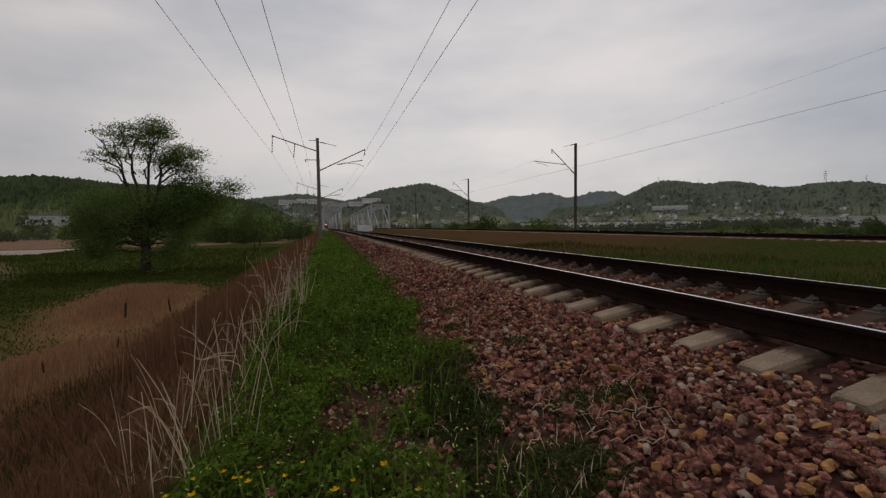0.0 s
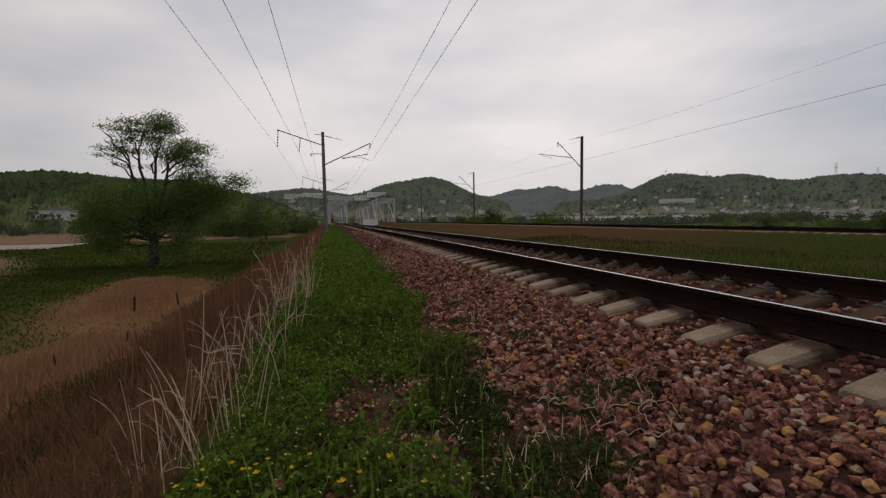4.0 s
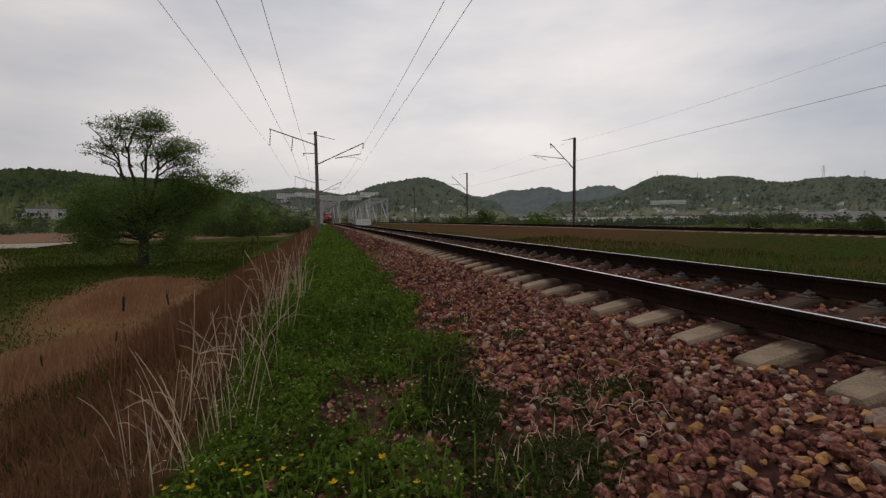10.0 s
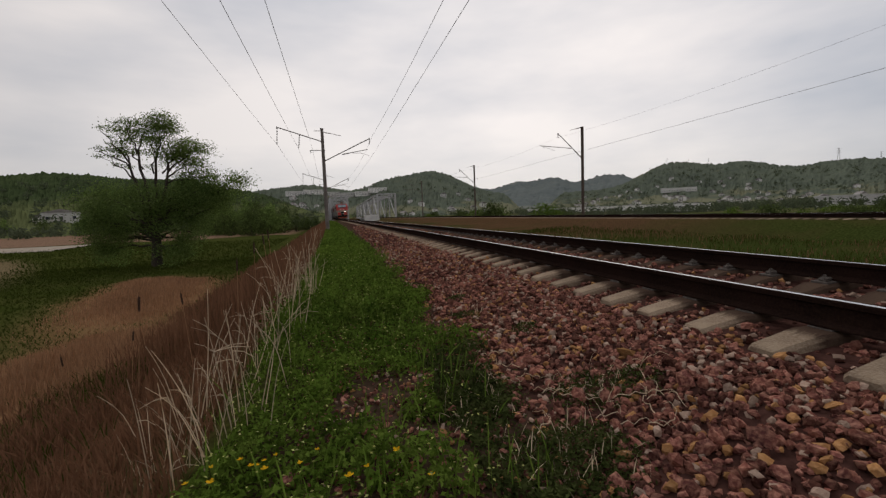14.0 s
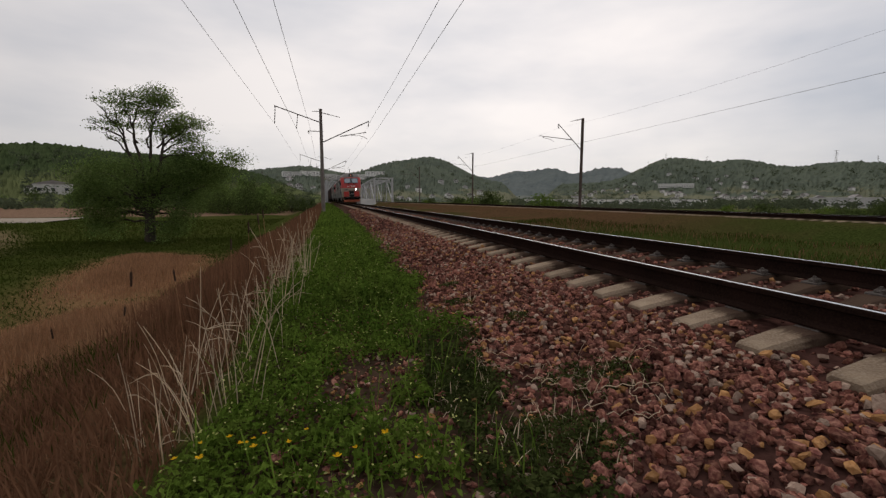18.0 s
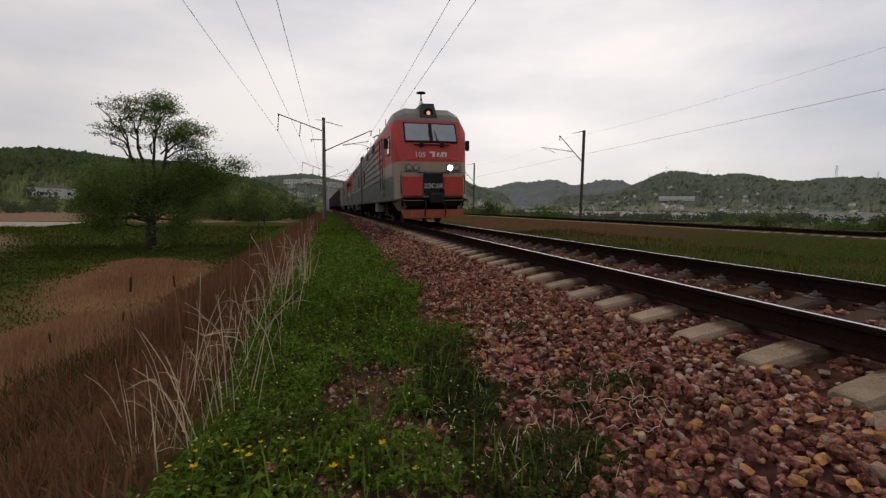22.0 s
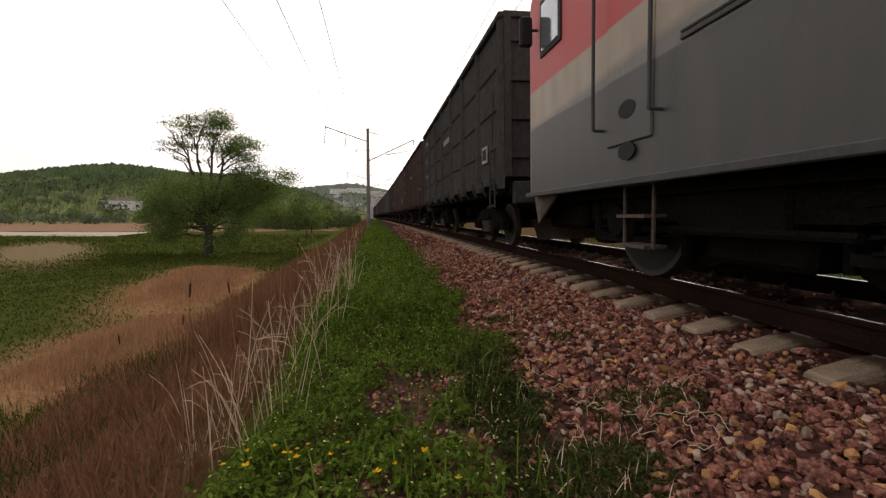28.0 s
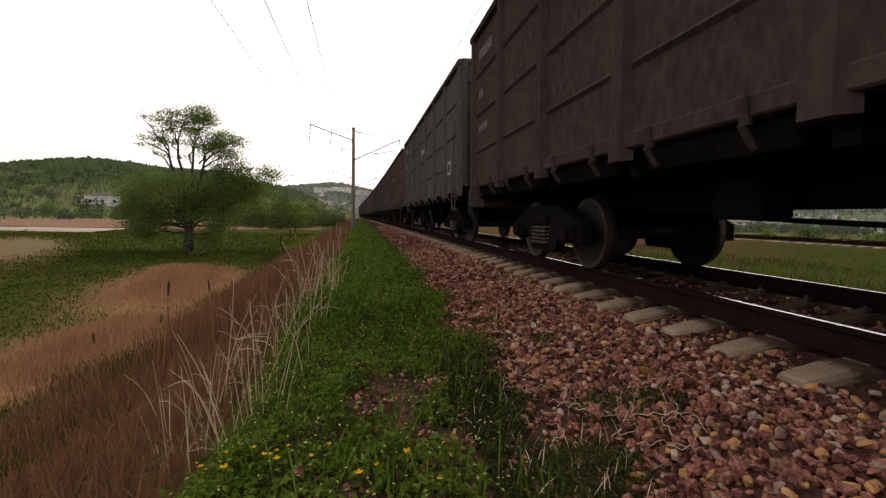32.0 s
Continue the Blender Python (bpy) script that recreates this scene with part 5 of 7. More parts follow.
M_WAGON = [wagon_material("grey_black_wagon_steel", (0.063, 0.059, 0.057), (0.046, 0.042, 0.041), (0.091, 0.086, 0.082)),
           wagon_material("brown_wagon_steel", (0.081, 0.053, 0.046), (0.057, 0.038, 0.035), (0.127, 0.096, 0.087)),
           wagon_material("dark_brown_wagon_steel", (0.067, 0.048, 0.043), (0.048, 0.035, 0.032), (0.094, 0.071, 0.063)),
           wagon_material("weathered_grey_wagon_steel", (0.089, 0.084, 0.081), (0.067, 0.062, 0.060), (0.118, 0.114, 0.110))]


def build_wagon(mat, seed):
    rnd = random.Random(seed)
    wa = thing("open_wagon", "high-sided open freight wagon of dark dusty ribbed steel", "freight wagon", group="open wagons")
    y0, y1, z0, z1, hw = 0.62, 13.30, 1.42, 4.34, 1.50
    for s in (-1, 1):
        part("side_wall", box(fresh(), (s * hw, (y0 + y1) / 2, (z0 + z1) / 2), (0.05, y1 - y0, z1 - z0)), mat, wa)
    for y in (y0, y1):
        part("end_wall", box(fresh(), (0, y, (z0 + z1) / 2), (2 * hw, 0.06, z1 - z0)), mat, wa)
    part("floor_plate", box(fresh(), (0, (y0 + y1) / 2, z0 + 0.03), (2 * hw - 0.06, y1 - y0 - 0.08, 0.08)), mat, wa)
    ys = [y0 + 0.08 + i * (y1 - y0 - 0.16) / 7 for i in range(8)]
    for s in (-1, 1):
        for y in ys:
            bm = fresh()
            w = 0.16
            loft(bm, [[(s * 1.52, y - w, z0 - 0.22), (s * 1.615, y - w * 0.55, z0 - 0.22), (s * 1.615, y + w * 0.55, z0 - 0.22), (s * 1.52, y + w, z0 - 0.22)], [(s * 1.52, y - w * 0.8, z1), (s * 1.585, y - w * 0.45, z1), (s * 1.585, y + w * 0.45, z1), (s * 1.52, y + w * 0.8, z1)]])
            part("post", bm, mat, wa)
        for i in range(7):
            for k, z in enumerate((2.02, 2.74, 3.50)):
                bm = fresh()
                a, b = ys[i] + 0.13, ys[i + 1] - 0.13
                loft(bm, [[(s * 1.522, a, z - 0.045), (s * 1.56, a + 0.03, z), (s * 1.522, a, z + 0.045)], [(s * 1.522, b, z - 0.045), (s * 1.56, b - 0.03, z), (s * 1.522, b, z + 0.045)]])
                part("pressing", bm, mat, wa)
        bm = fresh()
        box(bm, (s * 1.535, (y0 + y1) / 2, z1 - 0.01), (0.15, y1 - y0 + 0.1, 0.12), bevel=0.02)
        part("top_rail", bm, mat, wa)
        bm = fresh()
        box(bm, (s * 1.53, (y0 + y1) / 2, z0 - 0.05), (0.09, y1 - y0, 0.14), bevel=0.015)
        part("side_sill", bm, mat, wa)
        # discharge doors and their catches along the lower edge
        for i in range(7):
            y = (ys[i] + ys[i + 1]) / 2
            bm = fresh()
            box(bm, (s * 1.40, y, 1.20), (0.10, 1.35, 0.20), pose(0, 0, 0, 0, s * 25, 0).to_3x3(), 0.02)
            part("discharge_door", bm, M_GEAR, wa)
            for dy in (-0.45, 0.45):
                bm = fresh()
                box(bm, (s * 1.58, y + dy, 1.34), (0.07, 0.07, 0.20), pose(0, 0, 0, 0, s * 12, 0).to_3x3(), 0.02)
                rod(bm, (s * 1.60, y + dy, 1.26), (s * 1.50, y + dy, 1.12), 0.025, n=6)
                part("catch", bm, mat, wa)
        # number board and stencils as plain marks
        bm = fresh()
        box(bm, (s * 1.56, ys[1] - 0.62, 1.98), (0.02, 0.42, 0.34))
        pl = part("card_holder", bm, M_BEIGE, wa, "pale metal card holder")
        bm = fresh()
        box(bm, (s * 1.572, ys[1] - 0.62, 1.98), (0.01, 0.30, 0.22))
        part("card", bm, mat, pl)
        bm = fresh()
        for i in range(rnd.randint(5, 8)):
            box(bm, (s * 1.556, ys[3] + 0.35 + i * 0.14, 3.1), (0.006, 0.08, 0.16))
        part("marking", bm, M_BOXGREY, wa, "faint pale stencilled bars")
        for z, h, n_ in ((3.86, 0.20, rnd.randint(6, 8)), (3.12, 0.16, rnd.randint(2, 4)), (2.45, 0.14, rnd.randint(3, 4))):
            bm = fresh()
            for i in range(n_):
                box(bm, (s * 1.530, ys[7] - 0.42 - i * 0.15, z + rnd.uniform(-0.01, 0.01)), (0.012, 0.085, h))
            part("marking", bm, M_STENCIL, wa, "worn whitish stencilled bars")
        # end ladder
        bm = fresh()
        for yy in (y0 + 0.14, y0 + 0.48):
            rod(bm, (s * 1.66, yy, 0.85), (s * 1.66, yy, 1.95), 0.016, n=6)
        for z in (0.88, 1.2, 1.5, 1.8):
            rod(bm, (s * 1.66, y0 + 0.14, z), (s * 1.66, y0 + 0.48, z), 0.016, n=6)
        rod(bm, (s * 1.66, y0 + 0.31, 2.0), (s * 1.62, y0 + 0.31, 3.0), 0.014, n=6)
        part("ladder", bm, mat, wa)
    for y, k in ((y0, -1), (y1, 1)):
        bm = fresh()
        for z in (1.8, 2.5, 3.2, 3.9):
            box(bm, (0, y + k * 0.05, z), (2.9, 0.06, 0.09), bevel=0.01)
        for x in (-1.45, -0.5, 0.5, 1.45):
            box(bm, (x, y + k * 0.06, (z0 + z1) / 2), (0.12, 0.10, z1 - z0))
        box(bm, (0, y + k * 0.02, z1), (3.05, 0.12, 0.12), bevel=0.02)
        part("end_wall_frame", bm, mat, wa)
        bm = fresh()
        box(bm, (0, y + k * 0.02, 1.12), (2.7, 0.12, 0.42), bevel=0.03)
        part("head_stock", bm, mat, wa)
        bm = fresh()
        box(bm, (0, y + k * 0.35, 1.05), (0.34, 0.55, 0.34), bevel=0.05)
        tube(bm, [(0.3, y + k * 0.2, 0.95), (0.32, y + k * 0.5, 0.55), (0.3, y + k * 0.62, 0.45)], 0.03, 6)
        part("coupler", bm, M_BLACK, wa)
    part("centre_sill", box(fresh(), (0, (y0 + y1) / 2, 1.04), (0.45, y1 - y0, 0.56)), M_GEAR, wa)
    for y in ys:
        part("cross_bearer", box(fresh(), (0, y, 1.2), (2.8, 0.14, 0.26)), M_GEAR, wa)
    part("brake_cylinder", rod(fresh(), (0.5, 6.0, 0.85), (0.5, 7.0, 0.85), 0.2, n=12), M_GEAR, wa)
    part("brake_rod", tube(fresh(), [(-0.9, 5.2, 0.62), (0.2, 8.8, 0.70)], 0.025, 6), M_GEAR, wa)
    part("brake_pipe", tube(fresh(), [(1.0, 5.0, 0.9), (1.0, 8.9, 0.9)], 0.025, 6), M_GEAR, wa)
    part("air_tank", box(fresh(), (-0.6, 7.4, 0.85), (0.35, 0.5, 0.35), bevel=0.03), M_GEAR, wa)
    # bogies: cast side frames with an arched top, a spring nest and axle boxes
    for yc in (3.325, 10.595):
        for s in (-1, 1):
            bm = fresh()
            prof = [(-1.25, 0.36), (-1.25, 0.58), (-1.0, 0.70), (-0.55, 0.86), (0.55, 0.86), (1.0, 0.70), (1.25, 0.58), (1.25, 0.36), (0.98, 0.36), (0.86, 0.50), (0.62, 0.50), (0.42, 0.18), (-0.42, 0.18), (-0.62, 0.50), (-0.86, 0.50), (-0.98, 0.36)]
            a = [bm.verts.new((s * 0.98, yc + y, z)) for y, z in prof]
            b = [bm.verts.new((s * 1.12, yc + y, z)) for y, z in prof]
            for i in range(len(prof)):
                j = (i + 1) % len(prof)
                bm.faces.new((a[i], a[j], b[j], b[i]))
            bm.faces.new(a)
            bm.faces.new(b[::-1])
            for y in (-0.98, 0.98):
                box(bm, (s * 1.09, yc + y * 0.944, 0.475), (0.22, 0.32, 0.26), bevel=0.05)
                rod(bm, (s * 1.18, yc + y * 0.944, 0.475), (s * 1.24, yc + y * 0.944, 0.475), 0.11, n=12)
            part("side_frame", bm, M_GEAR, wa)
            bm = fresh()
            box(bm, (s * 1.12, yc, 0.64), (0.14, 0.52, 0.16), bevel=0.03)
            nest = part("bolster_end", bm, M_GEAR, wa)
            for dy in (-0.18, 0, 0.18):
                part("spring", coil(s * 1.13, yc + dy, 0.28, 0.56, 0.085), M_MAST, nest)
        bm = fresh()
        box(bm, (0, yc, 0.70), (2.1, 0.42, 0.26), bevel=0.04)
        part("bolster", bm, M_GEAR, wa)
    for y in WAGON_AXLES:
        wheelset(wa, y, 0.475)
    return wa


NOSE = ((0.0, 311.0), (8.0, 204.8), (16.0, 98.6), (20.0, 45.0), (22.0, 16.6), (22.5, 9.5), (23.0, 2.8), (25.5, -29.5), (28.0, -62.45), (30.0, -89.2), (32.0, -115.8))


def car_pose(y, length, back):
    """The car whose leading end is at y, as a chord of the line's curve."""
    a, b = float(bend(y)), float(bend(y + length))
    turn = math.degrees(math.atan2(a - b, length))
    if back:
        return pose(MID_X + b, y + length, MID_Z, 0, CANT, 180 + turn)
    return pose(MID_X + a, y, MID_Z, 0, -CANT, turn)


CARS = []  # thing, distance behind the leading coupling, turned round or not


def build_train():
    first = build_loco_section(True)
    second = build_loco_section(False)
    CARS.append((first, 0.0, False))
    CARS.append((second, LOCO_LENGTH, True))
    CARS.append((copy_thing(second, Matrix()), 2 * LOCO_LENGTH, False))
    CARS.append((copy_thing(second, Matrix()), 3 * LOCO_LENGTH, True))
    made = [build_wagon(m, i) for i, m in enumerate(M_WAGON)]
    order = [0, 2, 1, 2, 3, 1, 0, 2, 1, 3, 2, 1, 2, 0, 1, 2, 3]
    used = set()
    for i, k in enumerate(order):
        w = made[k] if k not in used else copy_thing(made[k], Matrix())
        used.add(k)
        CARS.append((w, 4 * LOCO_LENGTH - 0.15 + i * WAGON_LENGTH, False))


build_train()


# ---- plants: leaves and blades are small bent pieces scattered over the land ----
RNG = np.random.default_rng(11)


def scattered(name, base, tips, width, mat, label, category, bend=0.25, parent=None, kind="stuff", side=None):
    """Blades from base to tip points, each a bent strip of three triangles."""
    n = len(base)
    d = tips - base
    if side is None:
        a = RNG.uniform(0, 2 * np.pi, n)
        side = np.stack([np.cos(a), np.sin(a), np.zeros(n)], 1)
    w = np.asarray(width).reshape(-1, 1) * np.ones((n, 1))
    mid = base + d * 0.55 + np.stack([np.zeros(n), np.zeros(n), np.linalg.norm(d, axis=1) * bend * 0.35], 1)
    v = np.stack([base - side * w * 0.35, base + side * w * 0.35, mid - side * w * 0.5, mid + side * w * 0.5, tips], 1).reshape(-1, 3)
    f = []
    for i in range(n):
        o = 5 * i
        f.append((o, o + 1, o + 3, o + 2))
        f.append((o + 2, o + 3, o + 4))
    ob = mesh_from(name, v, f, mat, parent)
    if parent is None:
        tagged(ob, label, category, kind=kind)
    elif label:
        tagged(ob, label, kind=kind)
    return ob


def leaves(name, centres, size, mat, label, category, parent=None, flat=0.5, kind="stuff"):
    """Small folded leaves of two quads at the centres."""
    n = len(centres)
    nrm = RNG.normal(0, 1, (n, 3))
    nrm[:, 2] = np.abs(nrm[:, 2]) + flat
    nrm /= np.linalg.norm(nrm, axis=1)[:, None]
    u = np.cross(nrm, RNG.normal(0, 1, (n, 3)))
    u /= np.linalg.norm(u, axis=1)[:, None] + 1e-9
    w = np.cross(nrm, u)
    s = np.asarray(size).reshape(-1, 1) * np.ones((n, 1))
    c = centres
    dip = nrm * s * 0.18
    v = np.stack([c - u * s * 0.5, c - w * s * 0.28 + dip, c + u * s * 0.5, c + w * s * 0.28 + dip], 1).reshape(-1, 3)
    f = []
    for i in range(n):
        o = 4 * i
        f.append((o, o + 1, o + 2))
        f.append((o, o + 2, o + 3))
    ob = mesh_from(name, v, f, mat, parent)
    if parent is None:
        tagged(ob, label, category, kind=kind)
    elif label:
        tagged(ob, label, kind=kind)
    return ob


def patchy(x, y, s, seed):
    """A smooth random field from 0 to 1."""
    return 0.5 + 0.5 * np.sin(x * 2.1 * s + seed + 1.7 * np.sin(y * 1.3 * s + seed * 2)) * np.cos(y * 1.9 * s - seed + 1.3 * np.sin(x * 1.1 * s + seed))


def on_ground(x, y, z=0.0):
    return np.stack([x, y, ground_z(x, y) + z], 1)


def spread(n, x0, x1, y0, y1, power=1.0):
    """Random places, closer together towards y0."""
    y = y0 + (y1 - y0) * RNG.uniform(0, 1, n) ** power
    return RNG.uniform(x0, x1, n) + bend(y), y


def build_shoulder_herbs():
    """The strip of fresh low herbs along the top of the bank."""
    for y0, y1, n, size, high in ((0.9, 5.0, 46000, 0.036, 0.30), (5.0, 14.0, 42000, 0.05, 0.36), (14.0, 60.0, 34000, 0.09, 0.30), (60.0, 150.0, 9000, 0.22, 0.35)):
        x, y = spread(n, -1.05, 1.35, y0, y1, 1.3)
        off = bend(y)
        edge = off + 1.02 + 0.16 * np.sin(y * 2.3) + 0.10 * np.sin(y * 5.1 + 1)
        left = off - 0.80 + 0.12 * np.sin(y * 1.7 + 2)
        d = np.minimum(edge - x, x - left)
        bare = (patchy(x, y, 2.2, 0.4) > 0.42) & (x > -0.12) & (x < 0.6) & (y < 3.3)
        dull = (x > 0.55) & (y < 3.6)
        keep = (d > -0.05) & (RNG.uniform(0, 1, n) < np.clip(d * 5 + 0.25, 0, 1)) & ~(bare & (RNG.uniform(0, 1, n) < 0.94))
        x, y, dull = x[keep], y[keep], dull[keep]
        clump = 0.10 + 1.1 * patchy(x, y, 6.0, 2.2) ** 1.5 * patchy(x, y, 1.7, 5.0) + 0.3 * patchy(x, y, 15.0, 1.0)
        h = high * clump * RNG.uniform(0.15, 1.0, len(x)) * np.where(dull, 0.6, 1.0) * np.clip(y / 4.5 + 0.25, 0.45, 1.0)
        c = on_ground(x, y, h)
        s = size * RNG.uniform(0.6, 1.4, len(x))
        leaves("herbs", c[~dull], s[~dull], M_HERB, "fresh green low herbs on the embankment's shoulder", "herbs")
        if dull.any():
            leaves("weeds", c[dull], s[dull], M_HERB_DARK, "dull green creeping weeds among the stones", "weeds")
    x, y = spread(3000, -0.85, 0.9, 1.2, 40, 1.6)
    keep = (patchy(x, y, 2.2, 0.4) < 0.6) | (y > 4)
    x, y = x[keep], y[keep]
    b = on_ground(x, y, -0.01)
    h = RNG.uniform(0.08, 0.34, len(x))
    t = b + np.stack([RNG.normal(0, 0.3, len(x)) * h, RNG.normal(0, 0.3, len(x)) * h, h], 1)
    scattered("grass", b, t, 0.006 + 0.0012 * y, M_HERB, "tall green grass blades among the herbs", "grass")
    # pale buds scattered over the strip
    x, y = spread(950, -0.85, 0.75, 1.6, 14, 1.4)
    c = on_ground(x, y, 0.10 + 0.12 * RNG.uniform(0, 1, len(x)))
    gx, gy = spread(60, 6.6, 7.6, 3.0, 16, 1.0)
    leaves("white_flowers", on_ground(gx, gy, 0.16 + 0.16 * RNG.uniform(0, 1, len(gx))), 0.035, M_BUD, "tiny pale flowers on the verge beside the track", "flowers", flat=1)
    leaves("buds", c, 0.016 + 0.0022 * y, M_BUD, "tiny pale yellow buds over the herbs", "flowers", flat=2)


def build_weeds_in_stones():
    for cx, cy, r, n in ((1.62, 3.75, 0.20, 500), (1.14, 7.0, 0.22, 400), (1.50, 2.4, 0.36, 1300), (1.05, 1.85, 0.42, 3600), (1.75, 2.3, 0.22, 420), (1.3, 4.6, 0.25, 700), (1.45, 5.6, 0.2, 500), (1.1, 9.5, 0.25, 500), (0.75, 2.6, 0.4, 2600)):
        a, q = RNG.uniform(0, 2 * np.pi, n), np.sqrt(RNG.uniform(0, 1, n)) * r * RNG.uniform(0.5, 1.0, n)
        x, y = cx + np.cos(a) * q, cy + np.sin(a) * q
        c = on_ground(x, y, 0.01 + 0.075 * RNG.uniform(0, 1, n) * (1 - q / r))
        leaves("weeds", c, 0.022 * RNG.uniform(0.6, 1.4, n), M_HERB_DARK, "low dull weeds growing in the ballast", "weeds")
        k = n // 45
        b = on_ground(x[:k], y[:k], 0)
        t = b + np.stack([RNG.normal(0, 0.05, k), RNG.normal(0, 0.05, k), RNG.uniform(0.04, 0.16, k)], 1)
        scattered("dry_grass", b, t, 0.005, M_STRAW, "short dry grass wisps in the ballast", "grass")


def build_stalk(seed):
    """One dry stem: a leaning, curved stem with a few broken side shoots."""
    rnd = random.Random(seed)
    h = rnd.uniform(0.55, 1.1)
    lean, a, curl = rnd.uniform(0.05, 0.34), rnd.uniform(0, 6.28), rnd.choice((-0.2, 0.1, 0.35, 0.6, 0.9))
    pts = []
    for i in range(9):
        k = i / 8
        r = lean * k * h + curl * 0.35 * h * max(0, k - 0.55) ** 1.6 * 2
        pts.append(Vector((math.cos(a) * r, math.sin(a) * r, h * (k - 0.18 * max(0, curl) * k ** 3))))
    st = tagged(part("dry_stalk", pipe(fresh(), pts, 0.0046, 0.0022), M_STRAW), "bleached dry weed stem standing on the bank", "dry stem", "dry stems")
    for _ in range(rnd.randint(0, 2)):
        i = rnd.randint(2, 7)
        b = a + rnd.uniform(-2, 2)
        l = rnd.uniform(0.06, 0.28)
        e = pts[i] + Vector((math.cos(b) * l, math.sin(b) * l, l * rnd.uniform(-0.3, 1.0)))
        part("shoot", pipe(fresh(), [pts[i], pts[i].lerp(e, 0.5) + Vector((0, 0, 0.02)), e], 0.0030, 0.0018, 4), M_STRAW, st)
    return st


def build_dry_stalks():
    rnd = random.Random(21)
    kinds = [build_stalk(i) for i in range(12)]
    for i in range(95):
        k = rnd.random()
        y = 2.4 + 6.0 * rnd.random() ** 1.25
        x = -0.80 + rnd.gauss(0, 0.2) + 0.04 * (y - 3.0)
        x = min(x, -0.46)
        m = pose(x, y, float(ground_z(x, y)) - 0.02, rnd.uniform(-8, 8), rnd.uniform(-4, 10), rnd.uniform(0, 360))
        if i < 12:
            kinds[i].matrix_basis = m @ Matrix.Scale(0.75, 4)
        else:
            s = rnd.uniform(0.6, 0.95) + 0.035 * (y - 2.4)
            copy_thing(kinds[i % 12], m).scale = (s, s, s)
    for i in range(34):
        y = 6.5 + 16 * rnd.random()
        x = -0.72 - 0.4 * rnd.random() + float(bend(y))
        s = rnd.uniform(0.7, 1.15)
        copy_thing(kinds[i % 12], pose(x, y, float(ground_z(x, y)) - 0.02, rnd.uniform(-8, 8), rnd.uniform(-6, 6), rnd.uniform(0, 360))).scale = (s, s, s)
    # fine straw between the stems
    x, y = spread(190, -1.3, -0.7, 2.6, 9, 1.3)
    b = on_ground(x, y, -0.01)
    h = RNG.uniform(0.12, 0.5, len(x))
    t = b + np.stack([RNG.normal(0.0, 0.35, len(x)) * h, RNG.normal(0, 0.35, len(x)) * h, h], 1)
    scattered("dry_grass", b, t, 0.0045, M_STRAW, "thin bleached straw on the edge of the bank", "dry grass")


def build_bank_reeds():
    # dark litter and stems on the slope
    x, y = spread(60000, -6.0, -0.9, 0.6, 46, 1.7)
    edge = -4.2 + 0.6 * np.sin(y * 0.55) - 0.02 * y + RNG.normal(0, 0.45, len(x))
    keep = (x - bend(y) > edge) | (RNG.uniform(0, 1, len(x)) < 0.2)
    x, y = x[keep], y[keep]
    b = on_ground(x, y, -0.02)
    h = RNG.uniform(0.08, 0.36, len(x)) * (0.5 + 0.8 * patchy(x, y, 0.5, 3.0))
    t = b + np.stack([RNG.normal(0, 0.3, len(x)) * h, RNG.normal(0, 0.3, len(x)) * h, h], 1)
    scattered("reeds", b, t, 0.010 + 0.0012 * y, M_REED_DARK, "dark brown dead stems covering the bank's slope", "reeds")
    # light dead reed in beds at the foot of the bank and out in the field
    for spot, count in zip(REED_PATCHES, (52000, 36000, 16000)):
        cx, cy, a, w, turn = spot
        x, y = RNG.uniform(cx - a * 1.2, cx + a * 1.2, count), RNG.uniform(cy - a * 1.3, cy + a * 1.3, count)
        d = in_patch(x, y, spot) + 0.35 * (patchy(x * 0.45, y * 0.45, 1.0, 0.9) - 0.5) + 0.2 * (patchy(x * 1.3, y * 1.3, 1.0, 2.9) - 0.5)
        keep = RNG.uniform(0, 1, count) < np.clip((1.22 - d) * 1.3, 0, 1)
        x, y, d = x[keep], y[keep], d[keep]
        b = on_ground(x, y, -0.02)
        h = RNG.uniform(0.15, 0.6, len(x)) * np.clip(1.25 - d, 0.2, 1)
        t = b + np.stack([RNG.normal(0.06, 0.16, len(x)) * h, RNG.normal(0, 0.16, len(x)) * h, h], 1)
        scattered("reed_bed", b, t, 0.010 + 0.0008 * y, M_REED, "reddish-brown dead reeds in the low field", "reeds")
    # thin grasses and reeds along the edge into the distance
    x, y = spread(9000, -3.5, -0.8, 7, 90, 1.3)
    b = on_ground(x, y, -0.02)
    h = RNG.uniform(0.3, 0.95, len(x))
    t = b + np.stack([RNG.normal(0, 0.12, len(x)) * h, RNG.normal(0, 0.12, len(x)) * h, h], 1)
    scattered("reeds", b, t, 0.012 + 0.0008 * y, M_REED_DARK, "dead reeds along the embankment's edge", "reeds")


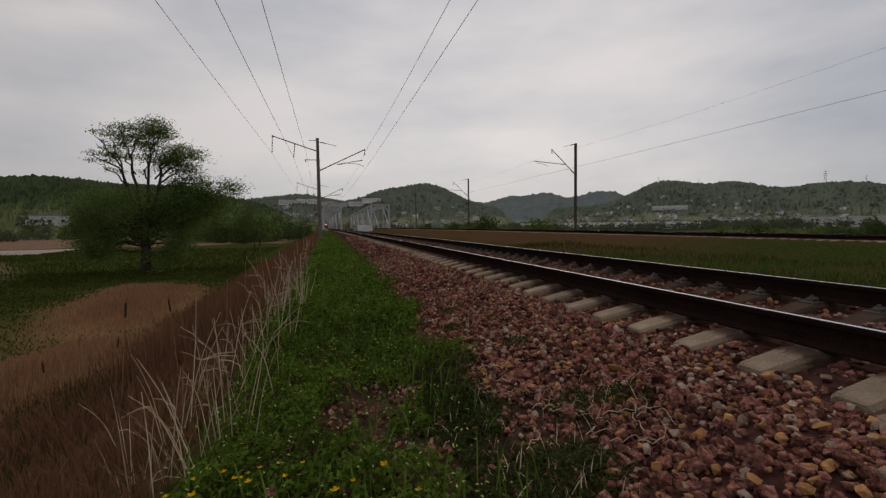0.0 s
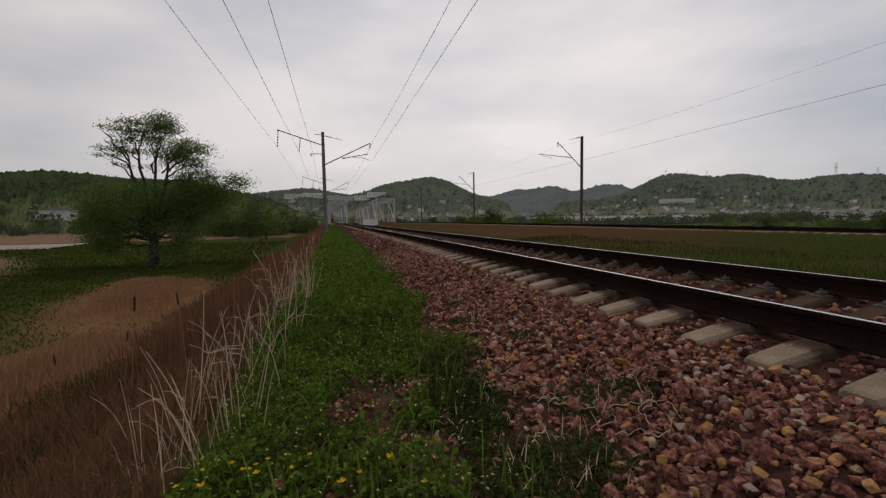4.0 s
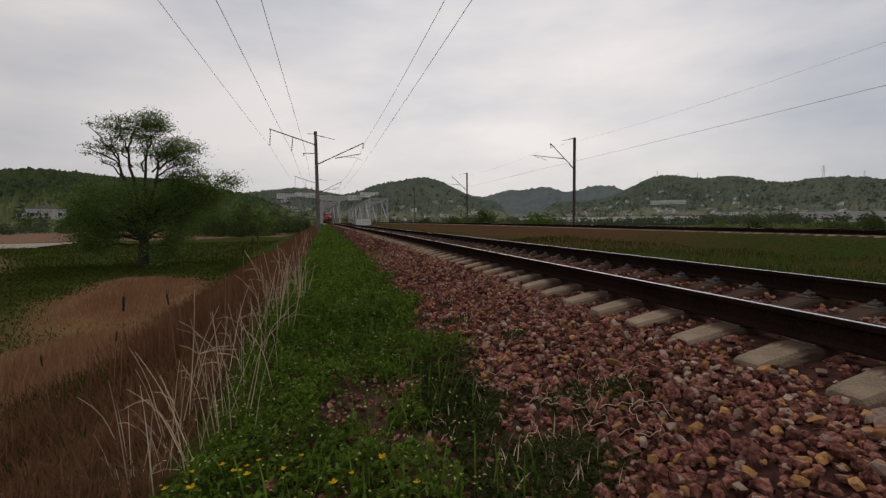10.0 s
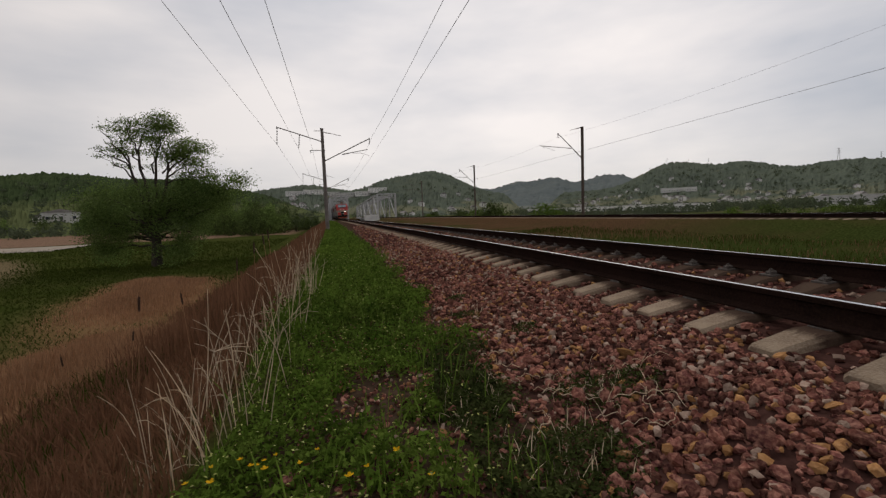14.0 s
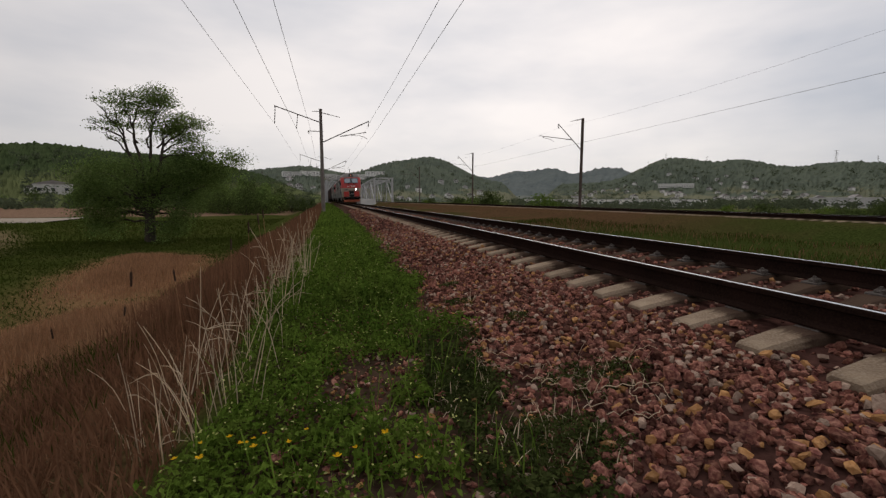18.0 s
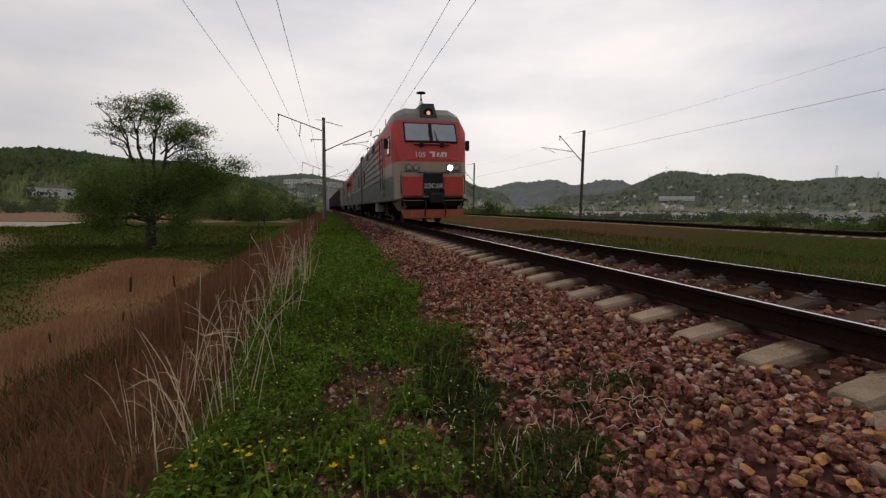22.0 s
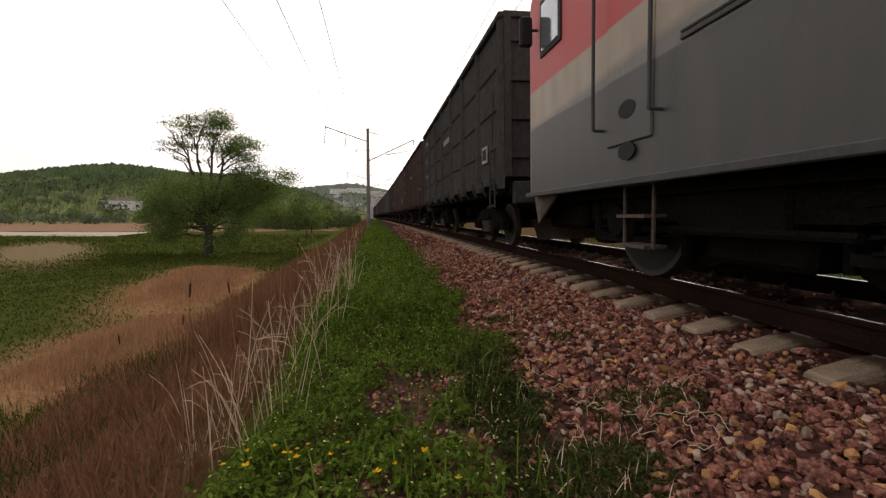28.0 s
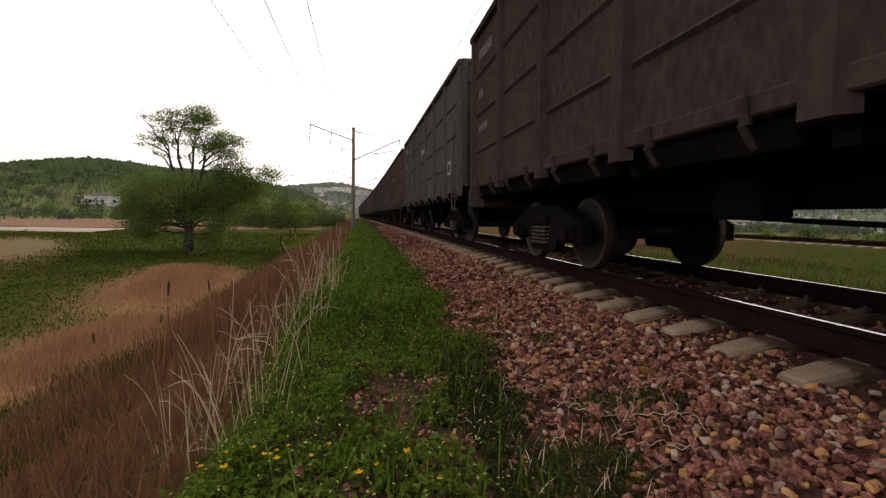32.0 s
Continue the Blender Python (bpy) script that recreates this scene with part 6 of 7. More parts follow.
def build_field():
    x, y = spread(64000, -34, -4.2, 4, 48, 1.3)
    keep = RNG.uniform(0, 1, len(x)) < np.clip(0.45 + patchy(x * 0.12, y * 0.12, 1.0, 2.0), 0, 1)
    for spot in REED_PATCHES:
        keep &= in_patch(x, y, spot) > 0.75 + 0.35 * RNG.uniform(0, 1, len(x))
    keep &= in_patch(x, y, (-36, 52, 20, 4.5, -32)) > 0.55 + 0.7 * RNG.uniform(0, 1, len(x))
    x, y = x[keep], y[keep]
    b = on_ground(x, y, -0.02)
    h = RNG.uniform(0.04, 0.15, len(x))
    t = b + np.stack([RNG.normal(0, 0.8, len(x)) * h, RNG.normal(0, 0.35, len(x)) * h, h], 1)
    scattered("field_grass", b, t, 0.012 + 0.0014 * y, M_FIELD, "rough green meadow grass in the low field", "grass")
    # coarser meadow further out
    x, y = spread(16000, -70, -8.0, 44, 91, 1.1)
    keep = in_patch(x, y, (-36, 52, 20, 4.5, -32)) > 0.55 + 0.7 * RNG.uniform(0, 1, len(x))
    x, y = x[keep], y[keep]
    b = on_ground(x, y, -0.03)
    h = RNG.uniform(0.10, 0.34, len(x))
    t = b + np.stack([RNG.normal(0, 0.4, len(x)) * h, RNG.normal(0, 0.4, len(x)) * h, h], 1)
    scattered("field_grass", b, t, 0.10, M_FIELD, "coarse green meadow towards the field road", "grass")
    # green tufts low on the bank
    x, y = spread(30000, -9.0, -2.2, 1.6, 10.5, 1.2)
    keep = RNG.uniform(0, 1, len(x)) < np.clip(1.5 - 0.12 * y - 0.75 * patchy(x * 0.5, y * 0.5, 1.0, 3.3) - 0.6 * (x > -3.0), 0, 1)
    x, y = x[keep], y[keep]
    b = on_ground(x, y, -0.02)
    h = RNG.uniform(0.10, 0.36, len(x))
    t = b + np.stack([RNG.normal(0, 0.3, len(x)) * h, RNG.normal(0, 0.3, len(x)) * h, h], 1)
    scattered("bank_grass", b, t, 0.011, M_FIELD, "dark green grass tufts low on the bank", "grass")
    # verge between the lines
    x, y = spread(26000, 7.0, 17.5, -4, 32, 1.2)
    keep = RNG.uniform(0, 1, len(x)) < np.clip(0.15 + 1.1 * patchy(x * 0.3, y * 0.2, 1.0, 1.0), 0, 1)
    x, y = x[keep], y[keep]
    b = on_ground(x, y, -0.02)
    h = RNG.uniform(0.06, 0.30, len(x)) * (0.4 + patchy(x * 0.5, y * 0.4, 1.0, 4.0))
    t = b + np.stack([RNG.normal(0, 0.3, len(x)) * h, RNG.normal(0, 0.3, len(x)) * h, h], 1)
    g = RNG.uniform(0, 1, len(x)) < 0.8
    scattered("verge_grass", b[g], t[g], 0.010 + 0.0006 * np.abs(y[g]), M_FIELD, "green grass on the verge between the tracks", "grass")
    scattered("verge_grass", b[~g], t[~g], 0.010 + 0.0006 * np.abs(y[~g]), M_REED_DARK, "dry brown grass on the verge between the tracks", "grass")


def build_cattails():
    def cattail(h):
        ca = thing("cattail", "brown cattail with a dark seed head on a thin stem", "cattail", group="cattails")
        bm = fresh()
        rod(bm, (0, 0, -0.05), (0.02, 0, h), 0.006, 0.004, 6)
        part("stem", bm, M_REED, ca)
        bm = fresh()
        for z0, z1, r0, r1 in ((h, h + 0.02, 0.006, 0.014), (h + 0.02, h + 0.17, 0.014, 0.015), (h + 0.17, h + 0.19, 0.015, 0.005), (h + 0.19, h + 0.24, 0.004, 0.002)):
            rod(bm, (0.02, 0, z0), (0.02, 0, z1), r0, r1, 8)
        part("seed_head", bm, M_CATTAIL, ca)
        return ca
    first = cattail(1.15)
    for i, (x, y, s, a) in enumerate(((-2.57, 6.0, 1.0, 4), (-1.92, 6.0, 0.78, -5), (-1.50, 6.6, 0.85, 6), (-1.38, 7.4, 0.95, -4), (-1.30, 8.6, 0.95, 5), (-2.9, 6.6, 0.7, -6), (-1.6, 11.0, 1.1, 5), (-3.7, 6.8, 0.75, 12))):
        m = pose(x, y, float(ground_z(x, y)), 0, a, i * 40)
        o = first if i == 0 else copy_thing(first, m)
        o.matrix_basis = m @ Matrix.Diagonal((s, s, s, 1))


def build_flowers():
    """Yellow four-petalled flowers on thin stems."""
    fl = thing("yellow_flower", "yellow wild flower with four petals on a thin stem", "flower", group="yellow flowers")
    bm = fresh()
    rod(bm, (0, 0, -0.02), (0.008, 0.0, 0.10), 0.0018, 0.0013, 5)
    rod(bm, (0.008, 0, 0.10), (0.0, 0.004, 0.195), 0.0013, 0.001, 5)
    part("stem", bm, M_HERB, fl)
    for k in range(4):
        a = k * math.pi / 2 + 0.3
        bm = fresh()
        u, w = Vector((math.cos(a), math.sin(a), 0.25)), Vector((-math.sin(a), math.cos(a), 0))
        c = Vector((0, 0.004, 0.195))
        vs = [bm.verts.new(p) for p in (c, c + u * 0.010 + w * 0.009, c + u * 0.020 + w * 0.006 + Vector((0, 0, 0.003)), c + u * 0.020 - w * 0.006 + Vector((0, 0, 0.003)), c + u * 0.010 - w * 0.009)]
        bm.faces.new(vs)
        part("petal", bm, M_FLOWER, fl)
    spots = [(-0.44, 2.12), (-0.42, 2.17), (-0.40, 2.04), (-0.26, 2.10), (-0.18, 2.19), (-0.53, 2.19), (-0.38, 2.22), (0.06, 1.91), (0.21, 1.94), (-0.01, 1.79), (-0.47, 2.08), (-0.74, 2.10), (-0.68, 2.24), (-0.60, 2.0), (0.33, 1.72)]
    rnd = random.Random(8)
    for i, (x, y) in enumerate(spots):
        s = rnd.uniform(0.6, 0.95)
        m = pose(x, y, float(ground_z(x, y)), rnd.uniform(-8, 8), rnd.uniform(-8, 8), rnd.uniform(0, 360)) @ Matrix.Diagonal((s, s, s, 1))
        o = fl if i == 0 else copy_thing(fl, m)
        o.matrix_basis = m


def build_roots():
    """Pale dry creepers lying over the stones."""
    rnd = random.Random(4)
    for x, y, a in ((1.12, 2.75, 1.2), (1.16, 2.55, 0.4), (1.25, 2.45, -0.3), (1.42, 2.3, -0.8), (1.5, 2.2, 0.2), (1.68, 2.15, -1.2), (1.3, 2.05, 0.7), (1.22, 2.9, 1.6), (1.05, 3.3, 0.9), (1.15, 4.2, 0.4), (1.75, 2.45, 0.9), (0.95, 2.05, 1.1), (1.45, 1.85, 0.1), (0.55, 2.25, 0.5), (1.14, 2.68, 1.7), (1.10, 2.62, 0.9), (1.20, 2.50, 0.1), (1.28, 2.42, -0.6), (1.62, 2.05, 0.6), (1.35, 1.95, -0.4), (1.55, 1.90, 1.4), (1.02, 2.95, 1.2)):
        bm = fresh()
        pts, d = [], a
        p = [x, y]
        for i in range(12):
            pts.append(Vector((p[0], p[1], float(ground_z(*p)) + 0.025 + 0.03 * abs(math.sin(i * 1.1 + a)))))
            d += rnd.uniform(-0.75, 0.75)
            p = [p[0] + 0.032 * math.cos(d), p[1] + 0.032 * math.sin(d)]
        pipe(bm, pts, 0.0031, 0.0014)
        tagged(part("dry_creeper", bm, M_STRAW), "pale dry creeper lying on the stones", "dry stem", "dry creepers")


# ---- trees and bushes ----
def build_big_tree():
    """The robinia in the field: stems fanning out into an open, flat-topped crown over broad low boughs."""
    rnd = random.Random(14)
    x0, y0 = -16.7, 45.0
    z0 = float(ground_z(x0, y0))
    tr = thing("tree", "tall robinia tree with an airy flat crown and low spreading boughs", "tree", pose(x0, y0, z0 - 0.1) @ Matrix.Diagonal((0.92, 0.92, 0.95, 1)))
    bm = fresh()
    clumps = []

    def limb(a, b, r0, r1, bow=0.4, steps=6, twist=0.13):
        a, b = Vector(a), Vector(b)
        pts = [a]
        for i in range(1, steps):
            k = i / steps
            pts.append(a.lerp(b, k) + Vector((rnd.gauss(0, twist), rnd.gauss(0, twist), rnd.gauss(0, twist * 0.6) + bow * 4 * k * (1 - k))))
        pts.append(b)
        pipe(bm, pts, r0, r1, 7)
        return pts

    def foliage(c, r, k, flat=0.45):
        clumps.append((Vector(c), r, k, flat))

    def spray(pts, first, n, r, k):
        """Twigs with leaf clumps along the outer part of a limb."""
        for p in pts[first:]:
            for _ in range(n):
                q = p + Vector((rnd.gauss(0, 0.5), rnd.gauss(0, 0.5), rnd.gauss(0.15, 0.3)))
                pipe(bm, [p, p.lerp(q, 0.6) + Vector((0, 0, 0.05)), q], 0.02, 0.008, 4)
                foliage(q, r * 1.15, k, 0.4)

    pipe(bm, [Vector((0, 0, -0.4)), Vector((0.05, 0, 0.5)), Vector((0.1, 0, 1.6)), Vector((0.2, 0, 3.2))], 0.55, 0.38, 10)
    # the stems fan out from the fork
    stems = [limb((0.1, 0, 2.6), e, r, 0.10, 0.0, 7, 0.1) for e, r in (((-1.7, 0.3, 9.8), 0.24), ((-0.5, -0.5, 10.6), 0.22), ((0.6, 0.4, 10.4), 0.24), ((1.9, -0.2, 9.6), 0.22))]
    # open boughs at the crown's left, thick ones at its right
    for a, b, n, r, k in (((-1.7, 0.3, 9.6), (-4.6, 0.3, 11.2), 1, 0.26, 26), ((-1.6, 0.3, 9.9), (-3.7, -0.3, 13.0), 1, 0.24, 22), ((-1.7, 0.3, 9.8), (-2.6, 0.5, 12.9), 2, 0.38, 46), ((-1.2, 0.1, 8.4), (-3.1, -0.6, 10.2), 1, 0.26, 26), ((-0.5, -0.5, 10.6), (-1.4, -0.6, 13.6), 2, 0.45, 60), ((-0.5, -0.5, 10.4), (0.1, 0.6, 13.9), 3, 0.45, 60), ((0.6, 0.4, 10.2), (1.2, 0.3, 13.9), 3, 0.45, 60), ((0.6, 0.4, 10.4), (2.2, -0.7, 13.6), 3, 0.45, 56), ((1.9, -0.2, 9.4), (3.6, 0.4, 12.2), 3, 0.5, 64), ((1.9, -0.2, 9.2), (4.7, -0.3, 11.4), 3, 0.5, 64), ((1.7, -0.1, 8.6), (4.4, 0.5, 10.0), 3, 0.45, 52), ((1.5, -0.1, 8.0), (5.4, 0.2, 8.6), 3, 0.45, 46), ((-0.3, -0.4, 9.4), (-2.2, 0.8, 11.4), 2, 0.34, 36), ((0.4, 0.2, 9.0), (0.9, -0.9, 11.8), 2, 0.4, 44), ((1.2, 0, 9.0), (2.5, 0.9, 11.0), 3, 0.42, 48)):
        pts = limb(a, b, 0.09, 0.025, 0.25)
        spray(pts, 3, n, r, k)
    # broad low boughs under the crown, with gaps between
    for b, spread_x, n in (((-5.0, 0.6, 5.6), 1.0, 16), ((-3.6, -0.8, 6.9), 0.9, 15), ((-4.6, 0.2, 4.2), 0.9, 14), ((-2.2, 0.8, 7.2), 0.9, 14), ((-2.0, -1.4, 5.2), 1.0, 15), ((0.4, -1.4, 6.6), 1.0, 17), ((1.0, 1.4, 5.4), 1.0, 15), ((2.6, 0.4, 7.4), 1.0, 17), ((3.0, -1.2, 6.2), 1.1, 18), ((4.6, 0.6, 7.0), 1.1, 18), ((5.8, -0.4, 6.6), 1.0, 16), ((6.6, 0.2, 7.3), 1.0, 14), ((7.6, 0.1, 7.5), 0.5, 5), ((6.0, 0.8, 5.8), 0.9, 10), ((3.8, 0.4, 8.0), 0.9, 13), ((5.2, -0.5, 7.9), 0.9, 12), ((-3.9, 0.1, 2.0), 0.6, 7), ((2.7, 0.3, 1.8), 0.6, 7), ((-4.2, 0.4, 2.6), 0.8, 10), ((-2.8, -0.5, 2.9), 0.7, 8), ((2.4, 0.6, 2.6), 0.7, 8), ((3.6, -0.4, 3.4), 0.7, 8), ((1.5, -0.6, 1.6), 0.6, 7), ((-0.6, 1.4, 4.2), 0.9, 9), ((-3.4, 0.9, 4.9), 1.0, 14), ((-5.4, -0.3, 4.8), 0.7, 9), ((1.9, -0.9, 4.3), 1.0, 13), ((4.2, -0.2, 5.0), 0.9, 11), ((-3.0, 0.2, 3.6), 1.0, 12)):
        start = (0.1 + 0.03 * b[0], 0.05 * b[1], min(2.0 + 0.25 * b[2], b[2]))
        limb(start, b, 0.13, 0.035, 0.25)
        for _ in range(n):
            q = Vector(b) + Vector((rnd.gauss(0, spread_x), rnd.gauss(0, 0.9), rnd.gauss(-0.1, 0.75)))
            foliage(q, 0.48, 74, 0.85)
    part("trunk", bm, M_BARK, tr, "dark forked trunk and limbs", smooth=True)
    cs, ss = [], []
    for c, r, k, flat in clumps:
        k = int(k * 2.2)
        cs.append(np.array(c) + RNG.normal(0, 1, (k, 3)) * np.array([r, r, r * flat]))
        ss.append(RNG.uniform(0.09, 0.23, k))
    leaves("crown", np.concatenate(cs), np.concatenate(ss), M_LEAF, "fine green leaves in loose clumps", "", tr, 0.2)


def shrub(name, label, category, m, w, h, n, mat, seed, trunk=0.2, group=""):
    """A bush or small tree: stems and a ragged crown of leaf clumps."""
    rnd = random.Random(seed)
    sh = thing(name, label, category, m, group)
    bm = fresh()
    cs, ss = [], []
    for i in range(n):
        a, q = rnd.uniform(0, 6.28), rnd.random() ** 0.6
        z = h * (trunk + (1 - trunk) * rnd.random() * (1 - 0.45 * q * q))
        c = Vector((math.cos(a) * w * 0.5 * q * (1.1 - 0.5 * z / h), math.sin(a) * w * 0.5 * q * (1.1 - 0.5 * z / h), z))
        if i % 6 == 0:
            rod(bm, (0, 0, -0.2), c * 0.45, 0.02 * h / 3 + 0.02, 0.015 * h / 3 + 0.01, 5, False)
            rod(bm, c * 0.45, c, 0.015 * h / 3 + 0.01, 0.008, 4, False)
        k = 26
        cs.append(np.array(c) + RNG.normal(0, 1, (k, 3)) * (0.075 * w))
        ss.append(RNG.uniform(0.035, 0.085, k) * w)
    part("trunk", bm, M_BARK, sh)
    leaves("crown", np.concatenate(cs), np.concatenate(ss), mat, "", "", sh, 0.2)
    return sh


def build_trees():
    build_big_tree()
    # hedge and scrub running from the tree towards the bridge
    kinds = [shrub("bush", "dark green bush at the field's edge", "bush", pose(-15, 62, FIELD_Z), 6, 5.5, 60, M_LEAF_DARK, 31, 0.05, "field bushes"),
             shrub("bush", "broad green bush at the field's edge", "bush", pose(-12, 70, FIELD_Z), 8, 6.5, 80, M_LEAF, 32, 0.05, "field bushes"),
             shrub("bush", "tall ragged bush at the field's edge", "bush", pose(-17, 75, FIELD_Z), 5, 7.5, 60, M_LEAF_DARK, 33, 0.08, "field bushes")]
    rnd = random.Random(5)
    spots = [(-22, 120, 1.25), (-19, 128, 1.2), (-16, 134, 1.1), (-25, 135, 1.4), (-21, 142, 1.2), (-13, 138, 0.9), (-29, 128, 1.3), (-33, 138, 1.5), (-17, 150, 1.1), (-11, 146, 0.8), (-38, 150, 1.5), (-26, 155, 1.5), (-45, 160, 1.5), (-31, 165, 1.7), (-9, 130, 0.55), (-8, 150, 0.6), (-60, 230, 1.5), (-75, 235, 1.4), (-90, 240, 1.5), (-120, 245, 1.4), (-105, 238, 1.2), (-140, 250, 1.5), (-160, 255, 1.3), (-48, 225, 1.4), (-180, 262, 1.5), (-200, 270, 1.4)]
    for i, (x, y, s) in enumerate(spots):
        m = pose(x, y, float(ground_z(x, y)) - 0.2, 0, 0, rnd.uniform(0, 360)) @ Matrix.Diagonal((s, s, s, 1))
        o = kinds[i] if i < 3 else copy_thing(kinds[i % 3], m)
        o.matrix_basis = m
    # scrub beyond the second line
    right = [shrub("bush", "bright green bush beyond the second track", "bush", pose(30, 52, -2), 5, 3.4, 60, M_HERB, 41, 0.03, "valley bushes"), shrub("bush", "olive scrub beyond the second track", "bush", pose(40, 60, -2), 7, 4, 70, M_LEAF_DARK, 42, 0.03, "valley bushes")]
    spots = [(31.0, 62, 1.0), (36, 66, 0.7), (29.5, 92, 1.0), (32, 88, 1.0), (80, 75, 0.9), (48, 40, 0.65), (58, 44, 0.7), (72, 48, 0.8), (85, 55, 0.85), (40, 110, 0.9), (50, 130, 0.9), (35, 125, 0.9), (24, 120, 0.7), (27, 128, 0.8), (100, 70, 0.9), (52, 30, 0.5), (64, 34, 0.6), (78, 38, 0.7), (95, 50, 0.8), (110, 66, 0.9), (120, 72, 1.0), (66, 42, 0.6)]
    for i, (x, y, s) in enumerate(spots):
        m = pose(x, y, float(ground_z(x, y)) - 0.1, 0, 0, rnd.uniform(0, 360)) @ Matrix.Diagonal((s, s, s * rnd.uniform(0.7, 1.0), 1))
        o = right[i] if i < 2 else copy_thing(right[i % 2], m)
        o.matrix_basis = m
    # woods over the valley floor and the lower slopes
    cs, ss = [], []
    for key, n in (("right", 900), ("middle", 260), ("left", 420)):
        r0, r1 = HILLS[key][0], HILLS[key][1]
        a0, a1 = {"right": (22, 66), "middle": (-14, 21), "left": (-48, -3)}[key]
        for _ in range(n):
            az = rnd.uniform(a0, a1)
            near = 200 if key == "right" else (230 if key == "left" else 480)
            r = near + (r1 * 0.9 - near) * rnd.random() ** 1.6
            x, y = math.sin(math.radians(az)) * r, math.cos(math.radians(az)) * r
            z = max(float(hill_z(key, az, r)), float(ground_z(x, y)))
            if z < -4.5:
                continue
            w = rnd.uniform(3.0, 6.5) * (0.7 + r / 1500)
            k = 34
            cs.append(np.array((x, y, z + w * 0.45)) + RNG.normal(0, 1, (k, 3)) * np.array([w * 0.30, w * 0.30, w * 0.24]))
            ss.append(RNG.uniform(0.22, 0.42, k) * w)
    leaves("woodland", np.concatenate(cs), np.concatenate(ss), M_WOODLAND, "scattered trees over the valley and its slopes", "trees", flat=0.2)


build_shoulder_herbs()
build_weeds_in_stones()
build_dry_stalks()
build_bank_reeds()
build_field()
build_cattails()
build_flowers()
build_roots()
build_trees()


# ---- buildings in the valley ----
M_WALL = material("pale_plaster", (0.78, 0.76, 0.73), (0.64, 0.62, 0.60), (0.82, 0.80, 0.78), 0.3, 4, 0.9, 0.0, 0.1, per_piece=0.25)
M_ROOF = material("grey_roof_sheet", (0.20, 0.18, 0.17), (0.15, 0.13, 0.13), (0.27, 0.25, 0.24), 0.3, 4, 0.7, 0.0, 0.1, per_piece=0.4)
M_PANE = material("dark_window", (0.04, 0.045, 0.05), None, None, 2, 20, 0.15, 0.0, 0.0)


def build_house(name, label, w, d, h, roof, floors, bays):
    ho = thing(name, label, "building")
    bm = fresh()
    box(bm, (0, 0, h / 2 - 1), (w, d, h + 2))
    part("wall", bm, M_WALL, ho)
    bm = fresh()
    if roof:
        loft(bm, [[(-w / 2 - 0.4, -d / 2 - 0.4, h), (0, -d / 2 - 0.4, h + roof), (w / 2 + 0.4, -d / 2 - 0.4, h)], [(-w / 2 - 0.4, d / 2 + 0.4, h), (0, d / 2 + 0.4, h + roof), (w / 2 + 0.4, d / 2 + 0.4, h)]])
    else:
        box(bm, (0, 0, h + 0.2), (w + 0.5, d + 0.5, 0.5))
    part("roof", bm, M_ROOF if roof else M_WALL, ho)
    pane = None
    for f in range(floors):
        for b in range(bays):
            m = pose(-w / 2 + w * (b + 0.5) / bays, -d / 2 - 0.03, 1.5 + f * 3.0)
            if pane is None:
                bm = fresh()
                box(bm, (0, 0, 0), (min(1.6, w / bays * 0.55), 0.1, 1.5))
                pane = part("window", bm, M_PANE, ho)
                pane.matrix_basis = m
            else:
                share("window", pane, ho, m)
    return ho


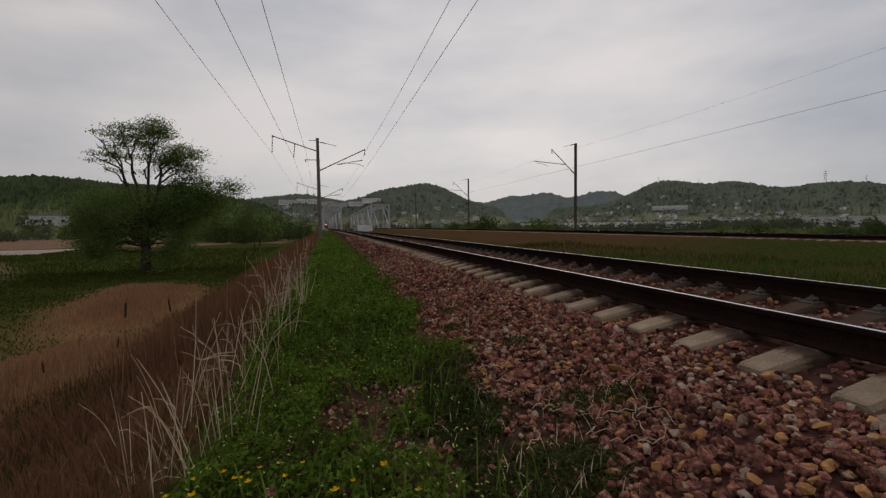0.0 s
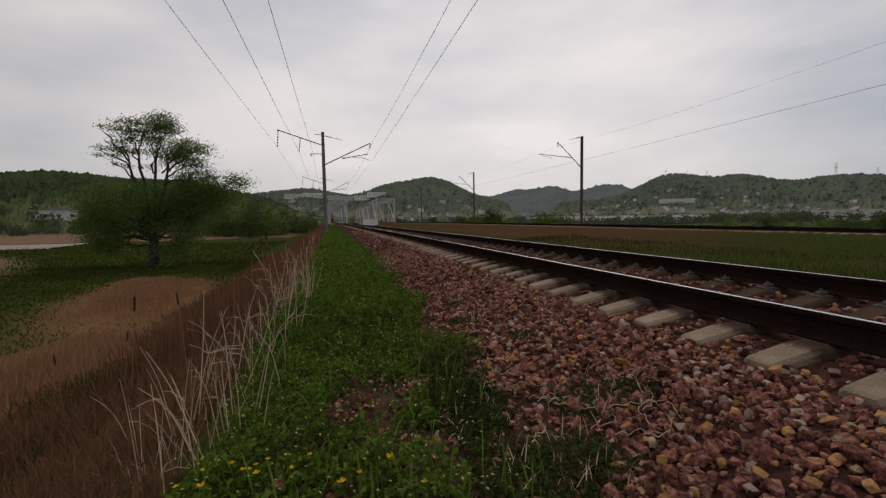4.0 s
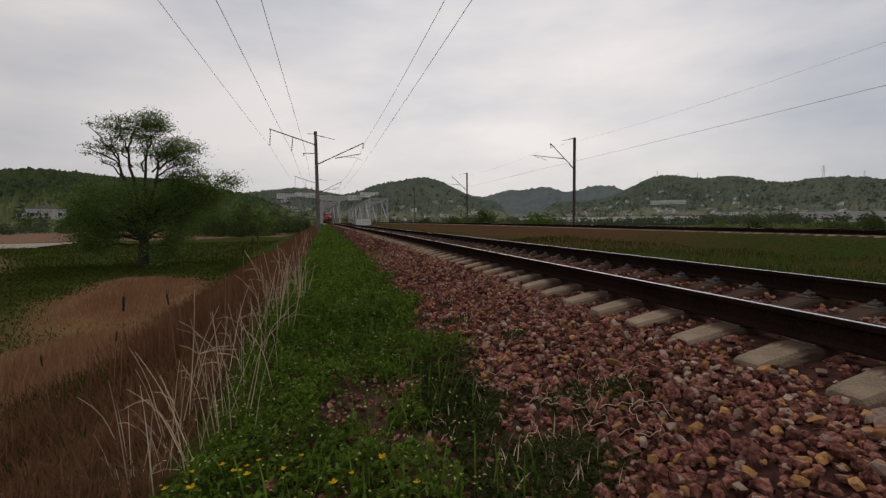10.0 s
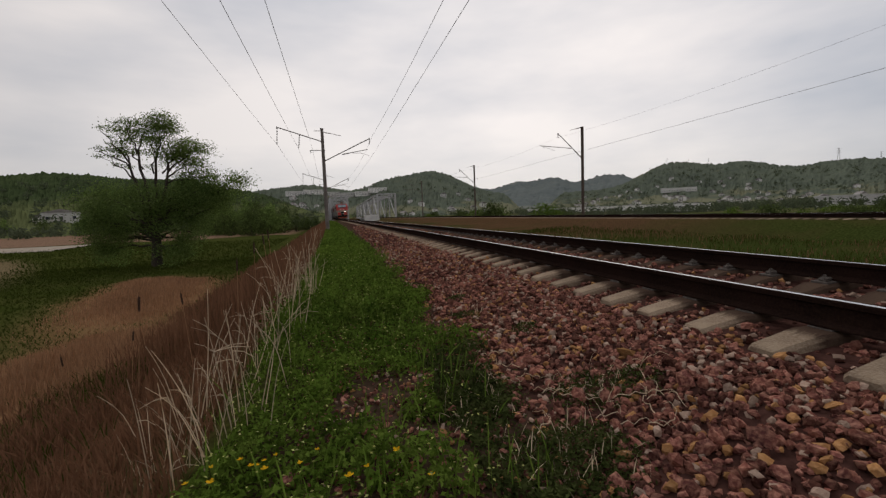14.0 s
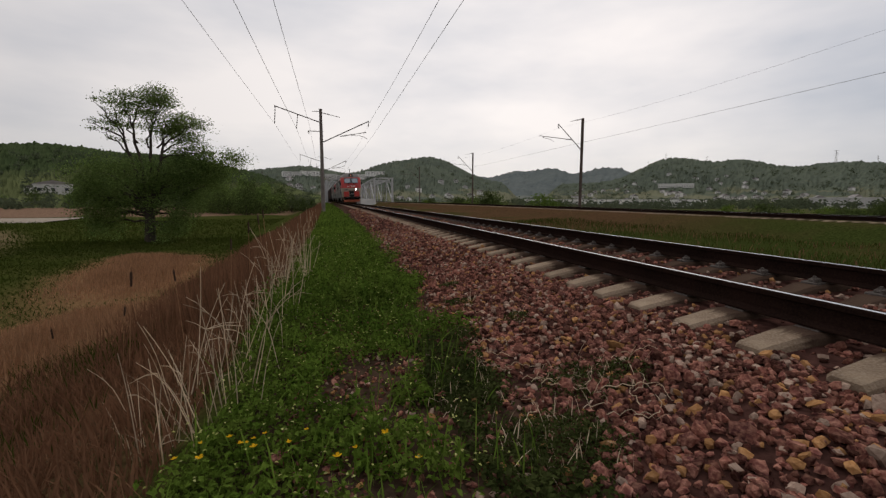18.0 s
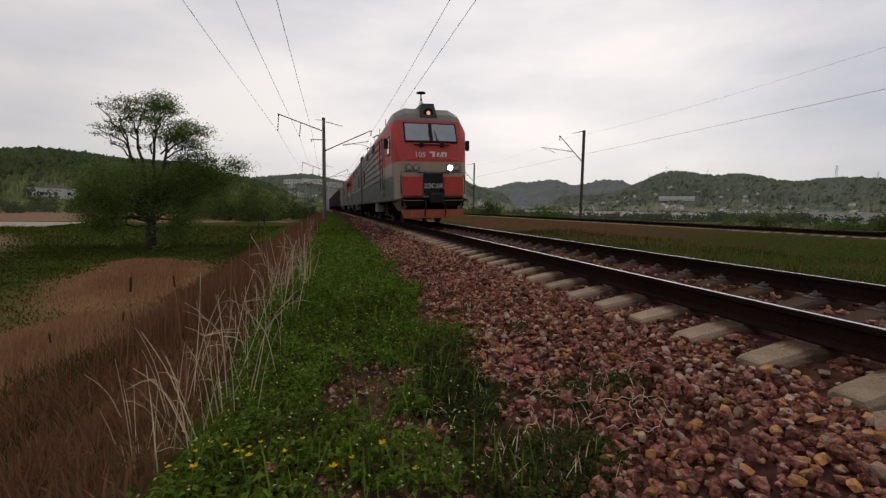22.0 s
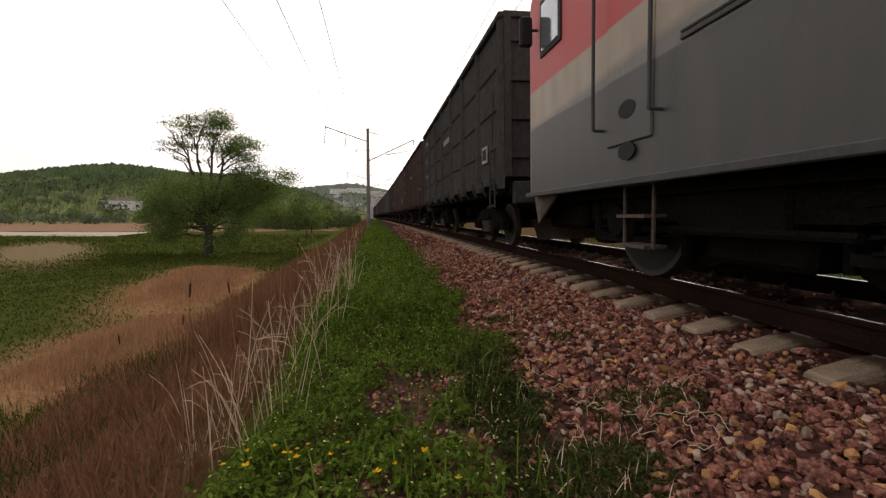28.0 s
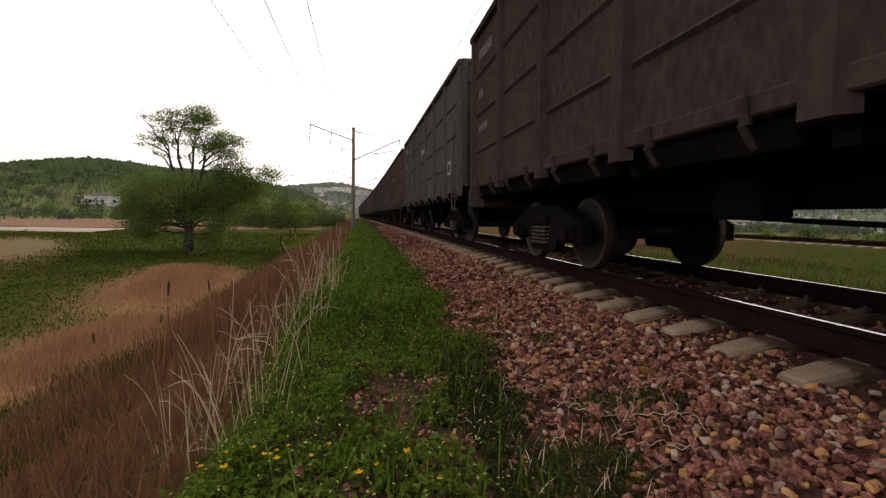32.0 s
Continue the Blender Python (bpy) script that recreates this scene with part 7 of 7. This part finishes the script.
def build_village():
    rnd = random.Random(9)
    small = build_house("house", "small pale house with a pitched roof", 9, 8, 3.6, 2.6, 1, 3)
    tall = build_house("house", "two-storey pale house with a pitched roof", 10, 9, 6.2, 3.0, 2, 3)
    tagged(small, group="village houses")
    tagged(tall, group="village houses")
    first = {0: True, 1: True}
    spots = []
    for _ in range(62):
        spots.append(("right", rnd.uniform(30, 57), 830 + 520 * rnd.random() ** 1.4))
    for _ in range(16):
        spots.append(("middle", rnd.uniform(8, 20), rnd.uniform(720, 1000)))
    for _ in range(14):
        spots.append(("middle", rnd.uniform(-9, -2), rnd.uniform(720, 1050)))
    for i, (key, az, r) in enumerate(spots):
        x, y = math.sin(math.radians(az)) * r, math.cos(math.radians(az)) * r
        z = max(float(hill_z(key, az, r)), FIELD_Z)
        k = i % 2
        s = rnd.uniform(0.7, 1.15)
        m = pose(x, y, z, 0, 0, -az + rnd.uniform(-50, 50)) @ Matrix.Diagonal((s, s, s, 1))
        o = (small, tall)[k] if first[k] else copy_thing((small, tall)[k], m)
        first[k] = False
        o.matrix_basis = m
    # long low works, white
    for w, d, h, az, r, key, lab in ((70, 16, 7, 41.6, 1100, "right", "long low white works building"), (150, 14, 4, 34.5, 420, "right", "long white shed across the valley"), (46, 12, 5, 57.3, 360, "right", "long white shed across the valley"), (17, 8, 4.5, -27.9, 330, "left", "pale farm building beside a wood"), (8, 7, 2.6, -29.3, 335, "left", "small pale farm house")):
        o = build_house("works_building", lab, w, d, h, 0 if w > 20 else 2, 1, max(3, int(w / 5)))
        x, y = math.sin(math.radians(az)) * r, math.cos(math.radians(az)) * r
        o.matrix_basis = pose(x, y, max(float(hill_z(key, az, r)), FIELD_Z), 0, 0, -az)
    # blocks of flats on the rise behind the bridges
    blocks = [build_house("apartment_block", "pale three-storey block of flats on the rise", 44, 12, 9.5, 0, 3, 12)]
    tagged(blocks[0], group="blocks of flats")
    for i, (az, r) in enumerate(((-5.2, 1080), (-3.1, 1090), (-1.0, 1095), (1.1, 1095), (3.2, 1085), (4.9, 1075))):
        x, y = math.sin(math.radians(az)) * r, math.cos(math.radians(az)) * r
        m = pose(x, y, float(hill_z("middle", az, r)) + 1, 0, 0, -az + rnd.uniform(-12, 12))
        o = blocks[0] if i == 0 else copy_thing(blocks[0], m)
        o.matrix_basis = m
    # lattice towers on the ridge
    tw = thing("power_pylon", "thin lattice pylon on the hill's ridge", "pylon", group="pylons")
    bm = fresh()
    H = 26.0
    for sx in (-1, 1):
        for sy in (-1, 1):
            rod(bm, (sx * 2.4, sy * 2.4, -2), (sx * 0.4, sy * 0.4, H), 0.28, 0.2, 4)
    for i in range(6):
        z = H * i / 6
        w = 2.4 - 2.0 * i / 6
        rod(bm, (-w, -w, z), (w, w, z + H / 6), 0.16, n=4)
        rod(bm, (w, -w, z), (-w, w, z + H / 6), 0.16, n=4)
    part("tower", bm, M_MAST, tw)
    bm = fresh()
    for z in (H - 1, H - 6, H - 10):
        rod(bm, (-4, 0, z), (4, 0, z), 0.22, n=4)
    part("cross_arm", bm, M_MAST, tw)
    for i, (key, az, s) in enumerate((("right", 40.4, 0.8), ("right", 38.6, 0.6), ("right", 44.5, 0.8), ("right", 42.6, 0.5), ("right", 55.3, 1.5), ("right", 58.2, 0.9), ("left", -10.2, 0.30), ("left", -8.6, 0.28))):
        r = HILLS[key][1]
        x, y = math.sin(math.radians(az)) * r, math.cos(math.radians(az)) * r
        m = pose(x, y, float(hill_z(key, az, r)) - 1, 0, 0, -az) @ Matrix.Diagonal((s, s, s, 1))
        o = tw if i == 0 else copy_thing(tw, m)
        o.matrix_basis = m


build_village()


# ---- ballast: loose broken stones ----
def stone_shapes(n):
    """Angular broken stones: a cut cube pulled about, in two dozen triangles."""
    out = []
    for k in range(n):
        rnd = random.Random(100 + k)
        bm = fresh()
        bmesh.ops.create_icosphere(bm, subdivisions=1, radius=1.0)
        cuts = [(Vector((rnd.gauss(0, 1), rnd.gauss(0, 1), rnd.gauss(0, 1))).normalized(), rnd.uniform(0.35, 0.75)) for _ in range(6)]
        for v in bm.verts:
            for nrm, d in cuts:
                e = v.co.dot(nrm) - d
                if e > 0:
                    v.co -= nrm * e
        sx, sy, sz = rnd.uniform(0.9, 1.5), rnd.uniform(0.8, 1.1), rnd.uniform(0.55, 0.9)
        for v in bm.verts:
            v.co = Vector((v.co.x * sx, v.co.y * sy, v.co.z * sz))
        out.append(bm)
    return out


def build_ballast():
    bed = thing("ballast_bed", "bed of loose reddish broken stone round the sleepers", "ballast", kind="structure")
    shapes = stone_shapes(14)
    coords = [np.array([v.co[:] for v in b.verts]) for b in shapes]
    faces = [[tuple(v.index for v in f.verts) for f in b.faces] for b in shapes]
    rng = np.random.default_rng(77)
    places = []
    # x range, y range, number, half size, share kept
    for x0, x1, y0, y1, n, s0, s1 in ((0.95, 2.62, 0.3, 7.0, 9200, 0.018, 0.041), (0.95, 2.62, 7.0, 16.0, 5600, 0.022, 0.044), (2.2, 5.6, 0.3, 8.0, 6000, 0.018, 0.036), (-0.35, 1.15, 0.9, 5.0, 2600, 0.008, 0.032), (2.2, 5.6, 8.0, 18.0, 3800, 0.022, 0.042), (1.1, 5.8, 16.0, 45.0, 6500, 0.035, 0.06), (5.5, 6.9, 0.3, 14.0, 1500, 0.02, 0.045)):
        x, y = rng.uniform(x0, x1, n), rng.uniform(y0, y1, n)
        s = 1.0 * rng.uniform(s0, s1, n) * np.where(rng.uniform(0, 1, n) < 0.06, 1.5, 1.0)
        if x0 == 0.95:
            keep = rng.uniform(0, 1, n) < np.clip((x - 0.95) * 2.2 + 0.15, 0, 1)
            x, y, s = x[keep], y[keep], s[keep]
        k = (y - SLEEPER_Y) / SLEEPER_STEP
        over = (np.abs(k - np.round(k)) * SLEEPER_STEP < 0.125) & (x > 2.48) & (x < 5.3)
        rail = (np.abs(x - RAIL_X) < 0.1) | (np.abs(x - RAIL_X - 1.595) < 0.1)
        ok = ~over & ~rail
        x, y, s = x[ok], y[ok], s[ok]
        z = ground_z(x, y) + s * rng.uniform(-0.1, 0.75, len(s))
        z = np.where((x > 2.5) & (x < 5.3), np.minimum(z, -0.198 + np.where(x < 2.95, (x - 2.95) * 0.19, 0.026 * (x - 2.95))), z)
        places.append(np.stack([x, y, z, s], 1))
    P = np.concatenate(places)
    a = rng.uniform(0, 2 * np.pi, (len(P), 3))
    kind = rng.integers(0, len(shapes), len(P))
    tone = rng.uniform(0, 1, len(P))
    near = np.argsort(np.hypot(P[:, 0] - 1.7, (P[:, 1] - 1.9) * 0.9) - P[:, 3] * 6)[:300]
    is_near = np.zeros(len(P), bool)
    is_near[near] = True
    mats = (M_STONE, M_STONE_TAN, M_STONE_PALE)
    pick = np.where(tone < 0.80, 0, np.where(tone < 0.885, 1, 2))
    meshes = {}
    for m in range(3):
        vs, fs, o = [], [], 0
        for i in np.nonzero((pick == m) & ~is_near)[0]:
            R3 = np.array(Euler(tuple(a[i])).to_matrix())
            flat = R3 * np.array([[1], [1], [0.8]])
            vs.append(coords[kind[i]] @ flat.T * P[i, 3] + P[i, :3])
            fs += [tuple(o + q for q in f) for f in faces[kind[i]]]
            o += len(coords[kind[i]])
        ob = mesh_from("stones", np.concatenate(vs), fs, mats[m], bed, ("reddish broken stones", "ochre broken stones", "pale broken stones")[m])
        tagged(ob, kind="stuff")
    for i in np.nonzero(is_near)[0]:
        key = (int(kind[i]), int(pick[i]))
        if key not in meshes:
            me = bpy.data.meshes.new("stone")
            shapes[key[0]].to_mesh(me)
            me.materials.append(mats[key[1]])
            meshes[key] = me
        ob = new("stone", meshes[key])
        ob.parent = bed
        s = float(P[i, 3])
        ob.matrix_basis = Matrix.LocRotScale(Vector(P[i, :3]), Euler(tuple(a[i])), Vector((s, s, s)))
    for b in shapes:
        b.free()


build_ballast()


# ---- what moves: the train rolls towards the viewer and past, its wheels turning ----
def motions():
    ts, ys = [t for t, _ in NOSE], [y for _, y in NOSE]
    for i, (car, behind, back) in enumerate(CARS):
        length = LOCO_LENGTH if i < 4 else WAGON_LENGTH
        walk(car, [(t, car_pose(float(np.interp(t, ts, ys)) + behind, length, back)) for t in range(33)])
    for car, behind, back in CARS[:10]:
        for o in car.children:
            if o.name.startswith("wheelset"):
                y, r = o.location.y, o.location.z
                turn = 1 if back else -1
                step = 15 if r > 0.5 else 30
                times = [i / step for i in range(32 * step + 1)]
                way = [ys[0] - float(np.interp(t, ts, ys)) for t in times]
                walk(o, [(t, pose(0, y, r, -turn * math.degrees(d / r), 0, 0)) for t, d in zip(times, way)])


motions()
